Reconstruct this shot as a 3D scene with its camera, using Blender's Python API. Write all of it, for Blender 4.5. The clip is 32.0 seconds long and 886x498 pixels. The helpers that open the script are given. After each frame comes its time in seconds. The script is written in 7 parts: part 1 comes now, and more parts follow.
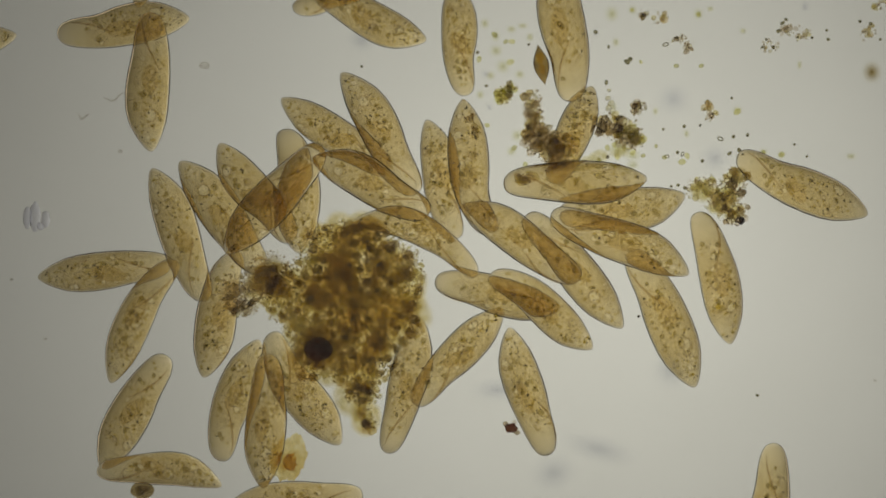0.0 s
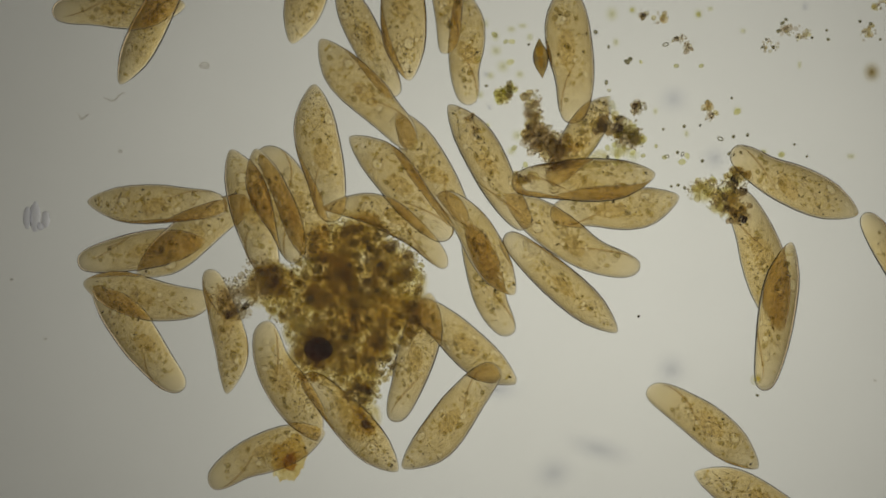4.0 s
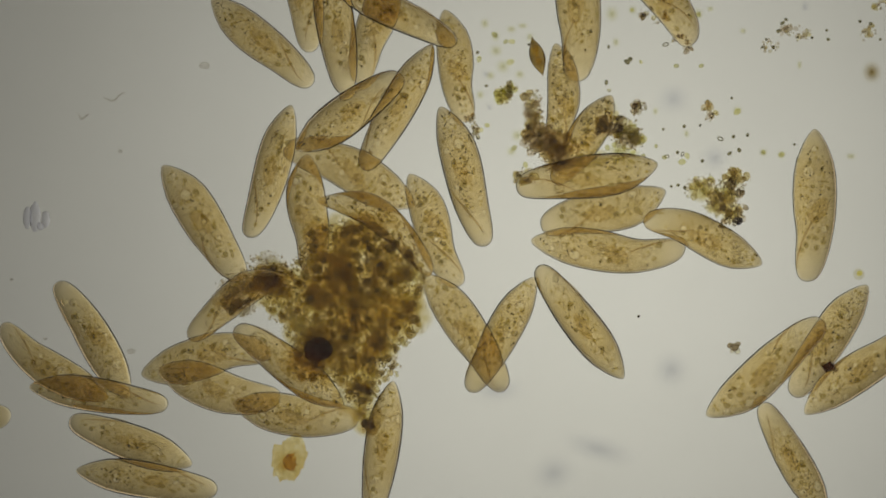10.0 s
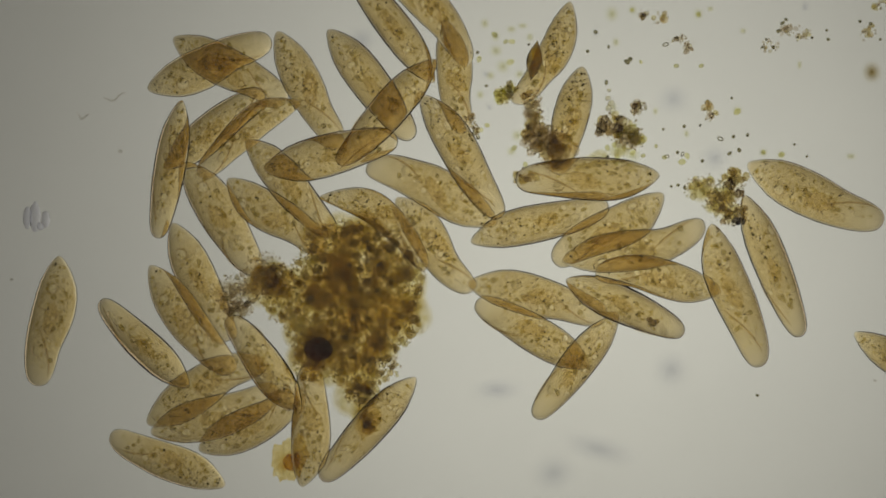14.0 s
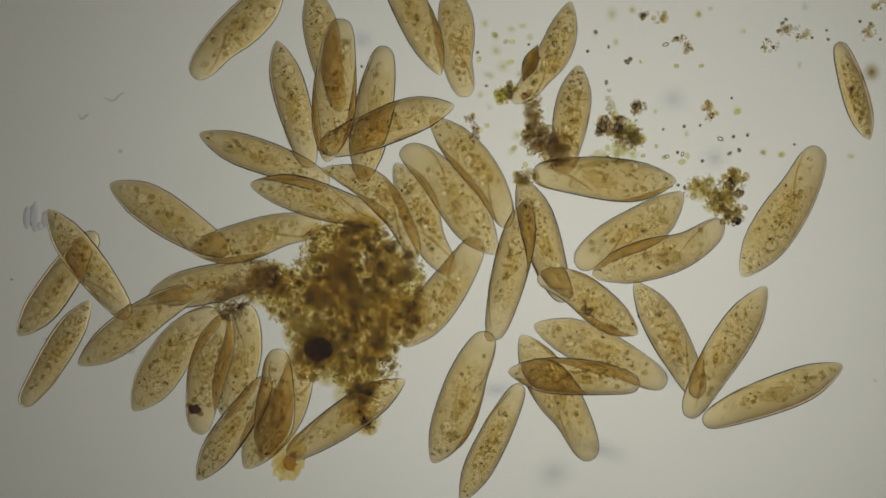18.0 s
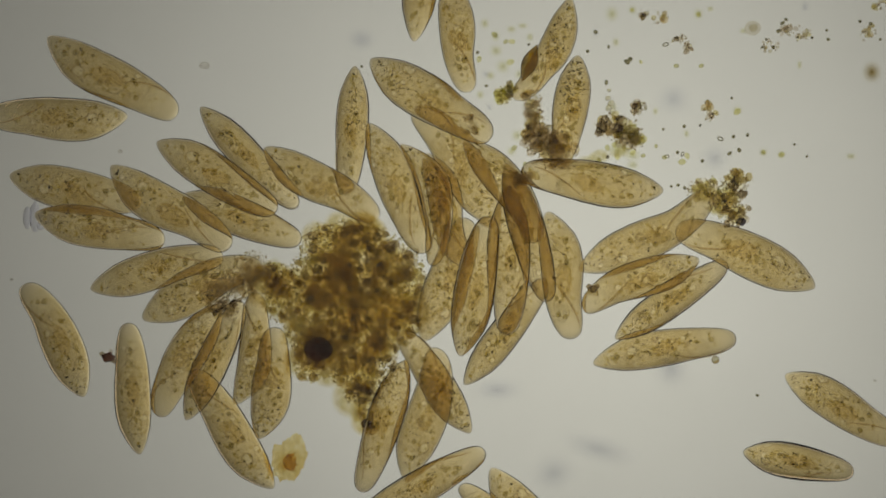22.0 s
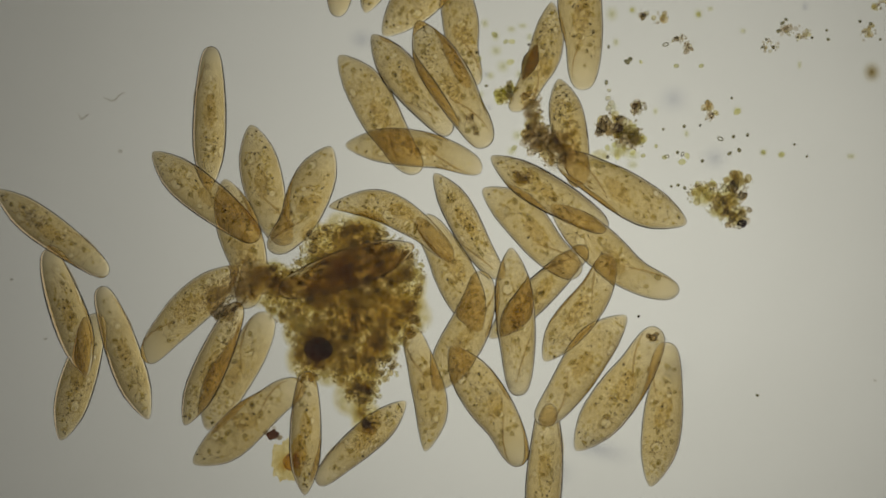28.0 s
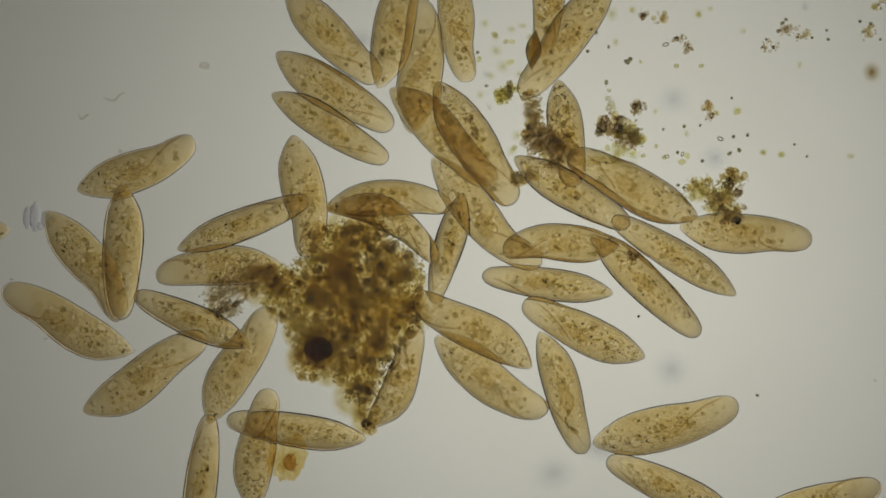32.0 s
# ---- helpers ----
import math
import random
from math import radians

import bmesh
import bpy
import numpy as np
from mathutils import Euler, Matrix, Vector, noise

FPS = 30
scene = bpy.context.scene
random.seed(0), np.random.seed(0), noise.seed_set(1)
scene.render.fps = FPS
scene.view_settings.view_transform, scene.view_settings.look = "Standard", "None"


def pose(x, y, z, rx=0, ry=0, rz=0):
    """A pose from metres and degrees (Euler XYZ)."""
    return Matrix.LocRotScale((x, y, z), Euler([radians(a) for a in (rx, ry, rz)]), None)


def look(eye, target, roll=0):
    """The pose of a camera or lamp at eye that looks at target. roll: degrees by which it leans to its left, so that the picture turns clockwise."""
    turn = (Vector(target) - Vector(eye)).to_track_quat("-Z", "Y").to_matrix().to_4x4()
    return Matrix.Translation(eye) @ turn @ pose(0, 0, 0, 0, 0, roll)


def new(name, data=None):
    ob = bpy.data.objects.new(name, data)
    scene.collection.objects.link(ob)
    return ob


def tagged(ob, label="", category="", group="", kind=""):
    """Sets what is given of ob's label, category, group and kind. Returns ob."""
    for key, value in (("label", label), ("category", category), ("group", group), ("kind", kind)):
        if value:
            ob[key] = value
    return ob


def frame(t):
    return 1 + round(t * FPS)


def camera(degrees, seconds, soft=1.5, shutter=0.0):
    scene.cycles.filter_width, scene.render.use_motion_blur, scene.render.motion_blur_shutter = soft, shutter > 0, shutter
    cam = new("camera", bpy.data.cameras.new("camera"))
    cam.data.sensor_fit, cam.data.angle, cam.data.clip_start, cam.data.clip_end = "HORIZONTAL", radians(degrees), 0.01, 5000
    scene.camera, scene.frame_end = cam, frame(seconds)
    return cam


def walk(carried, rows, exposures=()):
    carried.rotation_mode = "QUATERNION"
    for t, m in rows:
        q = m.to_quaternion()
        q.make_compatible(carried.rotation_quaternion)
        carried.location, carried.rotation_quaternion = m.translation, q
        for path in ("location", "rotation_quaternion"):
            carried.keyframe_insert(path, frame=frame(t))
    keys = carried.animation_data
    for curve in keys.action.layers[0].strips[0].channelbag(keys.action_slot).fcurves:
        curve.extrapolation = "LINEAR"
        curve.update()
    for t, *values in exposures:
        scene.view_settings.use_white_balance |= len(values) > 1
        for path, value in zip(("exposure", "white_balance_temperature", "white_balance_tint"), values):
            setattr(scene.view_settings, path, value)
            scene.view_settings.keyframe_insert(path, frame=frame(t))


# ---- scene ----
UM = 0.004           # one micrometre of the specimen: the drop on the slide stands 4000 times enlarged
DEPTH = 6000         # distance of the lens, micrometres
cam = camera(2 * math.degrees(math.atan(784 / DEPTH)), 32.0, 1.75)
overhead = look((0, 0, DEPTH * UM), (0, 0, 0))
walk(cam, [(0, overhead), (32, overhead)],
     [(0, 0.0), (4, 0.02), (6, 0.04), (9, 0.03), (10.5, 0.02), (13, 0.0), (14.5, -0.04), (21, -0.04), (24, -0.01), (26, 0.0), (32, 0.0)])
scene.cycles.max_bounces = 32
scene.cycles.transmission_bounces = 32
scene.cycles.transparent_max_bounces = 64

# ---- light: a lamp under a frosted disc, and unseen fill light all round ----
room_fill = bpy.data.worlds.new("room_fill")
room_fill.use_nodes = True
scene.world = room_fill
room_fill.node_tree.nodes["Background"].inputs["Color"].default_value = (1.0, 0.90, 0.80, 1)
# Set high so the sheet over the cells reflects a veil onto the darks.
room_fill.node_tree.nodes["Background"].inputs["Strength"].default_value = 0.45
LAMP_Z, LAMP_X, LAMP_Y = -11790, 640, 0
bulb = bpy.data.lights.new("bulb", "POINT")
bulb.energy, bulb.color, bulb.shadow_soft_size = 1.89e8 * UM ** 2, (1.0, 0.982, 0.868), 60 * UM
new("bulb", bulb).matrix_world = pose(LAMP_X * UM, LAMP_Y * UM, LAMP_Z * UM)


# ---- materials ----
def nodes(name):
    m = bpy.data.materials.new(name)
    m.use_nodes = True
    t = m.node_tree
    t.nodes.clear()
    return m, t, t.nodes.new("ShaderNodeOutputMaterial")


def grain(t, low, high, size, detail=3.0, contrast=(0.3, 0.7), random=0.0):
    """A colour that wanders between low and high, with features of that size in micrometres."""
    co, n = t.nodes.new("ShaderNodeTexCoord"), t.nodes.new("ShaderNodeTexNoise")
    ramp, info = t.nodes.new("ShaderNodeValToRGB"), t.nodes.new("ShaderNodeObjectInfo")
    n.noise_dimensions = "4D"
    n.inputs["Scale"].default_value = 1 / (size * UM)
    n.inputs["Detail"].default_value = detail
    n.inputs["Roughness"].default_value = 0.6
    far = t.nodes.new("ShaderNodeMath")
    far.operation = "MULTIPLY"
    far.inputs[1].default_value = 40
    t.links.new(info.outputs["Random"], far.inputs[0])
    t.links.new(far.outputs[0], n.inputs["W"])
    t.links.new(co.outputs["Object"], n.inputs["Vector"])
    t.links.new(n.outputs["Fac"], ramp.inputs["Fac"])
    ramp.color_ramp.elements[0].position, ramp.color_ramp.elements[1].position = contrast
    ramp.color_ramp.elements[0].color, ramp.color_ramp.elements[1].color = (*low, 1), (*high, 1)
    if not random:
        return ramp.outputs["Color"]
    hsv, span = t.nodes.new("ShaderNodeHueSaturation"), t.nodes.new("ShaderNodeMapRange")
    span.inputs["To Min"].default_value, span.inputs["To Max"].default_value = 1 - random, 1 + random * 0.6
    t.links.new(info.outputs["Random"], span.inputs["Value"])
    t.links.new(span.outputs[0], hsv.inputs["Value"])
    t.links.new(ramp.outputs["Color"], hsv.inputs["Color"])
    return hsv.outputs["Color"]


def stained(name, low, high, size=12, detail=3.0, contrast=(0.3, 0.7), random=0.0):
    """Clear matter that takes colour out of the light passing its skin."""
    m, t, out = nodes(name)
    clear = t.nodes.new("ShaderNodeBsdfTransparent")
    t.links.new(grain(t, low, high, size, detail, contrast, random), clear.inputs["Color"])
    t.links.new(clear.outputs[0], out.inputs["Surface"])
    return m


def bending(name, low, high, ior, size=14, relief=0.0):
    """Clear matter that also bends the light, as a cell's skin or a bubble does in water."""
    m, t, out = nodes(name)
    glass = t.nodes.new("ShaderNodeBsdfRefraction")
    glass.inputs["IOR"].default_value, glass.inputs["Roughness"].default_value = ior, 0.0
    t.links.new(grain(t, low, high, size), glass.inputs["Color"])
    if relief:
        bump = t.nodes.new("ShaderNodeBump")
        bump.inputs["Strength"].default_value, bump.inputs["Distance"].default_value = 1.0, relief * UM
        t.links.new(grain(t, (0, 0, 0), (1, 1, 1), 9, 4.0, (0.25, 0.75)), bump.inputs["Height"])
        t.links.new(bump.outputs[0], glass.inputs["Normal"])
    t.links.new(glass.outputs[0], out.inputs["Surface"])
    return m


def cytoplasm(name, low, high, pale):
    """Coarse and fine grain, with pale round vacuoles strewn through it."""
    m, t, out = nodes(name)
    clear, coarse = t.nodes.new("ShaderNodeBsdfTransparent"), grain(t, low, high, 26, 6.0, (0.34, 0.64))
    fine = grain(t, (0.915, 0.905, 0.865), (1, 1, 1), 5.5, 4.0, (0.34, 0.58))
    both = t.nodes.new("ShaderNodeMixRGB")
    both.blend_type, both.inputs["Fac"].default_value = "MULTIPLY", 1.0
    t.links.new(coarse, both.inputs["Color1"])
    t.links.new(fine, both.inputs["Color2"])
    colour = both.outputs[0]
    # vacuoles of two sizes: each a pale disc inside a thin darker ring
    for span, some in ((25, 0.5), (47, 0.62)):
        co, cells = t.nodes.new("ShaderNodeTexCoord"), t.nodes.new("ShaderNodeTexVoronoi")
        cells.inputs["Scale"].default_value = 1 / (span * UM)
        t.links.new(co.outputs["Object"], cells.inputs["Vector"])
        pick, split = t.nodes.new("ShaderNodeMath"), t.nodes.new("ShaderNodeSeparateColor")
        pick.operation, pick.inputs[1].default_value = "GREATER_THAN", some
        t.links.new(cells.outputs["Color"], split.inputs[0])
        t.links.new(split.outputs[0], pick.inputs[0])
        for stops, tint, mode in ((((0.0, 0.9), (0.18, 0.9), (0.23, 0.0), (1.0, 0.0)), pale, "MIX"),
                                  (((0.0, 0.0), (0.19, 0.0), (0.22, 1.0), (0.25, 1.0), (0.29, 0.0)), (0.82, 0.78, 0.71), "MULTIPLY")):
            ramp, gate, mix = t.nodes.new("ShaderNodeValToRGB"), t.nodes.new("ShaderNodeMath"), t.nodes.new("ShaderNodeMixRGB")
            while len(ramp.color_ramp.elements) < len(stops):
                ramp.color_ramp.elements.new(0.5)
            for el, (where, value) in zip(ramp.color_ramp.elements, stops):
                el.position, el.color = where, (value, value, value, 1)
            gate.operation, mix.blend_type = "MULTIPLY", mode
            t.links.new(cells.outputs["Distance"], ramp.inputs["Fac"])
            t.links.new(ramp.outputs["Color"], gate.inputs[0])
            t.links.new(pick.outputs[0], gate.inputs[1])
            t.links.new(gate.outputs[0], mix.inputs["Fac"])
            t.links.new(colour, mix.inputs["Color1"])
            mix.inputs["Color2"].default_value = (*tint, 1)
            colour = mix.outputs[0]
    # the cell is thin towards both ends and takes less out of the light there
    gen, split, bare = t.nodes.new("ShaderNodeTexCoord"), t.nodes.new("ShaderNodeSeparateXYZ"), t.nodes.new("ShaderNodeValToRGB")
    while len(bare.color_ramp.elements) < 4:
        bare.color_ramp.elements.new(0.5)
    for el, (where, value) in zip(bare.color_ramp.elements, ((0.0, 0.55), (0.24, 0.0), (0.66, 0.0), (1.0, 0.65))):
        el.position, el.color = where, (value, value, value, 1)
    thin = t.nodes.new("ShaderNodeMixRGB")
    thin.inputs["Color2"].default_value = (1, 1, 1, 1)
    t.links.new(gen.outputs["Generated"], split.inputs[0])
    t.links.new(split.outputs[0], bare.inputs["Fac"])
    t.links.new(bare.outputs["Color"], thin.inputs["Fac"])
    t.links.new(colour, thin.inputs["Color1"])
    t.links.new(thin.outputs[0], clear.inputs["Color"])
    t.links.new(clear.outputs[0], out.inputs["Surface"])
    return m


def sediment(name, low, high, size=10, rim=0.75, gap=0.25):
    """Fine settled matter with no hard edge: thick in its middle, ragged and thin towards its rim."""
    m, t, out = nodes(name)
    co, centre, wide = t.nodes.new("ShaderNodeTexCoord"), t.nodes.new("ShaderNodeVectorMath"), t.nodes.new("ShaderNodeVectorMath")
    centre.operation, centre.inputs[1].default_value = "SUBTRACT", (0.5, 0.5, 0.5)
    wide.operation, wide.inputs[1].default_value = "MULTIPLY", (2, 2, 0)
    ball, thick, mix = t.nodes.new("ShaderNodeTexGradient"), t.nodes.new("ShaderNodeMapRange"), t.nodes.new("ShaderNodeMixRGB")
    ball.gradient_type, thick.interpolation_type = "SPHERICAL", "SMOOTHSTEP"
    thick.inputs["From Max"].default_value = rim
    patchy, ragged = grain(t, (gap, gap, gap), (1, 1, 1), size, 5.0, (0.36, 0.60)), t.nodes.new("ShaderNodeMath")
    ragged.operation = "MULTIPLY"
    t.links.new(co.outputs["Generated"], centre.inputs[0])
    t.links.new(centre.outputs[0], wide.inputs[0])
    t.links.new(wide.outputs[0], ball.inputs["Vector"])
    t.links.new(ball.outputs["Fac"], thick.inputs["Value"])
    t.links.new(thick.outputs[0], ragged.inputs[0])
    t.links.new(patchy, ragged.inputs[1])
    t.links.new(ragged.outputs[0], mix.inputs["Fac"])
    mix.inputs["Color1"].default_value = (1, 1, 1, 1)
    t.links.new(grain(t, low, high, size * 1.7, 4.0, (0.3, 0.7), 0.05), mix.inputs["Color2"])
    clear = t.nodes.new("ShaderNodeBsdfTransparent")
    t.links.new(mix.outputs[0], clear.inputs["Color"])
    t.links.new(clear.outputs[0], out.inputs["Surface"])
    return m


def hazy(name, colour, strength):
    """A soft patch of fine matter, thinning out from its middle."""
    m, t, out = nodes(name)
    co, ball = t.nodes.new("ShaderNodeTexCoord"), t.nodes.new("ShaderNodeTexGradient")
    ball.gradient_type = "QUADRATIC_SPHERE"
    mix, clear = t.nodes.new("ShaderNodeMixRGB"), t.nodes.new("ShaderNodeBsdfTransparent")
    grow = t.nodes.new("ShaderNodeVectorMath")
    grow.operation = "SCALE"
    grow.inputs["Scale"].default_value = 1 / (100 * UM)
    scale = t.nodes.new("ShaderNodeMath")
    scale.operation = "MULTIPLY"
    scale.inputs[1].default_value = strength
    t.links.new(co.outputs["Object"], grow.inputs[0])
    t.links.new(grow.outputs[0], ball.inputs["Vector"])
    t.links.new(ball.outputs["Fac"], scale.inputs[0])
    t.links.new(scale.outputs[0], mix.inputs["Fac"])
    mix.inputs["Color1"].default_value, mix.inputs["Color2"].default_value = (1, 1, 1, 1), (*colour, 1)
    t.links.new(mix.outputs[0], clear.inputs["Color"])
    t.links.new(clear.outputs[0], out.inputs["Surface"])
    return m


SKIN = bending("pellicle", (0.918, 0.864, 0.720), (0.942, 0.889, 0.756), 1.047, 14, 0.10)
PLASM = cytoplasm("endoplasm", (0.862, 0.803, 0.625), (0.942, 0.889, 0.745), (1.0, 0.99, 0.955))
NUCLEUS = stained("macronucleus", (0.925, 0.885, 0.765), (0.955, 0.925, 0.825), 18)
FOOD = stained("food", (0.74, 0.71, 0.54), (0.93, 0.91, 0.79), 6, random=0.06)
BUBBLE = bending("vacuole", (1, 1, 0.98), (1, 1, 0.98), 0.957)
SPECK = stained("speck", (0.44, 0.38, 0.28), (0.72, 0.65, 0.50), 8)
GRANULE = stained("granule", (0.38, 0.36, 0.26), (0.62, 0.59, 0.45), 8)
CRYSTAL = stained("crystal", (0.88, 0.845, 0.645), (0.965, 0.945, 0.82), 6)
FOLD = stained("fold", (0.82, 0.76, 0.64), (0.92, 0.87, 0.77), 12)
BROWN = stained("brown_flake", (0.845, 0.775, 0.60), (0.965, 0.94, 0.865), 11, 5.0, (0.25, 0.75), 0.05)
OLIVE = stained("olive_flake", (0.845, 0.80, 0.58), (0.965, 0.948, 0.855), 10, 5.0, (0.25, 0.75), 0.05)
SILT = sediment("pale_silt", (0.80, 0.72, 0.445), (0.94, 0.885, 0.67), 13, 0.42, 0.45)
MUD = sediment("brown_mud", (0.58, 0.495, 0.285), (0.85, 0.77, 0.53), 14)
MOULD = sediment("grey_mould", (0.72, 0.665, 0.53), (0.87, 0.83, 0.73), 7)
OOZE = sediment("olive_ooze", (0.78, 0.72, 0.42), (0.92, 0.89, 0.68))
GREY = stained("grey_flake", (0.84, 0.80, 0.73), (0.97, 0.955, 0.92), 9, 5.0, (0.25, 0.75), 0.04)
DARK = stained("dark_lump", (0.52, 0.47, 0.37), (0.86, 0.80, 0.68), 9, 4.0, (0.35, 0.65))
AMBER = stained("amber_flake", (0.87, 0.75, 0.42), (0.98, 0.935, 0.73), 14, 5.0, (0.35, 0.65))
GRITTY = stained("brown_grit", (0.58, 0.52, 0.40), (0.82, 0.77, 0.66), 8)
PALE = stained("pale_grain", (0.86, 0.84, 0.81), (0.96, 0.955, 0.94), 6)
CHUNK = stained("dark_chunk", (0.76, 0.685, 0.47), (0.91, 0.86, 0.68), 14, 4.0, (0.3, 0.7), 0.06)
GREEN = stained("green_cell", (0.83, 0.815, 0.55), (0.96, 0.95, 0.80), 5, random=0.1)
BEAD = bending("clear_bead", (0.92, 0.90, 0.76), (0.99, 0.98, 0.90), 1.14)
BLACK = stained("black_grain", (0.27, 0.14, 0.08), (0.36, 0.20, 0.11), 14)
UMBER = bending("umber", (0.42, 0.33, 0.17), (0.86, 0.74, 0.40), 1.10, 11)
HAZE = hazy("haze", (0.70, 0.71, 0.76), 0.50)
HAZE_GREEN = hazy("green_haze", (0.74, 0.73, 0.40), 0.6)
HAZE_OCHRE = hazy("ochre_haze", (0.50, 0.40, 0.16), 1.0)
HAZE_LIGHT = hazy("faint_haze", (0.78, 0.79, 0.84), 0.6)


def frosted():
    m, t, out = nodes("frosted_glass")
    b = t.nodes.new("ShaderNodeBsdfTranslucent")
    t.links.new(grain(t, (0.93, 0.93, 0.92), (0.96, 0.96, 0.95), 600), b.inputs["Color"])
    t.links.new(b.outputs[0], out.inputs["Surface"])
    return m


def slide_glass(name, shine):
    m, t, out = nodes(name)
    clear, gloss, mix = (t.nodes.new("ShaderNodeBsdfTransparent"), t.nodes.new("ShaderNodeBsdfGlossy"),
                         t.nodes.new("ShaderNodeMixShader"))
    t.links.new(grain(t, (0.982, 0.983, 0.975), (0.992, 0.993, 0.988), 400, 5), clear.inputs["Color"])
    gloss.inputs["Roughness"].default_value = 0.02
    mix.inputs["Fac"].default_value = shine
    t.links.new(clear.outputs[0], mix.inputs[1])
    t.links.new(gloss.outputs[0], mix.inputs[2])
    t.links.new(mix.outputs[0], out.inputs["Surface"])
    return m


# ---- mesh helpers, in micrometres ----
def shape(name, verts, faces, smooth=True):
    me = bpy.data.meshes.new(name)
    me.from_pydata([tuple(c * UM for c in v) for v in verts], [], [tuple(f) for f in faces])
    if smooth:
        me.polygons.foreach_set("use_smooth", [True] * len(me.polygons))
    me.update()
    return me


def part(name, me, material, parent=None, label="", at=None):
    ob = new(name, me)
    if not me.materials:
        me.materials.append(material)
    if parent:
        ob.parent = parent
    if at is not None:
        ob.matrix_basis = at
    if label:
        ob["label"] = label
    return ob


def spot(x, y, z=0.0):
    """World place, in micrometres, of a point seen x across and y down the field, at height z."""
    k = (DEPTH - z) / DEPTH
    return ((x - 784) * k, (441 - y) * k, z)


def at_spot(x, y, z=0.0, rx=0, ry=0, rz=0):
    X, Y, Z = spot(x, y, z)
    return pose(X * UM, Y * UM, Z * UM, rx, ry, rz)


def ico():
    bm = bmesh.new()
    bmesh.ops.create_icosphere(bm, subdivisions=1, radius=1)
    v = [tuple(x.co) for x in bm.verts]
    f = [tuple(x.index for x in q.verts) for q in bm.faces]
    bm.free()
    return v, f


def ico_fine(level):
    bm = bmesh.new()
    bmesh.ops.create_icosphere(bm, subdivisions=level, radius=1)
    v = [x.co.copy() for x in bm.verts]
    f = [tuple(x.index for x in q.verts) for q in bm.faces]
    bm.free()
    return v, f


ICO_V, ICO_F = ico()
BALL_V, BALL_F = ico_fine(3)
LUMP_V, LUMP_F = ico_fine(3)


def swarm(name, grains):
    """One mesh of many small rounded grains: (x, y, z, rx, ry, rz, turn)."""
    v, f = [], []
    for x, y, z, a, b, c, turn in grains:
        k, ca, sa = len(v), math.cos(turn), math.sin(turn)
        for p in ICO_V:
            px, py = p[0] * a, p[1] * b
            v.append((x + px * ca - py * sa, y + px * sa + py * ca, z + p[2] * c))
        f += [tuple(i + k for i in q) for q in ICO_F]
    return shape(name, v, f)


def ball(name, a, b, c):
    return shape(name, [(p[0] * a, p[1] * b, p[2] * c) for p in BALL_V], BALL_F)


def lump(name, a, b, c, rough, seed, freq=1.6):
    """An uneven lump or flake, half-axes a, b, c."""
    v = []
    for p in LUMP_V:
        n = noise.fractal(p * freq + Vector((seed * 7.3, seed * 3.1, seed)), 1.0, 2.0, 4)
        k = 1 + rough * n
        v.append((p[0] * a * k, p[1] * b * k, p[2] * c * k))
    return shape(name, v, LUMP_F)


def tube(name, path, radius, sides=8):
    """A thin round strand along a path; radius may be one number or one for each point."""
    pts = [Vector(p) for p in path]
    r = radius if isinstance(radius, list) else [radius] * len(pts)
    v, f = [], []
    for i, p in enumerate(pts):
        d = (pts[min(i + 1, len(pts) - 1)] - pts[max(i - 1, 0)]).normalized()
        side = d.cross(Vector((0, 0, 1))).normalized()
        up = side.cross(d)
        for k in range(sides):
            w = 2 * math.pi * k / sides
            v.append(tuple(p + (side * math.cos(w) + up * math.sin(w)) * r[i]))
    for i in range(len(pts) - 1):
        for k in range(sides):
            f.append((i * sides + k, i * sides + (k + 1) % sides, (i + 1) * sides + (k + 1) % sides, (i + 1) * sides + k))
    f += [tuple(range(sides))[::-1], tuple(range((len(pts) - 1) * sides, len(pts) * sides))]
    return shape(name, v, f)


# ---- the stage: lamp disc, slide ----
def disc(name, radius, z, thick, sides=96):
    v = [(radius * math.cos(2 * math.pi * i / sides), radius * math.sin(2 * math.pi * i / sides), q)
         for q in (z, z - thick) for i in range(sides)]
    f = [tuple(range(sides)), tuple(range(2 * sides - 1, sides - 1, -1))]
    f += [(i, sides + i, sides + (i + 1) % sides, (i + 1) % sides) for i in range(sides)]
    return shape(name, v, f, False)


def sheet(name, x, y, top, bottom):
    v = [(sx * x, sy * y, z) for z in (top, bottom) for sx, sy in ((-1, -1), (1, -1), (1, 1), (-1, 1))]
    f = [(0, 1, 2, 3), (7, 6, 5, 4), (0, 4, 5, 1), (1, 5, 6, 2), (2, 6, 7, 3), (3, 7, 4, 0)]
    return shape(name, v, f, False)


def flat_disc(name, radius, z, sides=128):
    v = [(radius * math.cos(2 * math.pi * i / sides), radius * math.sin(2 * math.pi * i / sides), z) for i in range(sides)]
    return shape(name, v, [tuple(range(sides))], False)


lamp_disc = part("field_lens", flat_disc("field_lens", 3400, -9000), frosted())
tagged(lamp_disc, "frosted round field lens, lit from below", "lens", kind="structure")
# Unseen black cup, added to keep fill light off the disc's underside.
cup = [(3402, -8990), (3402, -12600), (0, -12600), (0, -12700), (3500, -12700), (3500, -8990)]
v = [(r * math.cos(2 * math.pi * k / 64), r * math.sin(2 * math.pi * k / 64), z) for r, z in cup for k in range(64)]
f = [(i * 64 + k, (i + 1) % 6 * 64 + k, (i + 1) % 6 * 64 + (k + 1) % 64, i * 64 + (k + 1) % 64) for i in range(6) for k in range(64)]
PAINT, t, out = nodes("black_paint")
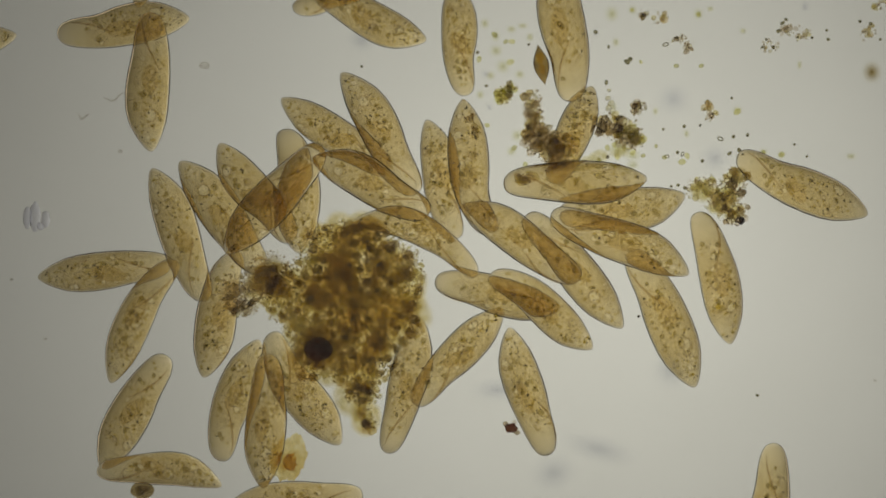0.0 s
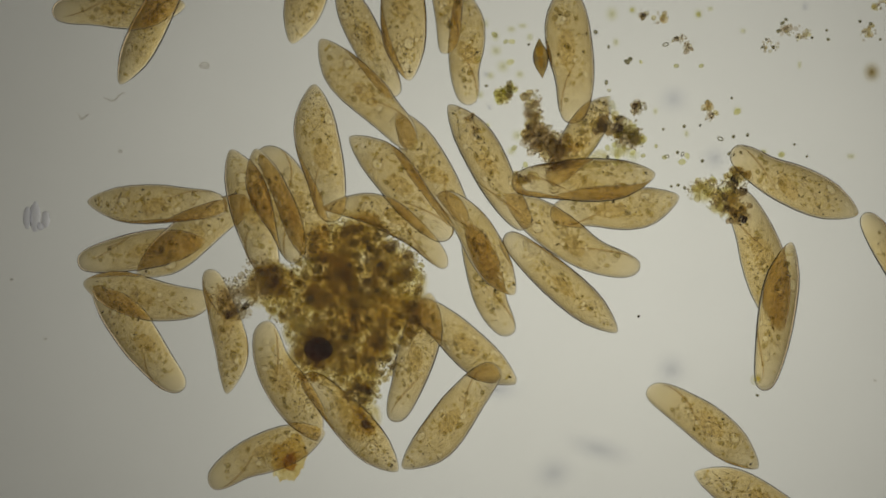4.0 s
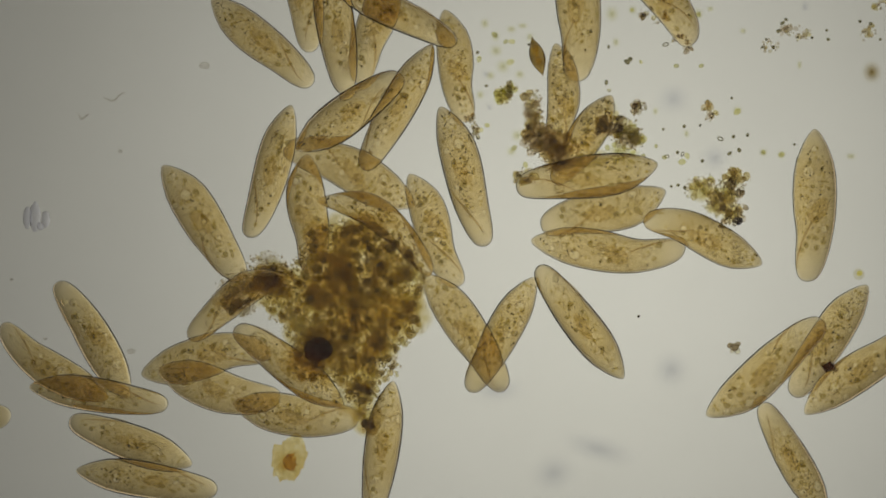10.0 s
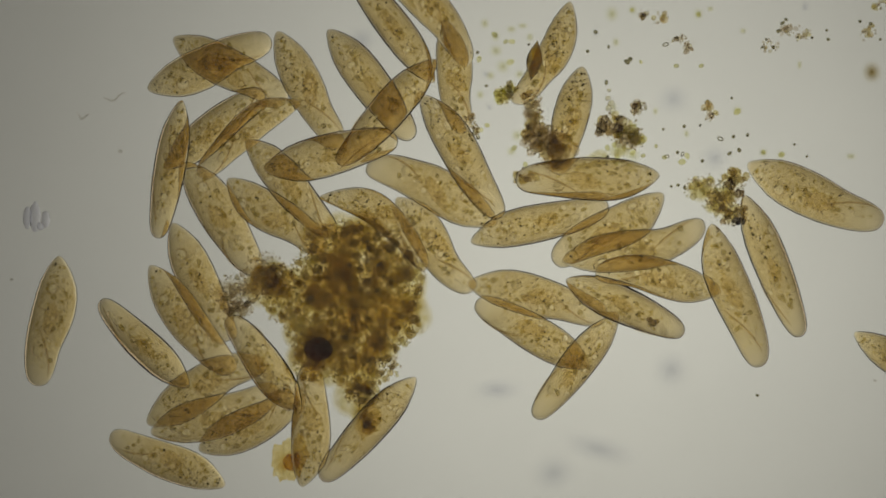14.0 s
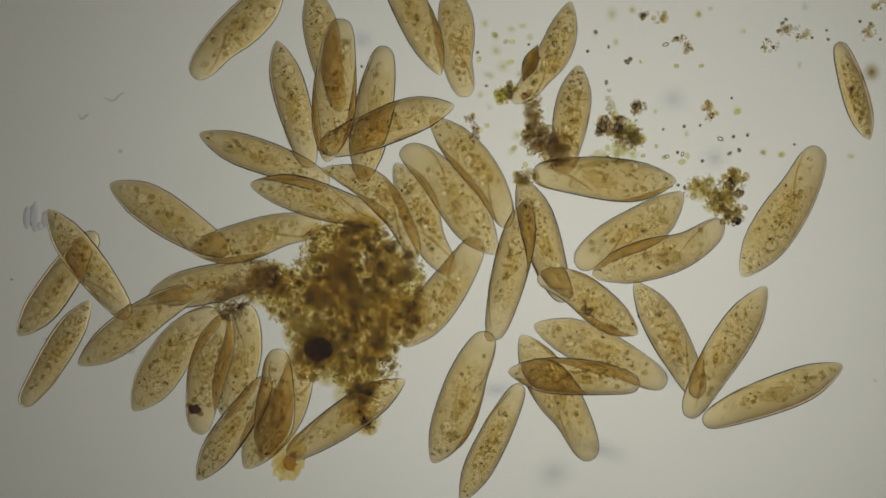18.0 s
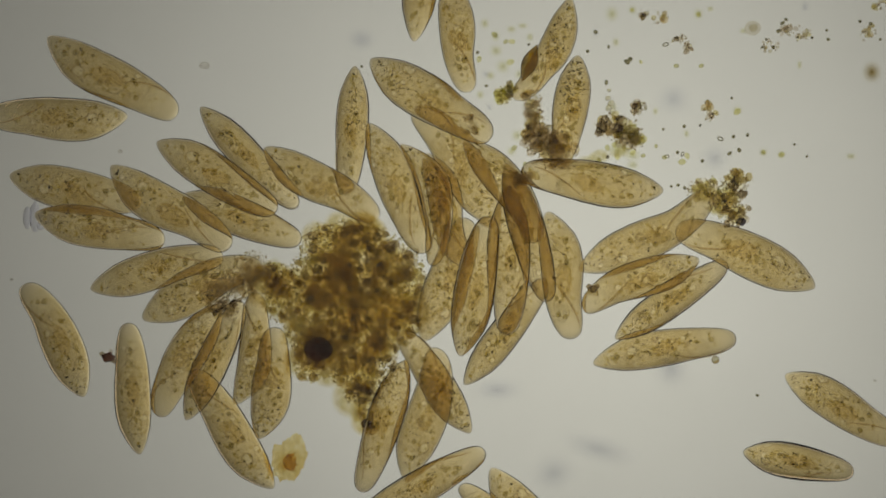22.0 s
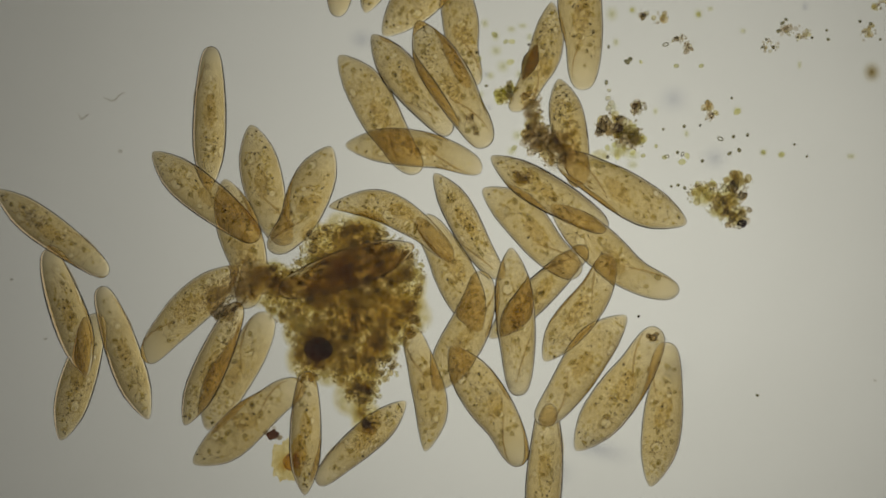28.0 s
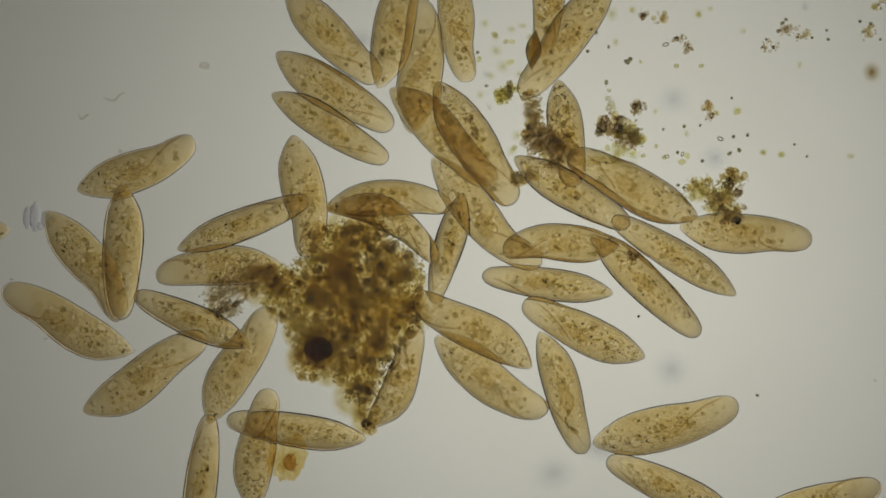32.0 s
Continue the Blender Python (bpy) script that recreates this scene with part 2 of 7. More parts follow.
paint = t.nodes.new("ShaderNodeBsdfDiffuse")
t.links.new(grain(t, (0.012, 0.012, 0.013), (0.022, 0.021, 0.021), 300, 5), paint.inputs["Color"])
t.links.new(paint.outputs[0], out.inputs["Surface"])
tagged(part("lamp_shield", shape("lamp_shield", v, f, False), PAINT), "unseen matt black metal cup added round the lamp to block stray light", "lamp housing", kind="structure")
slide = part("ground", sheet("ground", 2600, 1900, -150, -1150), slide_glass("slide_glass", 0.002))
tagged(slide, "clear glass microscope slide under the water film", "slide", kind="structure")
# Unseen sheet, added so its reflection of the surroundings lifts the darkest tones.
cover = part("cover_glass", sheet("cover_glass", 2500, 1800, 470, 300), slide_glass("cover_glass", 0.02))
tagged(cover, "thin clear sheet over the water film, added to veil the darks", "cover glass", kind="structure")

# ---- paramecia ----
PROFILE = ((0, 0), (0.006, 0.11), (0.03, 0.27), (0.10, 0.55), (0.20, 0.83), (0.30, 0.96), (0.42, 1.0), (0.56, 0.975), (0.68, 0.90),
           (0.80, 0.785), (0.89, 0.665), (0.95, 0.52), (0.98, 0.37), (0.995, 0.19), (1, 0))
LENGTHS = [206, 261, 236, 252, 254, 245, 241, 221, 275, 195, 251, 232, 263, 222, 261, 235, 237, 267, 249, 247, 251, 237, 237, 222, 249, 236, 267, 239, 235, 238, 259, 264, 255, 206, 245, 229, 239, 245, 245, 233, 242, 217, 235, 241, 250, 231, 225, 256, 240, 195, 251]

# cells that lie curled round their neighbours or the heap, and how far, micrometres
BENT = {4: 12, 6: -35, 8: 13, 13: 9, 15: -11, 23: 17, 26: 6, 27: 9, 33: -19, 35: 9, 37: -15, 43: 12}


def width_at(s):
    for (a, u), (b, w) in zip(PROFILE, PROFILE[1:]):
        if s <= b:
            return u + (w - u) * (s - a) / (b - a)
    return 0.0


RINGS = [0.5 - 0.5 * math.cos(math.pi * i / 40) for i in range(1, 40)]
SIDES = 26


class Form:
    """The shape of one cell: its axis, half-widths and bend."""

    def __init__(self, length, rng, bend=None):
        self.length, self.half = length, (length / 238) ** 0.6 * rng.uniform(35.3, 40.3)
        self.half *= 1 - 0.26 * min(1, max(0, abs(bend or 0) - 10) / 16)   # a curled cell is slimmer
        self.bend, self.wave = rng.uniform(-9, 9) if bend is None else bend, rng.uniform(-6, 6)
        self.side, self.notch, self.thick = rng.choice((-1, 1)), rng.uniform(0.06, 0.20), rng.uniform(0.74, 0.86)

    def axis(self, s):
        return ((s - 0.5) * self.length, self.bend * (0.6 - 4 * s * (1 - s)) + self.wave * math.sin(2 * math.pi * s))

    def point(self, s, w, scale=1.0):
        x, y = self.axis(s)
        h = width_at(s) * self.half
        c, z = math.cos(w), math.sin(w)
        dent = 1 - self.notch * math.exp(-((s - 0.70) / 0.13) ** 2) * max(0, c * self.side)
        return (x * (1 - (1 - scale) * 0.55), y + h * c * dent * scale, h * z * self.thick * scale)

    def skin(self, name, scale=1.0):
        v = [self.point(s, 2 * math.pi * k / SIDES, scale) for s in RINGS for k in range(SIDES)]
        n = len(RINGS)
        f = [(i * SIDES + k, (i + 1) * SIDES + k, (i + 1) * SIDES + (k + 1) % SIDES, i * SIDES + (k + 1) % SIDES)
             for i in range(n - 1) for k in range(SIDES)]
        for s in (0.0, 1.0):
            x, y = self.axis(s)
            v.append((x * (1 - (1 - scale) * 0.55), y, 0))
        f += [(n * SIDES, k, (k + 1) % SIDES) for k in range(SIDES)]
        f += [(n * SIDES + 1, (n - 1) * SIDES + (k + 1) % SIDES, (n - 1) * SIDES + k) for k in range(SIDES)]
        return shape(name, v, f)

    def inner(self, s, across, up):
        x, y = self.axis(s)
        h = width_at(s) * self.half
        return (x, y + h * across * 0.86, h * up * self.thick * 0.8)


def paramecium(length, rng, bend=None):
    form = Form(length, rng, bend)
    thing = new("paramecium")
    part("pellicle", form.skin("pellicle"), SKIN, thing, "thin clear tan outer skin")
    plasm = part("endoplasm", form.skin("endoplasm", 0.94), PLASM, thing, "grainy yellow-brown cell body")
    s = rng.uniform(0.46, 0.56)
    x, y, _ = form.inner(s, rng.uniform(-0.25, 0.25), 0)
    part("macronucleus", lump("macronucleus", rng.uniform(22, 34), rng.uniform(12, 17), 11, 0.12, rng.random() * 9), NUCLEUS, thing,
         "pale brown oval nucleus", pose(x * UM, y * UM, 0, 0, 0, rng.uniform(-40, 40)))
    top = [form.point(0.92 - 0.36 * i / 15, math.pi / 2 - form.side * (1.02 - 1.25 * (i / 15) ** 1.3), 1.0) for i in range(16)]
    part("oral_groove", tube("oral_groove", top, [1.7 * math.sin(math.pi * (i + 0.6) / 16.2) + 0.3 for i in range(16)]), FOLD, thing, "dark fold of the mouth groove")
    for s in (rng.uniform(0.22, 0.28), rng.uniform(0.70, 0.78)):
        x, y, z = form.inner(s, rng.uniform(-0.5, 0.5), 0.45)
        r = rng.uniform(5.5, 9.5)
        part("contractile_vacuole", ball("contractile_vacuole", r, r, r * 0.8), BUBBLE, thing, "clear round bubble", pose(x * UM, y * UM, z * UM))
    for _ in range(rng.randint(6, 11)):
        x, y, z = form.inner(rng.uniform(0.14, 0.84), rng.uniform(-0.7, 0.7), rng.uniform(-0.5, 0.5))
        r = rng.uniform(3.2, 6.2)
        part("food_vacuole", lump("food_vacuole", r, r * rng.uniform(0.7, 1), r * 0.7, 0.18, rng.random() * 9), FOOD, plasm,
             "small brown food ball", pose(x * UM, y * UM, z * UM, 0, 0, rng.uniform(0, 180)))
    nest = rng.uniform(0.2, 0.75)
    for _ in range(rng.randint(5, 10)):
        x, y, z = form.inner(min(0.85, max(0.12, rng.gauss(nest, 0.14))), rng.uniform(-0.65, 0.65), rng.uniform(0.1, 0.6))
        r = rng.uniform(4.0, 8.0)
        part("vacuole", ball("vacuole", r, r, r * 0.8), BUBBLE, plasm, "", pose(x * UM, y * UM, z * UM))
    dots, yellow = [], []
    middle = rng.uniform(0.28, 0.42)
    for _ in range(rng.choice((20, 30, 42, 56, 72, 95))):
        s = min(0.94, max(0.06, rng.gauss(middle, 0.19)))
        r = rng.uniform(0.7, 1.6) * (1.6 if rng.random() < 0.14 else 1)
        dots.append((*form.inner(s, rng.uniform(-0.85, 0.85), rng.uniform(-0.7, 0.7)), r * rng.uniform(1, 1.7), r, r, rng.uniform(0, 3)))
    for _ in range(rng.randint(70, 110)):
        r = rng.uniform(1.2, 3.4)
        yellow.append((*form.inner(min(0.9, max(0.08, rng.gauss(0.42, 0.2))), rng.uniform(-0.8, 0.8), rng.uniform(-0.6, 0.6)), r * 1.3, r, r, rng.uniform(0, 3)))
    tagged(part("granules", swarm("granules", dots), GRANULE, plasm, "dark specks in the cell"), kind="stuff")
    tagged(part("crystals", swarm("crystals", yellow), CRYSTAL, plasm, "yellow grains in the cell"), kind="stuff")
    build = "plump" if form.half / length > 0.155 else "slender"
    size = "long" if length > 240 else "short" if length < 218 else "middling"
    return tagged(thing, f"{size} {build} translucent tan paramecium with dark specks, in water", "paramecium", "paramecia in the water film")


paramecia = [paramecium(length, random.Random(100 + i), BENT.get(i)) for i, length in enumerate(LENGTHS)]


# ---- debris ----
def clump(name, label, x, y, lobes, seed, grains, beads, category="debris", silt=None):
    """A heap of flakes. lobes: (x, y, half-width, half-height, flakes, smallest, largest, materials); silt: the soft matter that binds it."""
    rng = random.Random(seed)
    thing = new(name)
    thing.matrix_basis = at_spot(x, y)
    spread = []
    for lx, ly, a, b, count, small, large, mats in lobes:
        for _ in range(2 if silt else 0):
            part("silt", lump("silt", a * rng.uniform(0.9, 1.3), b * rng.uniform(0.9, 1.3), 6, 0.15, rng.random() * 40), silt, thing, "",
                 pose((lx - x + rng.uniform(-0.2, 0.2) * a) * UM, (y - ly + rng.uniform(-0.2, 0.2) * b) * UM, rng.uniform(-60, 20) * UM, 0, 0, rng.uniform(-20, 20)))
        for _ in range(round(count * 1.25)):
            w, q = rng.uniform(0, 2 * math.pi), math.sqrt(rng.random())
            px, py = lx - x + a * q * math.cos(w), y - ly + b * q * math.sin(w)
            r = rng.uniform(small, large) * 0.74
            kind, mat = rng.choice(mats)
            part(kind, lump(kind, r * rng.uniform(0.9, 1.4), r, r * rng.uniform(0.35, 0.6), 0.5, rng.random() * 40, 2.0), mat, thing, "",
                 pose(px * UM, py * UM, rng.uniform(-70, 70) * UM, rng.uniform(-25, 25), rng.uniform(-25, 25), rng.uniform(0, 360)))
        spread.append((lx - x, y - ly, a, b, count))

    def scatter(n, small, large, reach):
        got = []
        for _ in range(n):
            lx, ly, a, b, _ = rng.choices(spread, [q[4] for q in spread])[0]
            w, q = rng.uniform(0, 2 * math.pi), rng.random() ** 0.5 * reach
            r = rng.uniform(small, large)
            got.append((lx + a * q * math.cos(w), ly + b * q * math.sin(w), rng.uniform(-80, 80), r * rng.uniform(0.8, 1.4), r, r, rng.uniform(0, 3)))
        return got
    tagged(part("grit", swarm("grit", scatter(round(grains * 1.4), 0.8, 2.3, 1.15)), GRITTY, thing, "fine dark grains"), kind="stuff")
    tagged(part("grey_litter", swarm("grey_litter", scatter(grains, 1.6, 3.6, 1.05)), GREY, thing, "grey-brown rounded crumbs"), kind="stuff")
    tagged(part("froth", swarm("froth", scatter(beads, 1.6, 3.8, 1.15)), BEAD, thing, "fine clear beads"), kind="stuff")
    return tagged(thing, label, category)


A, C = ("algal_cell", GREEN), ("dark_chunk", CHUNK)
B, O, G, D = ("brown_flake", BROWN), ("olive_flake", OLIVE), ("grey_flake", GREY), ("dark_lump", DARK)


def debris_heap(x, y, lobes, cores, seed):
    """A heap of soft sediment, crumbs and grit. lobes: (x, y, half-width, half-height); cores: (x, y, half-width) of its densest spots."""
    rng = random.Random(seed)
    thing = new("debris_heap")
    thing.matrix_basis = at_spot(x, y)

    def inside(px, py, reach):
        wander = 1 + 0.22 * noise.noise(Vector((px * 0.03, py * 0.03, seed))) + 0.14 * noise.noise(Vector((px * 0.11, py * 0.11, seed)))
        return any(((px - lx) / a) ** 2 + ((py - ly) / b) ** 2 < (reach * wander) ** 2 for lx, ly, a, b in lobes)

    def even(step, reach):
        cells = [(i, j) for i in range(int(380 / step) + 1) for j in range(int(400 / step) + 1)]
        rng.shuffle(cells)
        for i, j in cells:
            px, py = 420 + (i + rng.random()) * step, 385 + (j + rng.random()) * step
            if inside(px, py, reach):
                yield px, py, px - x, y - py

    def soft(kind, mat, ux, uy, r, z):
        part(kind, lump(kind, r * rng.uniform(1.0, 1.3), r, r * 0.14, 0.2, rng.random() * 40, 1.5), mat, thing, "", pose(ux * UM, uy * UM, z * UM, 0, 0, rng.uniform(0, 360)))
    for px, py, ux, uy in even(31, 0.76):
        soft("silt", SILT, ux, uy, rng.uniform(26, 40), rng.uniform(-40, 10))
    for px, py, ux, uy in even(34, 0.80):
        soft("mud", MUD if rng.random() < 0.35 else OOZE, ux, uy, rng.uniform(10, 20), rng.uniform(-50, 50))
    for px, py, r in cores:
        soft("mud", MUD, px - x, y - py, r, rng.uniform(-30, 30))
        if r < 24:
            continue
        soft("mud", OOZE, px - x + rng.uniform(-9, 9), y - py + rng.uniform(-9, 9), r * 0.8, rng.uniform(-30, 50))
    for px, py, ux, uy in even(14.5, 0.99):
        shade = noise.noise(Vector((px * 0.021, py * 0.021, 4.2)))
        kind, mat = D if shade > 0.0 and rng.random() < 0.34 else rng.choice((B, O, O, G))
        r = rng.uniform(3.0, 6.8) * (1.2 if shade > 0 else 0.95)
        part(kind, lump(kind, r * rng.uniform(0.95, 1.35), r, r * rng.uniform(0.4, 0.7), 0.4, rng.random() * 40, 1.7), mat, thing, "",
             pose(ux * UM, uy * UM, rng.uniform(-75, 75) * UM, rng.uniform(-25, 25), rng.uniform(-25, 25), rng.uniform(0, 360)))

    for px, py, ux, uy in even(22, 0.97):
        r = rng.uniform(4.5, 8.5)
        kind, mat = rng.choice((C, C, O, B))
        part(kind, lump(kind, r * rng.uniform(0.95, 1.25), r, r * rng.uniform(0.5, 0.8), 0.22, rng.random() * 40, 1.4), mat, thing, "",
             pose(ux * UM, uy * UM, rng.uniform(-20, 75) * UM, 0, 0, rng.uniform(0, 360)))

    def dust(step, reach, small, large):
        return [(ux, uy, rng.uniform(-85, 85), r * rng.uniform(0.9, 1.4), r, r, rng.uniform(0, 3))
                for _, _, ux, uy in even(step, reach) for r in (rng.uniform(small, large),)]
    tagged(part("grit", swarm("grit", dust(8.5, 1.06, 0.8, 2.2)), GRITTY, thing, "fine dark grains"), kind="stuff")
    tagged(part("crumb_litter", swarm("crumb_litter", dust(9.0, 1.03, 1.6, 3.8)), OLIVE, thing, "olive-brown rounded crumbs"), kind="stuff")
    tagged(part("grey_litter", swarm("grey_litter", dust(10.5, 1.05, 1.5, 3.4)), GREY, thing, "grey-brown rounded crumbs"), kind="stuff")
    tagged(part("froth", swarm("froth", dust(9.0, 1.08, 1.4, 3.6)), BEAD, thing, "fine clear beads"), kind="stuff")
    return tagged(thing, "large brown heap of rotting plant debris among the cells", "debris")


heap = debris_heap(615, 545, ((622, 490, 104, 84), (628, 575, 98, 72), (702, 482, 48, 50), (714, 512, 30, 34), (694, 558, 50, 62), (600, 428, 60, 34), (640, 422, 36, 26), (545, 495, 42, 46), (492, 496, 42, 28), (500, 535, 36, 34),
                              (552, 580, 46, 56), (640, 650, 60, 42), (560, 640, 40, 34), (641, 695, 32, 22), (645, 730, 13, 18), (650, 752, 13, 13)),
                   ((615, 414, 20), (686, 434, 15), (606, 484, 24), (672, 482, 20), (560, 530, 30), (640, 520, 34), (676, 522, 24), (722, 548, 22), (592, 545, 28), (542, 600, 30), (566, 584, 32), (592, 612, 26), (700, 500, 26), (528, 632, 20),
                    (620, 590, 30), (642, 692, 24), (490, 508, 22), (508, 560, 18), (725, 460, 16), (650, 750, 9), (670, 600, 24), (585, 650, 20)), 5)
fringe = clump("debris_fringe", "loose grey-brown fringe of debris beside the large heap", 435, 510, (
    (478, 478, 34, 32, 7, 4, 9, (G, G, B, O)), (432, 545, 22, 14, 8, 5, 10, (D, O, G)), (450, 505, 34, 28, 9, 5, 11, (G, G, B)), (412, 520, 24, 30, 8, 5, 9, (G, G, O))), 8, 110, 120, silt=MOULD)
part("stick", tube("stick", [(-18 + 4 * i, -42 + 2.2 * i + 1.5 * math.sin(i * 1.7), 20) for i in range(13)], [3.4 + 1.6 * math.sin(i * 2.1) for i in range(13)]), DARK, fringe, "dark crooked stick")
part("spore", lump("spore", 25, 22, 18, 0.10, 3.0), BLACK, heap, "large round near-black spore", pose((564 - 615) * UM, (545 - 618) * UM, 20 * UM))
for sx, sy, sr in ((630, 682, 7), (654, 694, 7), (642, 708, 7), (660, 678, 5), (646, 745, 5), (632, 406, 7), (640, 403, 5), (723, 451, 8), (672, 468, 5), (668, 420, 8), (682, 415, 6), (700, 432, 7), (693, 444, 7), (574, 460, 5), (690, 440, 8), (630, 563, 8), (573, 462, 5), (735, 565, 9), (648, 690, 9), (652, 566, 6), (575, 405, 5), (650, 750, 8), (625, 628, 8), (718, 455, 5)):
    part("dark_lump", lump("dark_lump", sr * 1.1, sr, sr * 0.7, 0.25, sx * 0.1), DARK, heap, "", pose((sx - 615) * UM, (545 - sy) * UM, 30 * UM))
part("stalk", tube("stalk", [(20 + 2.6 * i, -20 - 2.5 * i + math.sin(i * 1.3), 40) for i in range(9)], [1.3] * 9), DARK, heap, "thin dark stalk")

clump("debris_strand", "loose upright strand of grey-brown debris", 960, 235, (
    (945, 203, 15, 38, 14, 5, 10, (G, O, B)), (946, 245, 20, 26, 14, 6, 12, (G, B, O)), (988, 266, 32, 30, 14, 6, 13, (B, O, C)), (966, 246, 20, 24, 8, 6, 11, (G, B)),
    (928, 314, 18, 14, 8, 5, 10, (O, B, G)), (931, 168, 8, 8, 2, 8, 10, (C,))), 11, 190, 90, silt=MOULD)
clump("debris_tuft", "small dark tuft of debris", 1100, 225, (
    (1078, 222, 20, 18, 11, 6, 11, (C, D, O)), (1120, 246, 20, 18, 6, 5, 9, (O, A)), (1094, 210, 3, 3, 1, 9, 10, (D,)), (1108, 238, 25, 24, 14, 5, 10, (G, O, B, A)), (1128, 191, 11, 11, 8, 4, 7, (G, C))), 12, 110, 100, silt=MOULD)
trail = new("silt_trail")
for k, (x, y, a, b) in enumerate(((1040, 286, 30, 11), (1062, 278, 24, 14), (1098, 268, 22, 14))):
    part("silt", lump("silt", a, b, 5, 0.3, k * 3.1), OOZE, trail, "", at_spot(x, y, -40 + 12 * k, 0, 0, 12))
tagged(trail, "soft trail of olive-yellow silt beside the tuft", "silt")
chain = new("bead_chain")
for k, (x, y, r) in enumerate(((1078, 160, 3), (1076, 174, 4), (1081, 183, 5), (1077, 191, 5), (1084, 197, 5))):
    part("bead", ball("bead", r * 1.3, r, r), BEAD, chain, "", at_spot(x, y, -30, 0, 0, 20 * k))
tagged(chain, "short chain of pale bright clear beads", "beads")
tuft = clump("debris_tuft", "dark tuft of debris with an olive edge", 1285, 345, (
    (1246, 334, 30, 20, 15, 4, 9, (O, G, A)), (1302, 318, 20, 18, 9, 6, 11, (D, O, C)), (1290, 345, 24, 20, 10, 6, 11, (C, D, B)),
    (1298, 376, 22, 20, 11, 6, 10, (C, D, G)), (1270, 364, 16, 14, 6, 6, 10, (O, G))), 13, 130, 70, silt=OOZE)
part("dark_lump", lump("dark_lump", 9, 7, 6, 0.3, 7.7), stained("blue_black", (0.16, 0.15, 0.20), (0.36, 0.34, 0.36), 7), tuft, "blue-black chunk", pose(22 * UM, -46 * UM, 30 * UM))
clump("algae_patch", "loose patch of green and grey algae", 893, 160, (
    (890, 168, 14, 16, 9, 6, 9, (A, A, O)), (904, 154, 10, 9, 5, 6, 8, (A, G)), (902, 169, 2, 2, 1, 7, 8, (D,))), 14, 14, 20, "algae", silt=OOZE)
clump("debris_crumbs", "scattered small grey-brown crumbs beside the cells", 835, 225, (
    (832, 210, 9, 8, 4, 3, 6, (G, B)), (842, 232, 8, 9, 4, 3, 6, (G, O))), 15, 14, 16)
for n, (x, y, a, b, r, kinds, label) in enumerate((
        (1140, 26, 10, 5, 4, (G, D), "row of small grey beads drifting in water"), (1168, 32, 12, 9, 6, (O, B), "small crumb of brown algae drifting in water"),
        (1203, 70, 9, 5, 4, (G, D), "row of small grey beads drifting in water"), (1220, 82, 8, 8, 5, (G, G), "small pale crumb of debris drifting in water"),
        (1253, 188, 7, 9, 5, (B, O), "small crumb of brown algae drifting in water"), (1258, 206, 8, 8, 5, (G, O), "small pale crumb of algae drifting in water"),
        (1397, 53, 14, 6, 5, (G, G), "small grey crumb of debris drifting in water"), (1362, 80, 15, 10, 3, (G, O), "small pale crumb of algae drifting in water"),
        (1424, 60, 10, 7, 3.5, (G, O), "small pale crumb of algae drifting in water"), (1534, 58, 7, 10, 4.5, (O, B), "small olive crumb of algae drifting in water"),
        (1560, 8, 8, 8, 5, (O, G), "small olive crumb of algae drifting in water"))):
    clump("crumb", label, x, y, ((x, y, a, b, 5, 0.8 * r, 1.5 * r, kinds),), 30 + n, 5, 5)


def ragged_flake(name, a, b, thick, seed, sides=72):
    """A thin sheet with a ragged rim, half-axes a and b, longer towards one corner."""
    v = [(0, 0, thick), (0, 0, -thick)]
    for q, z in ((0.55, thick), (0.93, thick * 0.8), (1.0, 0), (0.93, -thick * 0.8), (0.55, -thick)):
        for i in range(sides):
            w = 2 * math.pi * i / sides
            k = 1 + 0.30 * noise.fractal(Vector((math.cos(w) * 1.6 + seed, math.sin(w) * 1.6, 0)), 0.7, 2.1, 5) + 0.45 * max(0, math.cos(w - 1.02)) ** 8
            v.append((a * k * q * math.cos(w), b * k * q * math.sin(w), z + thick * 0.8 * noise.noise(Vector((w * 2, q * 4, seed))) * (1 if z else 0)))
    f = []
    for i in range(sides):
        j = (i + 1) % sides
        f += [(0, 2 + i, 2 + j), (1, 2 + 4 * sides + j, 2 + 4 * sides + i)]
        f += [(2 + r * sides + i, 2 + (r + 1) * sides + i, 2 + (r + 1) * sides + j, 2 + r * sides + j) for r in range(4)]
    return shape(name, v, f)


flake = tagged(part("amber_flake", ragged_flake("amber_flake", 31, 37, 5, 3.4), AMBER, None, "", at_spot(510, 817, -60)), "thin amber-yellow flake lying on the slide", "flake")
CORE = stained("amber_core", (0.74, 0.56, 0.24), (0.94, 0.85, 0.56), 8)
part("core", lump("core", 12, 14, 3, 0.5, 4.0), CORE, flake, "darker amber middle", pose(3 * UM, -1 * UM, 6 * UM))
part("vein", tube("vein", [(4 + 1.2 * i, 6 + 2.2 * i - 0.1 * i * i, 6) for i in range(9)], [1.8 - 0.14 * i for i in range(9)]), CORE, flake, "brown vein")
part("smear", lump("smear", 26, 31, 3, 0.3, 9.0), sediment("amber_smear", (0.85, 0.72, 0.40), (0.94, 0.88, 0.62), 8), flake, "", pose(0, 0, 5 * UM))


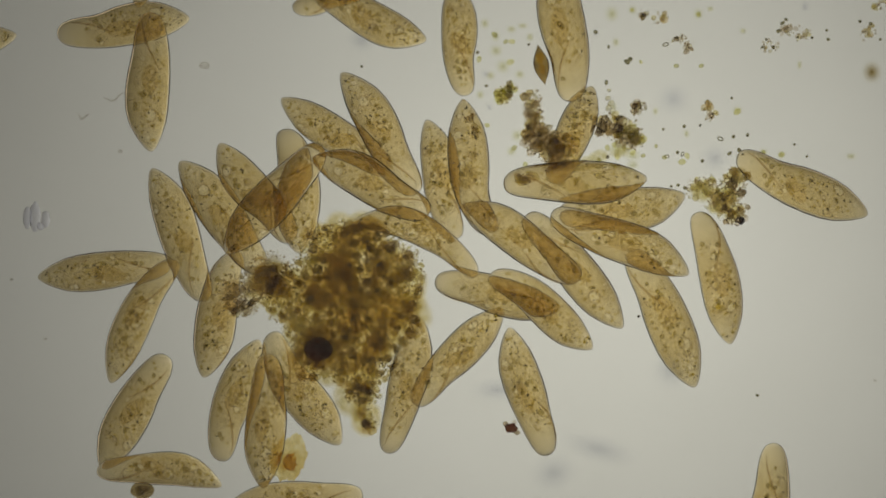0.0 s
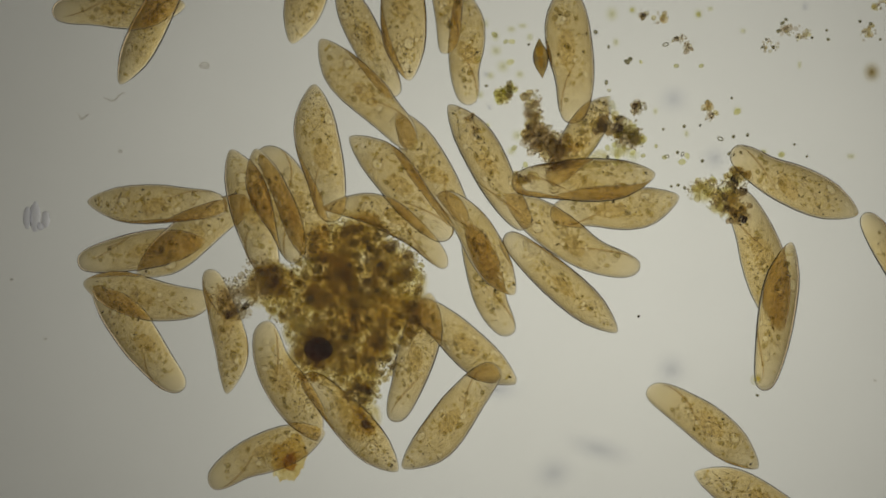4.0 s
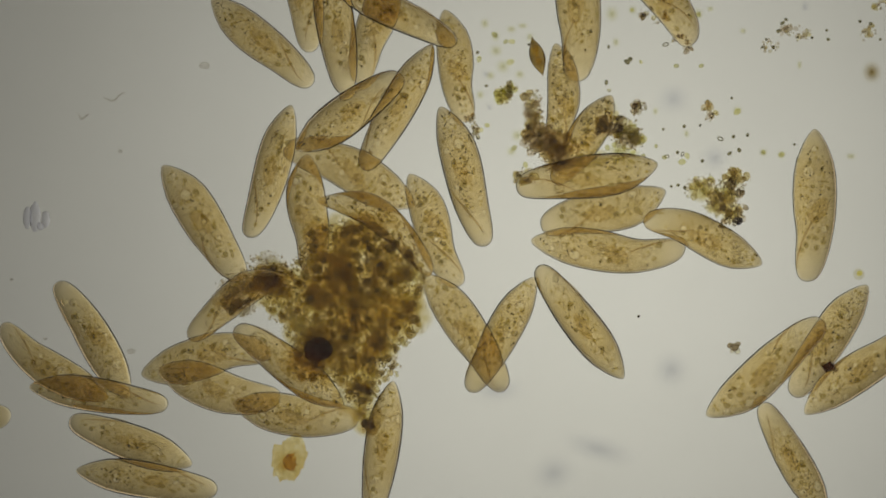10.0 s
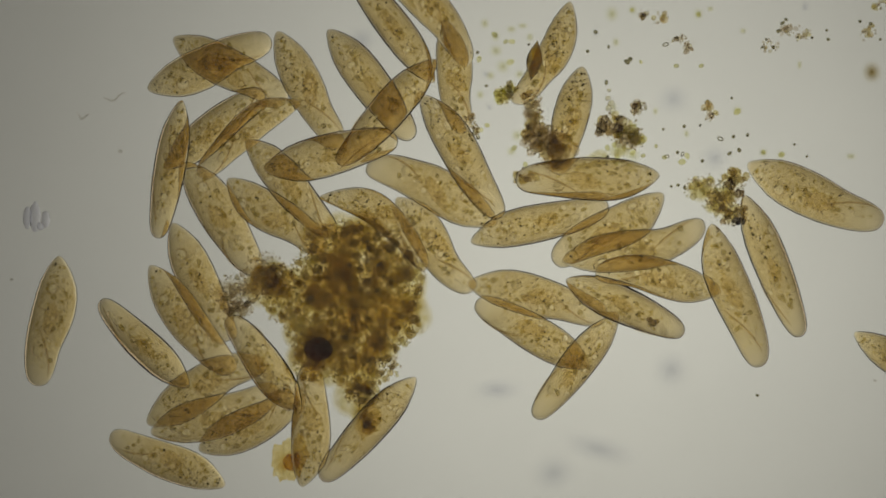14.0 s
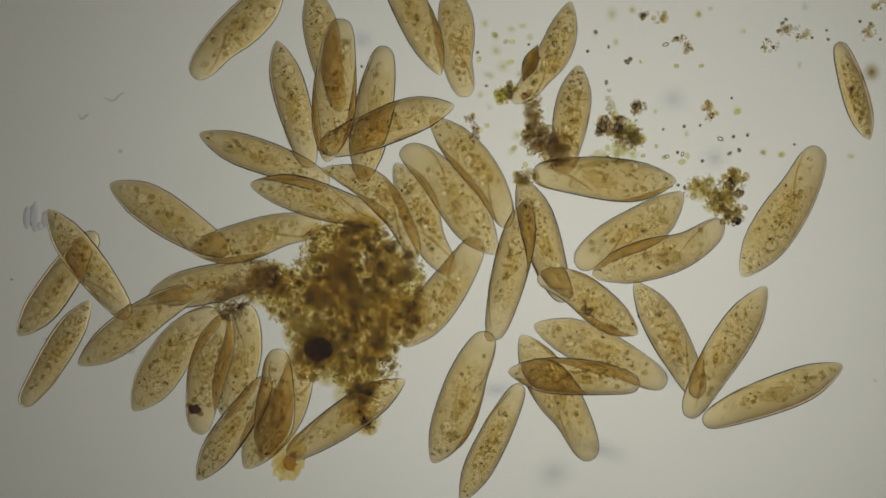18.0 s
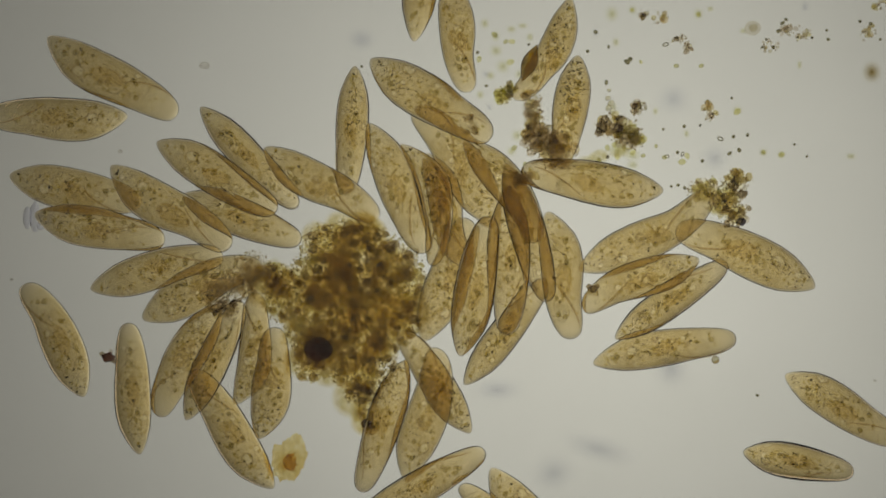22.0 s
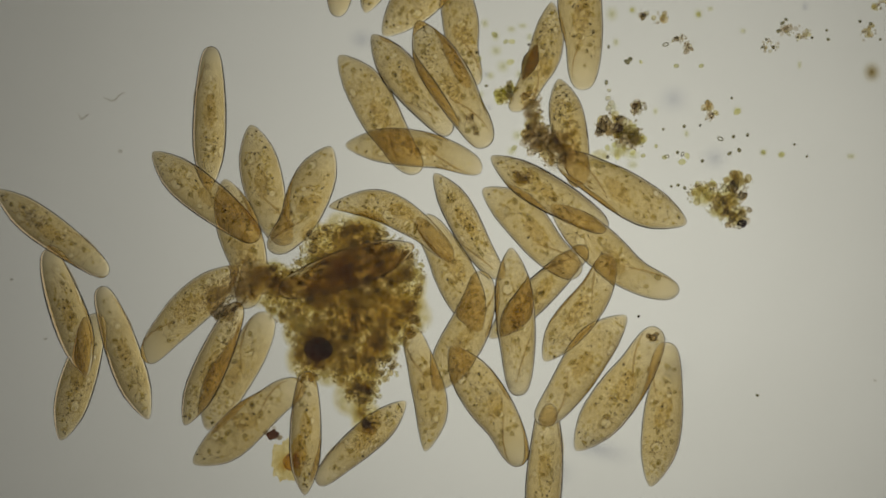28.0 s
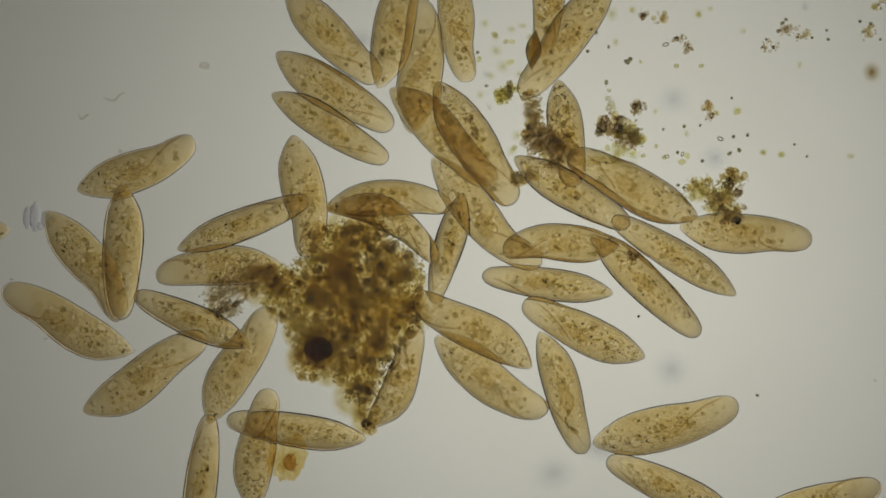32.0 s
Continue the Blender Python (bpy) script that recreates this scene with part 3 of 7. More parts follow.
def diatom():
    n, m = 24, 12
    v, f = [], []
    for i in range(n + 1):
        s = i / n
        r = 13.5 * math.sin(math.pi * s) ** 1.15 + (0.25 if 0 < i < n else 0.05)
        v += [((s - 0.5) * 72, r * math.cos(2 * math.pi * k / m), 0.8 * r * math.sin(2 * math.pi * k / m)) for k in range(m)]
    f = [(i * m + k, (i + 1) * m + k, (i + 1) * m + (k + 1) % m, i * m + (k + 1) % m) for i in range(n) for k in range(m)]
    thing = new("diatom")
    shell = part("shell", shape("shell", v, f), UMBER, thing, "glassy red-brown spindle shell")
    for k, (x, r) in enumerate(((-12, 8), (8, 7))):
        part("chloroplast", lump("chloroplast", r * 1.3, r * 0.8, r * 0.7, 0.3, k + 2.0), stained("chloroplast", (0.90, 0.74, 0.18), (0.98, 0.90, 0.42), 5), shell, "orange-brown plastid", pose(x * UM, 0, 0))
    return tagged(thing, "small dark red-brown spindle-shaped diatom", "diatom")


spindle = diatom()

# ---- drifting small matter ----
drift = random.Random(77)
CELL = [ball("algal_cell", 4.4, 3.3, 3.0), ball("algal_cell", 3.4, 3.0, 2.6), lump("algal_cell", 5.0, 3.8, 3.0, 0.25, 2.0)]
GRIT = [lump("grain", 3.2, 2.4, 2.2, 0.4, 5.0), lump("grain", 4.4, 2.6, 2.4, 0.4, 6.0), ball("grain", 2.3, 2.3, 2.0)]
RING = [shape("ring", *(lambda v, f: (v, f))(
    [((5.2 + 1.1 * math.cos(b)) * math.cos(a), (3.0 + 1.1 * math.cos(b)) * math.sin(a), 1.1 * math.sin(b))
     for a in [2 * math.pi * i / 18 for i in range(18)] for b in [2 * math.pi * j / 6 for j in range(6)]],
    [(i * 6 + j, i * 6 + (j + 1) % 6, (i + 1) % 18 * 6 + (j + 1) % 6, (i + 1) % 18 * 6 + j) for i in range(18) for j in range(6)]))]


def place(kind, meshes, mat, label, category, group, size, spots):
    """Small matter at known places: (x, y, half-length)."""
    for x, y, r in spots:
        ob = part(kind, drift.choice(meshes), mat, None, "", at_spot(x, y, drift.uniform(-110, -60), 0, 0, drift.uniform(0, 360)))
        ob.scale = [r / size] * 3
        tagged(ob, label, category, group)


place("algal_cell", CELL, GREEN, "tiny yellow-green algal cell drifting in water", "alga", "drifting algal cells", 4.3,
      ((1161, 259, 5), (1176, 279, 5), (1207, 287, 6), (1216, 276, 5), (1197, 117, 5), (1134, 110, 4), (895, 74, 5), (906, 74, 5), (1241, 117, 5),
       (875, 62, 6), (903, 110, 6), (848, 105, 5), (862, 222, 5), (1105, 262, 5), (1120, 270, 6), (1092, 278, 5), (1075, 262, 5), (1060, 284, 6), (1138, 276, 4),
       (852, 230, 5), (1351, 270, 6), (1383, 274, 6), (1236, 26, 6), (1118, 18, 5), (1305, 198, 6), (910, 262, 5), (930, 292, 5)))
place("grain", GRIT, GRANULE, "tiny dark grain drifting in water", "grain", "drifting dark grains", 3.6,
      ((1077, 83, 3), (1174, 229, 4), (1211, 224, 4), (1239, 222, 3), (1199, 270, 5), (1291, 272, 4), (1243, 285, 4), (1298, 242, 4), (1323, 239, 4), (1295, 174, 4),
       (1437, 67, 4), (1385, 41, 4), (1391, 35, 4), (1522, 38, 5), (1541, 42, 4), (1428, 277, 3), (1406, 256, 3), (1369, 84, 4), (936, 79, 3), (861, 152, 3)))
place("grain", GRIT, PALE, "tiny pale grey grain drifting in water", "grain", "drifting pale grains", 3.6,
      ((1040, 91, 5), (845, 93, 5), (1308, 266, 5), (1466, 70, 4), (1054, 57, 6), (1115, 105, 7), (1110, 110, 5), (1073, 146, 4), (1356, 70, 4), (1378, 55, 5), (840, 235, 5), (846, 243, 5),
       (1200, 328, 5), (1212, 333, 4), (1188, 330, 4), (1075, 278, 4), (1350, 84, 3), (1412, 66, 4), (1463, 54, 4), (1558, 70, 4), (640, 118, 3), (1340, 700, 3), (1130, 560, 3)))
place("ring", RING, GRANULE, "tiny empty oval shell drifting in water", "shell", "drifting empty shells", 5.2, ((1178, 79, 5), (1275, 246, 5), (1208, 273, 4), (1180, 277, 4)))
for x, y, r in ((213, 268, 4), (232, 622, 6), (362, 116, 8), (80, 600, 3), (20, 495, 3), (1548, 674, 3)):
    tagged(part("grain", lump("grain", r * 1.2, r * 0.8, r * 0.7, 0.35, x * 0.2), PALE, None, "", at_spot(x, y, -100)), "small grey grain lying on the slide", "grain")


def patch(x, y, a, b, mat, label, turn=0, z=-146):
    v = [(100 * math.cos(2 * math.pi * i / 40), 100 * math.sin(2 * math.pi * i / 40), q) for q in (1.5, -1.5) for i in range(40)]
    f = [tuple(range(40)), tuple(range(79, 39, -1))] + [(i, 40 + i, 40 + (i + 1) % 40, (i + 1) % 40) for i in range(40)]
    ob = part("smudge", shape("smudge", v, f, False), mat, None, "", at_spot(x, y, z, 0, 0, turn))
    ob.scale = (a / 100, b / 100, 1)
    tagged(ob, label, "smudge")


for x, y, a, b, turn in ((1188, 655, 44, 46, 0), (980, 838, 56, 46, 20), (1060, 795, 90, 34, -15)):
    patch(x, y, a, b, HAZE, "faint grey blurred smudge on the slide", turn)
for n, (x, y, a, b) in enumerate(((1192, 175, 42, 38), (640, 70, 36, 30), (880, 690, 60, 30), (1265, 280, 36, 34), (860, 131, 11, 11), (1425, 12, 11, 13), (866, 190, 7, 9), (1054, 58, 10, 12))):
    patch(x, y, a, b, HAZE_LIGHT, "faint grey blurred smudge on the slide", 0, -142 + 3.6 * (n % 2))
for n, (x, y, a, b) in enumerate(((1083, 25, 17, 20), (1120, 18, 11, 12), (1236, 25, 13, 15), (1257, 16, 10, 8), (1315, 55, 10, 8), (1415, 115, 7, 12), (1351, 270, 11, 11), (1383, 274, 11, 12), (1305, 196, 13, 12))):
    patch(x, y, a, b, HAZE_GREEN, "faint yellow-green blurred smudge of algae", 0, -135 + 3.6 * (n % 2))
for n, (x, y, a, b) in enumerate(((1160, 197, 8, 11), (877, 64, 11, 15), (925, 46, 14, 8), (878, 90, 17, 15), (890, 118, 18, 18), (1215, 237, 8, 11), (1095, 265, 26, 19), (1120, 275, 20, 17), (905, 268, 13, 12),
                                  (915, 240, 15, 15), (1090, 75, 10, 12), (858, 42, 12, 14), (905, 52, 13, 10), (938, 66, 10, 12), (868, 134, 12, 12), (920, 132, 13, 12), (850, 168, 11, 12), (1120, 292, 16, 12), (1060, 300, 14, 9), (1506, 277, 14, 9), (1085, 190, 11, 16), (1285, 335, 22, 16))):
    patch(x, y, a, b, HAZE_GREEN, "faint yellow-green blurred smudge of algae", 0, -128 + 3.6 * (n % 2))
patch(1543, 128, 22, 25, HAZE_OCHRE, "round blurred olive-brown algal clump", 0, -120)
bubble = new("bubble")
AIR = bending("air", (0.84, 0.84, 0.90), (0.95, 0.95, 0.97), 0.968)
for x, y, a, b in ((-14, 0, 8, 20), (0, 1, 10, 27), (19, -3, 8, 15), (10, -16, 6, 7)):
    part("lobe", lump("lobe", a, b, 8, 0.12, a * 0.7), AIR, bubble, "", pose(x * UM, y * UM, 0))
bubble.matrix_basis = at_spot(62, 385, -110)
tagged(bubble, "small grey-lavender clustered bubble on the slide", "bubble")
WISP = stained("wisp", (0.82, 0.80, 0.77), (0.95, 0.94, 0.92), 7)
for x, y, run, turn in ((203, 173, 42, 12), (146, 206, 24, -8)):
    line = [((i / 11 - 0.5) * run, 5 * math.sin(i * 0.62 + x), 1.5 * math.sin(i * 1.3)) for i in range(12)]
    tagged(part("fibre", tube("fibre", line, [0.5 + 1.4 * math.sin(math.pi * (i + 0.5) / 12) for i in range(12)]), WISP, None, "", at_spot(x, y, -120, 0, 0, turn)),
           "faint pale wisp of fibre lying on the slide", "fibre")


# ---- small matter that is pushed about ----
def mote(name, label, category, pieces):
    """A small thing of a few lumps: (x, y, z, half-axes, roughness, part name, material)."""
    thing = new(name)
    for k, (x, y, z, a, b, c, rough, piece, mat) in enumerate(pieces):
        part(piece, lump(piece, a, b, c, rough, k * 3.7 + a), mat, thing, "", pose(x * UM, y * UM, z * UM))
    return tagged(thing, label, category)


dark_mote = mote("dark_crumb", "small near-black crumb of debris pushed about by cells", "debris", (
    (0, 0, 0, 10, 8, 6, 0.5, "core", BLACK), (9, -8, 2, 5, 4, 3, 0.5, "crumb", DARK), (-10, 7, 1, 5, 4, 3, 0.4, "crumb", DARK), (5, 10, 0, 4, 4, 3, 0.3, "crumb", GREY)))
grey_mote = mote("grey_crumb", "small cluster of grey clear-edged grains", "debris", (
    (0, 0, 0, 7, 6, 5, 0.4, "grain", SPECK), (-7, 5, 2, 5, 5, 4, 0.2, "grain", SPECK), (7, 4, 1, 5, 4, 4, 0.2, "grain", DARK), (3, -8, 0, 5, 5, 4, 0.2, "bead", BEAD), (-6, -5, 2, 4, 4, 4, 0.1, "bead", BEAD)))
yolk = mote("yellow_cell", "round pale yellow cell drifting in water", "alga", (
    (0, 0, 0, 10, 10, 8, 0.05, "wall", stained("cell_wall", (0.90, 0.88, 0.80), (0.95, 0.94, 0.88), 8)), (1, 1, 3, 5, 5, 4, 0.1, "core", stained("yellow_core", (0.95, 0.90, 0.45), (0.98, 0.95, 0.6), 5))))
pearl = mote("clear_bead", "round grey clear-centred bead drifting in water", "bead", (
    (0, 0, 0, 7, 7, 6, 0.04, "wall", BEAD), (0, 0, 1, 5, 5, 4, 0.1, "core", stained("bead_core", (0.86, 0.85, 0.80), (0.94, 0.93, 0.90), 5))))
disc_cell = mote("round_cell", "pale grey-brown round cell drifting in water", "alga", (
    (0, 0, 0, 15, 13, 9, 0.06, "wall", stained("round_wall", (0.88, 0.86, 0.80), (0.94, 0.92, 0.87), 7)), (1, 0, 2, 8, 7, 6, 0.15, "core", stained("round_core", (0.84, 0.81, 0.72), (0.92, 0.90, 0.82), 5))))
brown_cell = mote("brown_cell", "small dark olive-brown oval cell swimming in water", "alga", (
    (0, 0, 0, 21, 15, 11, 0.06, "wall", stained("brown_wall", (0.50, 0.42, 0.26), (0.74, 0.66, 0.44), 8)), (-3, 0, 2, 10, 8, 7, 0.3, "core", DARK), (8, 3, 3, 5, 5, 4, 0.2, "grain", DARK)))
barrel = mote("small_ciliate", "small pale barrel-shaped ciliate with brown food inside", "ciliate", (
    (0, 0, 0, 40, 18, 14, 0.03, "body", stained("barrel_body", (0.86, 0.83, 0.74), (0.95, 0.93, 0.87), 9)), (6, 2, 2, 14, 11, 8, 0.3, "food", BROWN), (-14, 0, 2, 9, 8, 6, 0.3, "food", OLIVE),
    (24, 0, 4, 3, 14, 8, 0.1, "band", DARK), (-27, 0, 4, 3, 12, 8, 0.1, "band", DARK), (16, -6, 4, 5, 4, 4, 0.2, "grain", DARK)))


# ---- what moves ----
def swim(which, z, rows):
    """Rows of seconds, micrometres across and up the field, the heading and, where it dives, the dive in degrees."""
    k, keys, roll, last = (DEPTH - z) / DEPTH, [], 0.0 if which in BENT else 40.0 * math.sin(which * 1.7), None
    for t, x, y, turn, *dive in rows:
        if last and which not in BENT:
            roll += min(0.22 * max(0, math.hypot(x - last[1], y - last[2]) - 25), 50)
        keys.append((t, pose(x * k * UM, y * k * UM, z * UM, roll, dive[0] if dive else 0, turn)))
        last = (t, x, y)
    if keys[0][0] > 0:
        keys.insert(0, (0, keys[0][1]))
    if keys[-1][0] < 32:
        keys.append((32, keys[-1][1]))
    walk(paramecia[which], keys)


def drift_along(thing, z, rows):
    """Rows of seconds, and how far across and down the field."""
    keys = [(t, at_spot(x, y, z, 0, 0, 25 * math.sin(t * 0.7))) for t, x, y in rows]
    if keys[0][0] > 0:
        keys.insert(0, (0, keys[0][1]))
    if keys[-1][0] < 32:
        keys.append((32, keys[-1][1]))
    walk(thing, keys)


def motions():
    walk(fringe, [(t, at_spot(435 + x, 510 + y)) for t, x, y in (
        (0, 0, 0), (2, -8, 4), (3, -10, 8), (6, -14, 2), (8, -20, 2), (10, -4, 0), (12, -4, 0), (14, -8, 2), (18, -18, 6), (20, -20, 8), (22, -32, 0), (24, -34, 0), (25, -36, 0), (28, -30, 8), (32, -28, 2))])
    walk(tuft, [(t, at_spot(1285 + x, 345 + y, 0, 0, 0, turn)) for t, x, y, turn in (
        (0, 0, 0, 0), (1, 6, -4, 8), (3, 4, -2, 5), (6, 0, 0, 0), (18, -4, 0, -2), (22, 2, 2, 0), (24, 8, 10, 4), (25, 8, 12, 4), (28, 2, 6, 2), (30, -2, 4, 0), (32, -6, 0, 0))])
    drift_along(dark_mote, 110, [(0, 905, 758), (0.5, 1255, 768), (1, 1585, 720), (1.5, 1558, 568), (2, 1541, 565), (2.5, 1543, 540), (3, 1630, 560), (8.4, 1640, 560), (9, 1495, 550),
        (9.5, 1468, 627), (10, 1467, 650), (10.5, 1335, 760), (11, 917, 786), (11.5, 793, 813), (12.2, 760, 960), (16.4, 400, 960), (17.2, 398, 850), (17.5, 400, 780), (18, 345, 725), (18.5, 250, 735), (19, 253, 680), (19.5, 252, 660),
        (20, 238, 618), (20.5, 235, 603), (21, 238, 610), (21.5, 232, 625), (22, 192, 633), (22.5, 197, 596), (23, 213, 572), (23.5, 207, 600), (24, 197, 622), (24.5, 174, 675),
        (25, 210, 855), (25.5, 383, 822), (27.5, 465, 765), (28, 483, 770), (28.5, 478, 797), (29, 438, 868), (29.4, 420, 940), (32, 400, 960)])
    drift_along(grey_mote, 110, [(0, 1700, 480), (8.2, 1640, 800), (8.5, 1300, 900), (9, 1117, 724), (9.5, 1322, 593), (10, 1300, 615), (11, 1297, 607), (11.5, 1297, 563), (12, 1325, 540),
        (12.5, 1258, 512), (13, 1197, 541), (13.5, 1177, 563), (14, 1155, 572), (14.5, 1137, 572), (16.5, 1060, 560), (17.5, 1045, 555), (19, 1025, 548), (20, 1010, 552), (22, 1050, 512), (22.5, 1077, 484),
        (23, 1097, 489), (23.5, 1110, 507), (24, 1118, 512), (25, 1125, 497), (27.5, 1105, 662), (28, 1156, 598), (28.5, 1100, 530), (30, 1118, 452), (30.5, 1122, 452), (32, 1120, 455)])
    drift_along(yolk, 60, [(0, 1270, 545), (1.5, 1285, 560), (2, 1297, 580), (2.5, 1298, 602), (3, 1320, 643), (3.5, 1342, 675), (5.5, 1290, 655), (6, 1277, 650), (6.5, 1282, 635), (7, 1298, 622), (7.5, 1302, 610),
        (8, 1300, 590), (8.5, 1300, 580), (9, 1290, 606), (9.5, 1420, 560), (10.5, 1562, 440), (11.5, 1640, 430), (32, 1650, 430)])
    drift_along(pearl, 80, [(0, 1640, 700), (18.5, 1620, 690), (19.2, 1350, 620), (20, 1230, 599), (20.5, 1255, 643), (21, 1273, 624), (21.5, 1265, 628), (22, 1266, 637), (22.5, 1297, 641), (23, 1290, 606), (23.5, 1307, 638),
        (24, 1450, 500), (24.5, 1430, 458), (25, 1600, 420), (32, 1650, 400)])
    drift_along(disc_cell, -40, [(0, 985, 268), (20.4, 988, 270), (20.8, 1026, 279), (21, 1040, 276), (21.2, 1053, 270), (21.3, 1068, 252), (21.4, 1061, 229), (21.5, 1066, 215), (21.7, 1145, 135), (22, 1332, 50), (22.5, 1332, 36), (23, 1313, 23), (23.5, 1262, 10), (24.2, 1200, -60), (32, 1150, -90)])
    drift_along(brown_cell, 40, [(0, 252, 868), (0.5, 190, 890), (1, 106, 860), (1.5, 30, 776), (2.2, -60, 700), (6.8, -60, 60), (7.5, 5, 63), (8, 8, 92), (8.6, -60, 110), (32, -90, 300)])
    walk(barrel, [(0, at_spot(360, 980, 40, 0, 0, 100)), (5, at_spot(360, 930, 40, 0, 0, 100)), (5.5, at_spot(367, 805, 40, 0, 0, 105)), (5.9, at_spot(330, 960, 40, 0, 0, 160)), (32, at_spot(300, 980, 40, 0, 0, 160))])
    walk(spindle, [(t, at_spot(x, y, 40, 0, 0, turn)) for t, x, y, turn in (
        (0, 958, 115, -80), (3.5, 957, 105, -84), (6, 956, 98, -88), (8, 953, 98, -76), (10, 951, 100, -74), (12, 950, 108, -98), (13, 948, 106, -96),
        (16.5, 940, 112, -112), (23, 937, 112, -112), (28, 938, 110, -112), (29, 940, 105, -106), (30, 944, 96, -84), (32, 944, 88, -96))])
    swim(0, -84, [(0, 29, 372, -84), (2, 44, 376, -86), (2.5, 45, 377, -87), (3, 46, 370, -88), (3.5, 45, 356, -88), (6, 18, 356, -81), (8, 11, 355, -76), (9, 15, 333, -71), (10, 23, 324, -79), (11, 25, 322, -80), (12, 25, 315, -80, 17), (13, 24, 307, -78), (14, 21, 306, -81), (14.5, 8, 326, -75), (16.5, 15, 334, -76, 8), (17, 22, 341, -79, 10), (17.5, 24, 366, -81), (20, 28, 373, -81), (21, 26, 374, -81), (23, 26, 379, -78), (25, 29, 379, -78), (27.5, 32, 386, -76), (29, 34, 388, -79), (31, 27, 395, -81), (32, 25, 395, -79)])
    swim(1, -28, [(0, -110, 206, -58, 17), (0.5, -52, 215, -92, 15), (1, -28, 205, -105, 13), (2, 23, 191, -83), (2.5, 43, 186, -73), (3, 56, 172, -67), (3.5, 72, 152, -61), (6, 91, 139, -54), (6.5, 92, 133, -53), (8, 67, 129, -59), (9, 56, 137, -61), (10, 37, 129, -72), (10.5, 34, 122, -74), (11.5, 45, 116, -72), (12, 45, 123, -71), (12.5, 37, 160, -68), (13, 35, 168, -65), (14, 33, 165, -57), (14.5, 35, 166, -55), (16.5, 126, 5, -66), (17, 124, -6, -86), (17.5, 116, -29, -100), (18, 120, -35, -104), (19, 128, -33, -108), (20, 162, -26, -119), (20.5, 174, -21, -131), (21, 175, -14, -138), (21.5, 155, -11, -119), (22, 151, 30, -74, 7), (23, 147, -9, -77, 14), (23.5, 155, 34, -54, 18), (24, 172, 35, -48, 21), (24.5, 188, 36, -50, 21), (25, 192, 50, -49, 21), (25.5, 195, 68, -36, 21), (27.5, 203, 88, -38, 21), (28, 189, 98, -31, 21), (28.5, 184, 100, -28, 21), (29, 188, 100, -29, 21), (29.5, 208, 97, -31, 20), (30, 216, 94, -32, 19), (31, 215, 94, -31, 23), (32, 229, 100, -30, 24)])
    swim(2, 28, [(0, -332, 99, -54, 28), (0.5, -323, 84, -60, 28), (1, -324, 76, -56, 28), (1.5, -328, 77, -56, 26), (2, -324, 79, -60, 23), (3, -314, 76, -63, 28), (3.5, -302, 76, -67, 28), (5.5, -286, 75, -76, 28), (6, -264, 83, -61, 28), (7, -247, 79, -75, 28), (8, -240, 79, -77, 28), (9, -234, 64, -86, 28), (10, -238, 61, -89, 28), (11, -244, 75, -81, 28), (12, -262, 68, -64, 28), (13, -282, 61, -42, 28), (13.5, -293, 58, -35, 28), (14, -295, 58, -37, 28), (16.5, -301, 51, -28, 5), (17, -305, 41, -16), (18, -331, 20, 11), (19, -310, 37, 4), (19.5, -302, 42, 3), (20, -283, 54, 2), (20.5, -273, 71, -5), (21, -263, 78, -10), (21.5, -248, 94, -16), (22, -216, 115, -32), (22.5, -194, 126, -39), (23.5, -176, 136, -50), (24, -235, 194, -70), (24.5, -225, 221, -79), (25, -196, 336, -99), (25.5, -200, 363, -96), (27.5, -184, 441, -127), (28, -181, 529, -93), (28.5, -155, 357, -61), (29, -143, 246, -64), (29.5, -177, 202, -46), (30, -159, 202, -26), (30.5, -185, 219, -25), (31, -164, 217, -33), (31.5, -149, 199, -23), (32, -200, 216, -30)])
    swim(3, 84, [(0, -300, 88, 48), (0.5, -240, 121, 46), (1, -215, 138, 35), (1.5, -165, 186, 51, 5), (2, -113, 295, 68, 10), (2.5, -79, 335, 93), (3, -71, 371, 95), (3.5, -73, 429, 92), (5.5, -53, 392, 106), (6, -60, 385, 90), (6.5, -94, 453, 90), (7, -279, 320, 119), (7.5, -286, 263, 86, 13), (8, -133, 304, 96, 25), (8.5, -112, 265, 68, 27), (9, -134, 253, 47, 28), (9.5, -159, 241, 38, 28), (10, -166, 242, 37, 28), (10.5, -157, 253, 40, 28), (11, -159, 260, 35, 28), (11.5, -165, 249, 26, 28), (12, -188, 239, 18, 28), (13, -232, 224, 10, 28), (13.5, -228, 198, 9, 24), (14, -198, 168, 14, 21), (14.5, -217, 186, 24, 17), (16.5, -214, 221, 46), (17, -244, 211, 38), (17.5, -214, 229, 56), (18, -192, 281, 84), (18.5, -187, 304, 82), (19, -169, 304, 65), (19.5, -165, 280, 38), (20, -124, 223, -6), (20.5, -75, 222, 8), (21, -59, 237, -3), (22, -22, 265, -33), (22.5, 0, 274, -48), (23, 16, 270, -54), (24, 28, 267, -57), (25, 22, 279, -59), (27.5, 14, 294, -60), (29, 25, 274, -64), (30, 35, 243, -66), (30.5, 37, 226, -64), (31, 48, 202, -61), (32, 56, 187, -58)])
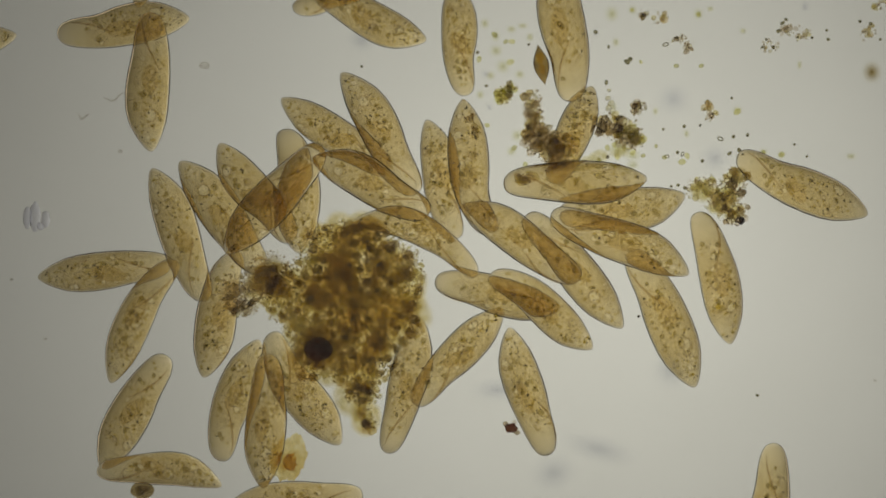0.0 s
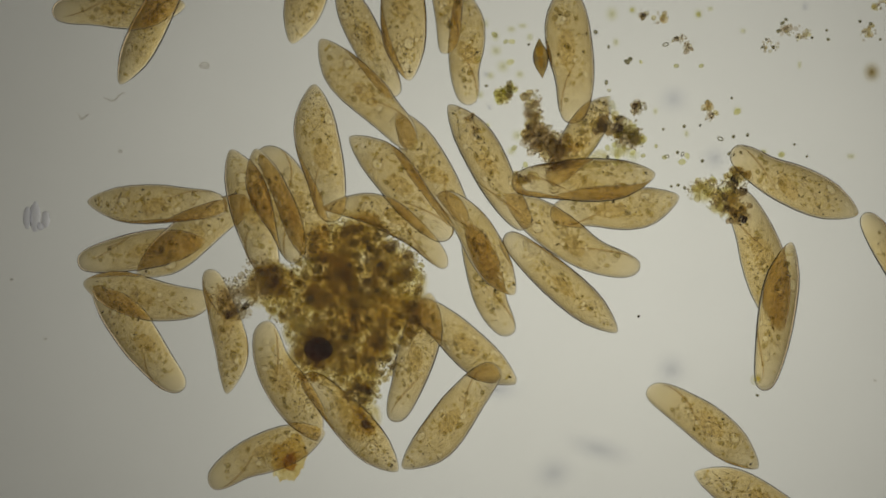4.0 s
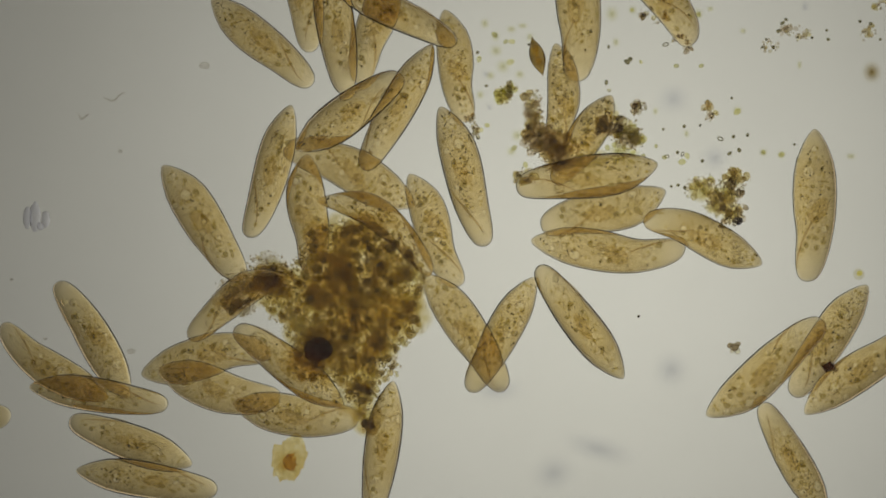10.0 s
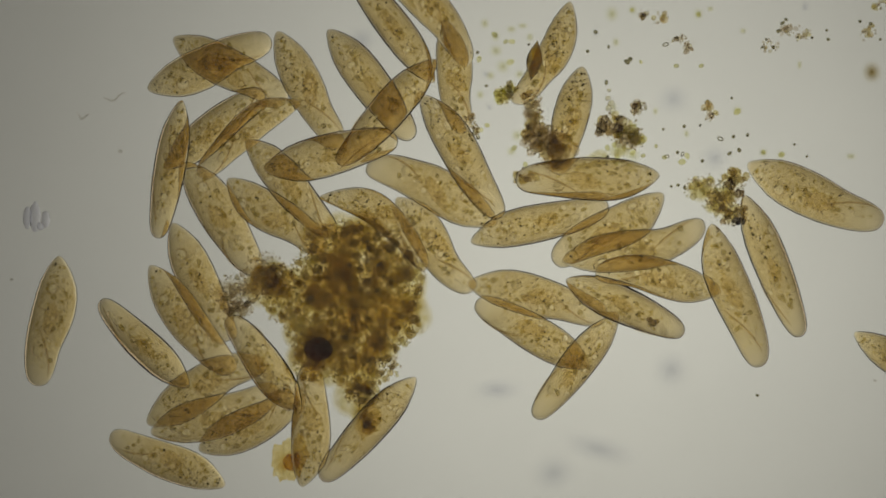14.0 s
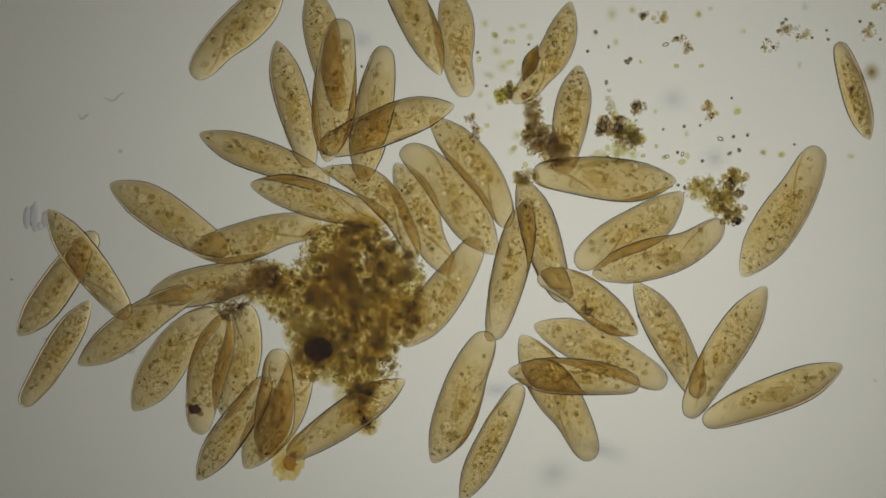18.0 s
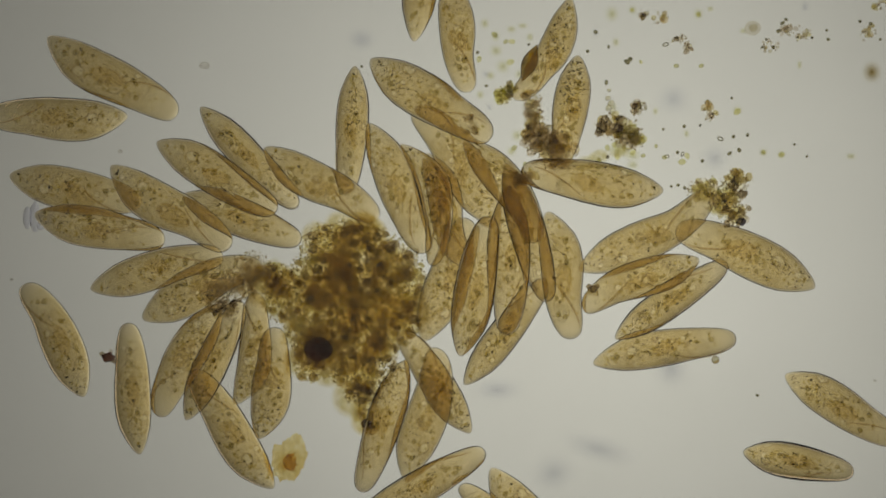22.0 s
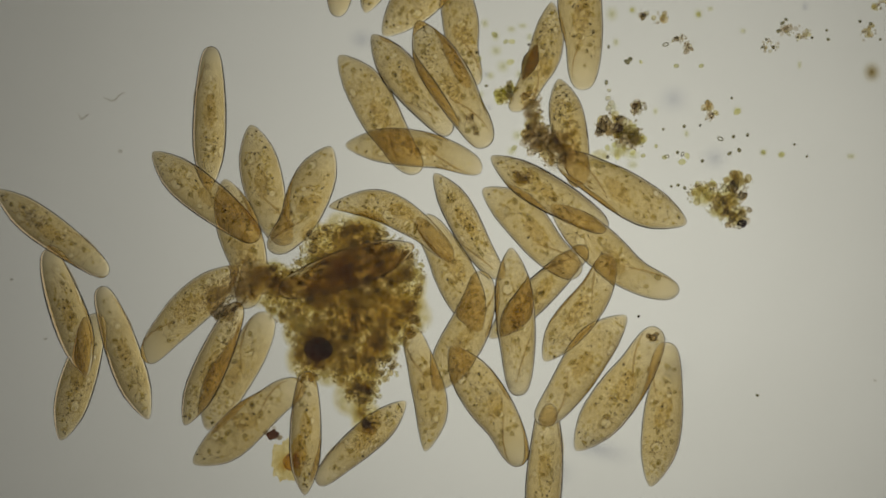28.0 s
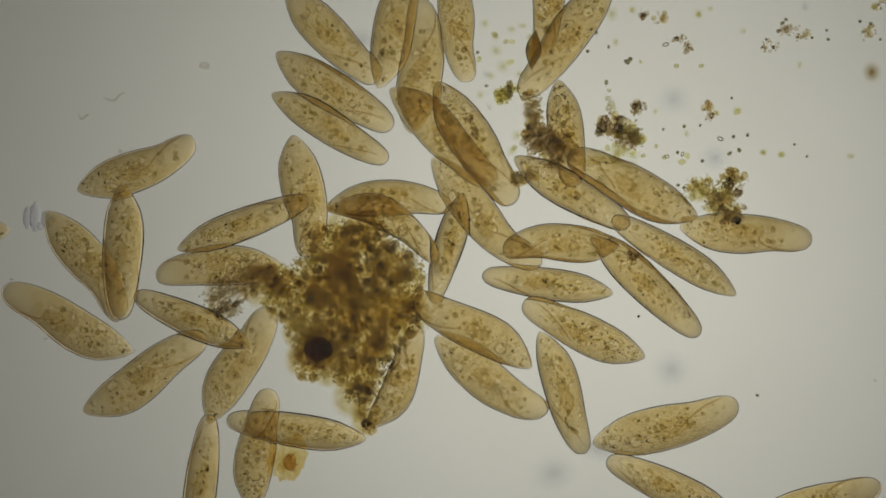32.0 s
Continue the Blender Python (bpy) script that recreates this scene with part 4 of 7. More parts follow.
    swim(4, -56, [(0, -260, 104, 98, 28), (1, -264, 102, 104, 28), (2, -283, 102, 117, 28), (3, -284, 96, 121, 28), (3.5, -266, 85, 120, 23), (5.5, -250, 73, 113, 5), (6, -200, 146, 155), (7, -216, 162, 141), (7.5, -213, 167, 143), (8, -174, 151, 149), (9, -165, 139, 151), (10, -162, 135, 156), (10.5, -155, 131, 159), (11, -120, 117, 160), (11.5, -85, 120, 160), (12.5, -69, 117, 160), (13.5, -32, 107, 158), (14.5, -12, 101, 154), (16.5, -22, 95, 139), (17, -3, 98, 132), (18, 17, 91, 131), (19, 15, 96, 131), (19.5, 18, 98, 130), (20, 31, 100, 127), (20.5, 36, 108, 123), (21, 31, 122, 124), (22, 29, 148, 125), (24, 7, 219, 131), (24.5, -70, 278, 124), (25, -81, 321, 110), (25.5, -113, 405, 89), (27.5, -2, 446, 25), (28, -21, 471, 51), (28.5, -30, 475, 64), (29, -31, 468, 59), (29.5, -18, 433, 39), (30, -47, 408, 55), (30.5, -57, 389, 77), (31, -48, 347, 87), (32, -42, 325, 87, 13)])
    swim(5, 0, [(0, -391, 58, -53), (0.5, -378, 56, -55), (2, -379, 50, -56), (2.5, -372, 58, -57, 11), (3, -358, 62, -66, 23), (3.5, -338, 66, -72, 22), (6, -342, 49, -76, 16), (6.5, -334, 72, -80, 17), (7, -322, 82, -92, 19), (7.5, -328, 87, -93, 24), (8, -346, 94, -90, 28), (8.5, -372, 89, -84, 23), (9, -387, 77, -81, 17), (9.5, -401, 61, -72, 9), (10, -425, 48, -55), (11, -445, 32, -39), (12, -428, 4, -29), (12.5, -420, 24, -30), (13, -403, 38, -44), (13.5, -393, 48, -54, 8), (14, -392, 55, -57, 17), (16.5, -426, 32, -41), (17, -440, 35, -43), (18, -483, 54, -31, 8), (18.5, -482, 58, -34), (19, -463, 72, -43), (19.5, -434, 95, -58), (20, -416, 92, -63), (20.5, -437, 96, -54), (21, -454, 101, -37), (21.5, -439, 108, -30), (22, -400, 129, -30), (22.5, -382, 134, -41), (23, -379, 159, -45), (23.5, -378, 195, -49), (24, -329, 230, -54), (24.5, -302, 275, -69), (25, -267, 306, -67), (25.5, -260, 318, -61, 5), (27.5, -51, 279, -49, 23), (28, -56, 290, -51, 28), (28.5, -60, 299, -51, 20), (29, -66, 299, -46, 12), (30, -71, 291, -40, 28), (30.5, -65, 274, -39, 14), (31, -177, 276, -39), (31.5, -177, 267, -32), (32, -193, 280, -33)])
    swim(6, 56, [(0, -43, 20, -22), (1, -65, 12, -30), (2, -69, 24, -30), (3, -90, 32, -27), (3.5, -93, 41, -25), (5.5, -94, 31, -26), (6, -101, 25, -30), (7, -92, 26, -32), (8, -98, 23, -34), (9, -100, 34, -33), (11, -117, 39, -33, 16), (12, -108, 36, -34, 16), (13, -109, 43, -35, 16), (14, -111, 46, -34, 22), (16.5, -92, 41, -48), (17, -106, 53, -46), (18, -115, 79, -43, 20), (18.5, -122, 90, -48, 24), (19, -154, 112, -41, 28), (20, -56, 44, -50, 23), (20.5, -63, 74, -63, 19), (21, -41, 74, -74, 16), (21.5, -26, 78, -75, 21), (22, -24, 83, -75, 25), (22.5, -31, 87, -79, 27), (23, -40, 83, -75, 28), (23.5, -62, 75, -58, 14), (24, -72, 98, -63), (25, -63, 79, -53), (25.5, -59, 69, -53), (27.5, -72, 50, -40, 10), (28, -83, 49, -23, 12), (28.5, -66, 23, -35, 6), (29, -68, 19, -41), (30, -85, 27, -32, 28), (31, -103, 35, -22, 28), (32, -97, 43, -25, 28)])
    swim(7, -84, [(0, -3, 123, -76), (0.5, 25, 97, -78), (1, 40, 68, -83), (1.5, 55, 35, -79), (2, 96, -6, -64), (2.5, 115, -36, -68), (3, 106, -53, -69), (5.5, 14, -41, -67, 12), (6, -9, -4, -73, 14), (7, -14, 14, -74), (7.5, -22, 17, -70), (8, -22, 17, -68), (9, -22, 26, -70), (10, -16, 33, -66), (11, -14, 27, -55, 19), (12, -16, 26, -46, 28), (13, -25, 19, -50, 13), (14, -16, 7, -51, 12), (14.5, -14, 5, -52, 14), (16.5, -29, 60, -68, 21), (17, -29, 41, -69, 23), (17.5, -30, 39, -68, 11), (18, -36, 55, -63), (18.5, -44, 66, -61), (19, -46, 69, -56), (20, -29, 56, -68), (21, -5, 66, -68, 9), (21.5, 3, 66, -67, 14), (22, 3, 71, -71, 19), (23, 2, 105, -78, 28), (23.5, -31, 149, -67, 14), (24, -44, 141, -61), (24.5, -56, 144, -53, 5), (25, -80, 198, -50, 10), (25.5, -66, 180, -52, 8), (27.5, 1, 70, -56), (28, 42, 41, -58), (29, 55, -26, -81), (29.5, 45, -44, -93), (30, 27, -41, -109), (30.5, 16, 2, -110, 14), (31, 11, 0, -103, 28), (32, 10, 5, -105, 28)])
    swim(8, -28, [(0, 52, 142, -78, 28), (0.5, 58, 138, -77, 28), (1, 62, 122, -73, 28), (1.5, 70, 83, -73, 21), (2, 128, 24, -60, 13), (2.5, 217, -43, -52, 7), (3, 222, 22, -26), (3.5, 221, 23, -27), (6, 257, 8, -35), (7, 261, 4, -34, 12), (8, 262, 10, -25), (9, 294, 4, -8), (10, 292, 0, -3), (11, 308, -11, -3), (11.5, 313, -18, -2), (12, 319, -10, -1), (12.5, 337, -11, -3), (13, 347, -11, 1), (13.5, 337, -2, 6, 7), (14, 340, 4, 14, 15), (14.5, 353, 2, 17, 16), (17, 380, -8, 22, 25), (17.5, 388, -10, 22, 23), (18, 384, -8, 21, 21), (18.5, 368, 1, 17, 10), (19, 358, 11, 22), (20, 348, 16, 36), (21, 357, 15, 39), (22, 363, 24, 30), (22.5, 379, 24, 24, 10), (23, 395, 15, 23, 21), (24, 426, 12, 28), (25, 452, 7, 19), (25.5, 472, 14, 17), (27.5, 437, -17, -19), (28, 299, -8, -35), (28.5, 264, 15, -32), (29, 225, 17, -37), (29.5, 219, 26, -34), (30, 201, 36, -27, 8), (30.5, 166, 54, -28), (31, 133, 57, -28), (31.5, 109, 54, -33, 5), (32, 71, 59, -45, 9)])
    swim(9, 28, [(0, 229, 201, -112, 20), (1, 235, 198, -117, 23), (2, 242, 192, -121, 25), (3, 240, 191, -121, 24), (5.5, 239, 191, -128, 21), (6, 239, 190, -129, 20), (7, 242, 190, -128, 25), (8, 242, 192, -129, 12), (9, 243, 192, -127, 19), (10, 248, 193, -123, 22), (11, 248, 194, -123, 10), (12, 235, 201, -114, 18), (13, 224, 225, -105), (14.5, 224, 228, -104), (17, 226, 228, -102), (19, 224, 230, -98), (21, 223, 239, -99), (23, 227, 251, -99), (24, 228, 254, -99), (25, 228, 267, -101, 10), (25.5, 230, 268, -98, 8), (27.5, 232, 243, -88), (28, 224, 205, -79), (29, 220, 204, -77, 7), (30, 218, 202, -81, 10), (31, 218, 203, -81, 14), (32, 218, 204, -81, 15)])
    swim(10, 84, [(0, 234, 119, -178), (2, 244, 120, -177), (3.5, 248, 122, -177), (6, 251, 125, -170, 10), (7, 253, 123, -171, 6), (9, 255, 127, -171), (11, 253, 129, -170), (12, 247, 130, -170), (14, 256, 125, -178), (16.5, 274, 123, -183), (19, 288, 127, -182), (20, 273, 124, -181), (21.5, 270, 119, -185), (23, 243, 118, -192), (23.5, 239, 111, -195), (24, 242, 89, -202), (24.5, 279, 70, -203), (25, 297, 89, -202), (25.5, 304, 98, -205), (28, 317, 102, -207), (29, 319, 98, -207), (30, 324, 107, -207), (31, 325, 108, -207), (32, 335, 110, -206)])
    swim(11, -56, [(0, 316, 72, -170), (0.5, 323, 72, -170), (1, 316, 70, -170), (2, 310, 69, -168), (3.5, 306, 73, -172), (6, 302, 72, -171), (8, 296, 71, -169), (9, 286, 70, -167), (11, 284, 67, -162), (12, 286, 65, -161), (13, 285, 44, -148), (14.5, 303, 34, -149), (17, 334, 31, -151), (18, 332, 32, -146), (18.5, 331, 42, -151), (19, 322, 47, -154), (19.5, 290, 36, -148), (20, 226, -23, -121), (20.5, 216, -54, -114), (21, 218, -53, -109), (22, 210, -46, -79), (22.5, 220, -45, -65), (23, 230, -49, -59), (23.5, 228, -56, -61), (24, 218, -58, -65), (24.5, 213, -20, -68), (25, 185, 6, -46), (25.5, 183, 17, -32), (27.5, 165, 35, -40), (28, 158, 32, -42), (28.5, 142, 21, -49), (29, 109, 15, -69), (29.5, 104, -14, -83, 6), (30, 107, -42, -82, 12), (30.5, 131, -116, -58, 6), (31, 159, -157, -48), (31.5, 165, -173, -53), (32, 212, -254, -70)])
    swim(12, 0, [(0, 234, -38, 130), (0.5, 210, -26, 125), (1, 198, -7, 127), (1.5, 205, 4, 131), (2, 286, -60, 143), (2.5, 351, -124, 129), (3, 265, -119, 136), (3.5, 211, -62, 139), (5.5, 207, -60, 141, 21), (6, 215, -67, 142, 26), (6.5, 217, -76, 146, 21), (7, 220, -76, 147, 16), (7.5, 234, -71, 144, 16), (8, 258, -72, 148, 17), (8.5, 281, -72, 154, 20), (9, 290, -75, 160, 22), (9.5, 280, -84, 162, 22), (10, 243, -130, 127, 22), (11, 265, -142, 92, 28), (11.5, 253, -130, 64, 28), (12, 261, -104, 43, 28), (12.5, 268, -96, 28, 28), (13, 279, -99, 18, 28), (13.5, 311, -91, 3, 28), (14, 322, -101, -24, 28), (14.5, 355, -155, -44, 25), (16.5, 163, -164, -21, 15), (17, 168, -210, -31, 12), (17.5, 190, -236, -40, 12), (18, 203, -262, -60, 12), (18.5, 208, -291, -57, 10), (19, 226, -285, -46, 9), (19.5, 258, -293, -52, 16), (20, 263, -343, -49, 23), (20.5, 240, -328, -24, 26), (21, 225, -319, 11, 28), (21.5, 171, -170, -40), (22, 117, -20, -91), (22.5, 128, -50, -83), (23, 141, -56, -66), (25, 137, -68, -64), (25.5, 139, -68, -59), (27.5, 112, -89, -76), (28, 128, -129, -87), (28.5, 154, -186, -90), (29, 179, -189, -106), (29.5, 237, -177, -86), (30, 291, -214, -78), (30.5, 337, -157, -78), (31, 364, -80, -46), (32, 359, -62, -44)])
    swim(13, 56, [(0, 177, -106, 144), (1, 176, -121, 142), (1.5, 169, -130, 136), (2, 169, -130, 131), (2.5, 190, -123, 129), (3, 188, -121, 126), (3.5, 123, -55, 124), (5.5, 20, 65, 142), (6, 45, 56, 141), (6.5, 78, 33, 145), (7, 102, 17, 147), (7.5, 125, -18, 151), (8, 147, -76, 150), (8.5, 182, -134, 163), (9, 408, -173, 200), (9.5, 515, 13, 176), (10, 462, 19, 159), (11, 445, 16, 165), (12, 435, 4, 164), (12.5, 445, -10, 165), (13, 420, -23, 165), (13.5, 406, -44, 168), (14, 381, -53, 171), (14.5, 364, -72, 172), (16.5, 247, -82, 116), (17, 248, -74, 127), (17.5, 254, -78, 139, 14), (18, 259, -93, 149, 28), (18.5, 247, -111, 150, 27), (19, 242, -115, 157, 26), (19.5, 247, -116, 185, 13), (20, 310, -81, 203), (20.5, 328, -77, 212), (21, 339, -68, 213), (21.5, 346, -58, 207), (22, 348, -57, 203), (22.5, 354, -60, 193), (23, 352, -73, 176), (23.5, 348, -95, 148), (24, 303, -116, 101), (24.5, 288, -123, 85), (25, 270, -119, 73), (25.5, 261, -95, 64), (27.5, 245, -100, 59, 7), (28, 242, -107, 58, 9), (28.5, 247, -116, 73, 18), (29, 259, -114, 103, 28), (29.5, 285, -90, 139, 28), (30, 284, -45, 166, 28), (30.5, 232, -24, 172, 20), (31, 182, -15, 184, 11), (31.5, 176, 0, 192, 19), (32, 208, 8, 183, 26)])
    swim(14, -84, [(0, -66, -241, 257, 13), (1, -38, -244, 272, 17), (1.5, -25, -246, 280, 18), (2, -12, -240, 286, 18), (2.5, 0, -232, 292, 21), (3, -38, -208, 266, 23), (3.5, -53, -192, 254, 22), (6, -20, -194, 271, 17), (6.5, -12, -190, 277, 14), (7, -7, -176, 281, 11), (8, -3, -174, 277, 13), (8.5, -6, -175, 275, 14), (9, 2, -175, 279, 15), (9.5, 17, -170, 288, 13), (10, 41, -145, 305, 12), (10.5, 49, -126, 310, 10), (11, 75, -85, 327, 8), (11.5, 94, -38, 357, 9), (12, 99, -27, 354, 11), (12.5, 135, -40, 344, 12), (13, 149, -62, 362, 14), (13.5, 161, -70, 363, 13), (14, 166, -87, 346, 13), (14.5, 164, -99, 329, 10), (16.5, 116, -77, 335), (17, 160, -120, 341), (17.5, 223, -157, 348), (18, 280, -183, 336), (18.5, 285, -194, 339), (19, 300, -199, 345), (19.5, 334, -153, 370), (20, 356, -123, 379), (20.5, 342, -201, 384), (21, 388, -185, 384), (21.5, 387, -171, 372), (22, 392, -177, 370), (22.5, 437, -180, 370), (23, 488, -179, 388), (23.5, 584, -200, 418), (24, 667, 32, 486), (24.5, 657, 24, 505), (25, 653, 2, 505), (25.5, 675, -28, 512), (27.5, 502, -431, 488), (28, 387, -293, 443), (28.5, 390, -159, 480), (29, 371, -69, 477), (29.5, 390, -34, 488), (30, 407, -24, 495), (31, 417, -16, 508), (32, 410, -12, 508)])
    swim(15, -28, [(0, -250, -251, 122), (2, -244, -247, 126), (3, -251, -242, 123), (3.5, -262, -239, 121), (6, -327, -220, 82), (6.5, -337, -205, 78), (7, -348, -198, 74, 8), (7.5, -352, -188, 70, 13), (8, -356, -188, 64, 18), (9, -389, -203, 46), (9.5, -406, -208, 34), (10, -420, -195, 10), (10.5, -420, -194, -6), (11, -420, -201, -8), (11.5, -427, -201, -8), (12, -431, -209, -4), (13, -422, -227, 14), (14, -424, -248, 28), (14.5, -427, -263, 40), (16.5, -495, -203, 53), (17.5, -490, -200, 51), (18, -479, -192, 50), (18.5, -474, -183, 52, 5), (19, -461, -163, 49, 9), (19.5, -459, -136, 49, 19), (20, -460, -126, 49, 28), (21, -444, -98, 37, 27), (22, -428, -70, 24, 11), (22.5, -434, -69, 24, 6), (23, -350, -27, 27), (23.5, -370, -29, 19), (24, -369, -18, 18), (24.5, -362, -2, 21), (25, -370, 12, 26), (25.5, -401, 2, 25), (26.75, -380, 6, -28), (28, -359, 10, -80, 5), (28.5, -389, 25, -76, 8), (29, -427, 70, -56, 12), (29.5, -497, 112, -48, 9), (30, -634, 203, -64, 6), (30.25, -632, 229, -23), (30.5, -629, 255, 18, 6), (31, -734, 106, -40, 7), (31.5, -653, 25, -47, 8), (32, -630, -26, -56, 8)])
    swim(16, 28, [(0, -313, -304, 88), (0.5, -295, -310, 89), (1, -280, -332, 80), (1.5, -278, -356, 72), (2, -219, -367, 105), (2.5, -189, -356, 122), (3, -172, -322, 128), (3.5, -161, -316, 131), (5.5, -180, -272, 145), (6, -187, -274, 147), (8, -218, -258, 148), (8.5, -231, -250, 146), (9, -235, -241, 148), (9.5, -243, -231, 149), (10, -272, -208, 144), (10.5, -288, -195, 146), (11, -294, -187, 144), (12, -319, -172, 143), (12.5, -321, -164, 135, 13), (13, -314, -184, 140, 26), (13.5, -300, -198, 121, 27), (14, -316, -204, 128, 28), (14.5, -315, -205, 127, 28), (16.5, -334, -231, 102, 28), (17, -326, -242, 88, 28), (17.5, -386, -329, 46, 28), (18, -372, -318, 56, 28), (18.5, -371, -262, 66, 14), (19, -383, -236, 72), (19.5, -400, -221, 71), (20, -386, -224, 65), (21, -396, -220, 65), (21.5, -402, -222, 70, 9), (22, -406, -197, 66, 17), (22.5, -402, -184, 68, 23), (23, -396, -179, 75, 28), (24, -389, -186, 90), (24.5, -395, -192, 98), (25, -402, -186, 101), (25.5, -437, -175, 91), (27.5, -419, -191, 60), (28, -409, -203, 66), (29, -397, -211, 79, 23), (29.5, -402, -210, 74, 18), (29.75, -457, -186, 118), (30, -512, -161, 162, 13), (30.5, -467, -159, 169, 19), (31, -452, -138, 169, 25), (31.5, -443, -128, 166, 22), (32, -444, -126, 157, 19)])
    swim(17, 84, [(0, 634, 110, 154, 27), (1, 637, 126, 158, 28), (1.5, 624, 120, 153, 28), (2, 620, 129, 156, 28), (2.5, 626, 135, 159, 28), (3, 628, 133, 159, 28), (5.5, 606, 91, 138, 28), (6, 606, 98, 148, 28), (6.5, 596, 108, 166, 28), (7, 601, 106, 192, 28), (7.5, 606, 90, 209, 28), (8, 594, 79, 209, 28), (8.5, 583, 60, 201, 28), (9, 584, 58, 212, 28), (9.5, 702, 115, 231, 14), (10, 655, 77, 267), (10.5, 617, 20, 293), (11, 616, -3, 300), (11.5, 618, -15, 319), (12, 728, 8, 277), (12.5, 711, 86, 265), (13, 653, 19, 277), (13.5, 636, -79, 297), (14, 583, -30, 292), (14.5, 589, -53, 292), (16.5, 586, 4, 242), (17, 585, -6, 240), (17.5, 582, -33, 238), (18, 500, -181, 239), (18.5, 505, -306, 226), (19, 469, -353, 274, 7), (19.5, 415, -276, 334, 11), (20, 257, -229, 363, 14), (20.5, 129, -266, 407, 7), (21, 90, -332, 418), (21.5, 16, -400, 402), (22, -43, -424, 390), (22.5, -50, -449, 419), (23, -97, -416, 396), (23.5, -137, -419, 398), (24, -184, -423, 382), (24.5, -184, -399, 370), (25, -133, -347, 347, 22), (25.5, -101, -342, 381, 22), (27.5, 122, -352, 354, 23), (28, 80, -276, 301, 23), (28.5, 36, -296, 309, 22), (29, -24, -371, 341, 22), (29.5, -12, -404, 388), (29.83, -12, -576, 388), (30.23, -930, -590, 406), (30.25, -919, -550, 407), (30.5, -830, -455, 407), (30.75, -919, -550, 407), (30.78, -930, -590, 414), (30.99, -622, -583, 468), (31.2, -313, -576, 523), (31.5, -313, -422, 523), (31.8, -313, -576, 523)])
    swim(18, -56, [(0, -399, -116, 78, 25), (1, -405, -111, 79, 24), (1.5, -418, -106, 78, 25), (2, -432, -89, 70, 25), (2.5, -437, -88, 64, 27), (3, -439, -70, 52, 28), (3.5, -441, -34, 46, 25), (5.5, -459, 175, -7, 14), (6, -466, 182, -6, 12), (6.5, -436, 230, -27, 6), (7, -425, 250, -91), (7.5, -403, 251, -101), (8, -287, 182, -98), (8.5, -302, 127, -94, 5), (9, -304, 102, -104, 10), (9.5, -309, 102, -110, 5), (10, -305, 137, -108), (11, -306, 126, -99), (11.5, -316, 146, -80), (12, -358, 184, -38), (12.5, -375, 170, -15, 10), (13, -391, 201, 25, 19), (13.5, -390, 210, 32, 24), (14, -406, 212, 38, 28), (14.5, -405, 243, 14, 23), (16.5, -379, 222, -11, 5), (17, -367, 204, -5), (17.5, -336, 172, -8), (18, -316, 161, -21), (18.5, -335, 182, -33), (19, -353, 180, -43), (19.5, -343, 131, -36), (20, -346, 141, -33), (20.5, -311, 158, -21), (21, -252, 154, -3), (21.5, -315, 163, -12), (22, -344, 162, -46), (22.5, -326, 150, -65, 13), (23, -309, 164, -78, 26), (23.5, -295, 188, -73), (23.98, -414, 576, -73), (24.12, -292, 576, -123), (24.25, -171, 576, -173), (24.5, -171, 444, -173), (25, -329, 464, -209), (25.22, -329, 576, -209), (27.8, -89, 576, -288), (28, -102, 536, -288), (28.2, -89, 576, -288), (28.8, -97, 576, -274), (29, -102, 504, -274), (29.5, -96, 486, -287), (30, -129, 466, -279), (30.5, -126, 429, -275), (31, -109, 412, -271), (31.5, -99, 409, -273), (32, -83, 404, -286)])
    swim(19, 0, [(0, -520, 296, 90), (0.25, -430, 256, 46), (0.5, -340, 216, 3), (1, -230, 266, 30), (1.5, -211, 425, 17), (2, -177, 397, -14), (2.5, -173, 314, -49), (3, -201, 208, -72), (3.5, -204, 158, -86), (5.5, -320, 235, -62), (6, -352, 269, -106), (6.5, -287, 375, -96), (7, -350, 287, -78, 9), (7.5, -347, 313, -96, 13), (8, -343, 347, -86, 18), (8.5, -286, 308, -30, 23), (9, -230, 323, -43, 28), (9.5, -189, 358, -52, 26), (10, -189, 391, -83, 23), (10.5, -190, 389, -93, 21), (11, -194, 379, -92, 18), (11.5, -205, 363, -82, 16), (12, -155, 332, -50, 13), (12.5, -114, 235, -49, 11), (13, -110, 230, -39, 9), (13.5, -134, 284, -39, 10), (14, -128, 292, -52, 12), (14.5, -117, 266, -52, 10), (16.5, -128, 275, 16), (17, -106, 291, 28), (17.5, -107, 289, 62), (18, -124, 238, 81), (18.5, -135, 237, 63), (19, -142, 224, 44), (19.5, -207, 196, 4), (20, -335, 241, -21), (20.5, -439, 309, -1), (20.75, -458, 287, -45), (21, -476, 265, -89), (21.5, -596, 190, -114), (22, -682, 232, -180), (22.48, -919, 232, -180), (22.49, -919, 210, -222), (22.5, -919, 188, -265), (22.51, -919, 166, -308), (22.52, -919, 143, -350), (23, -653, 190, -350, 8), (23.5, -593, 267, -337), (24, -529, 382, -344), (24.5, -418, 131, -379, 9), (25, -485, 154, -393, 19), (25.5, -426, 58, -342, 18), (27.5, -402, 75, -405, 16), (28, -421, 93, -400, 15), (28.5, -429, 101, -396, 16), (29, -424, 120, -402, 17), (29.5, -399, 149, -411, 18), (30, -366, 147, -397, 20), (31, -449, 127, -378, 9), (31.5, -471, 131, -398, 11), (32, -568, -5, -452, 14)])
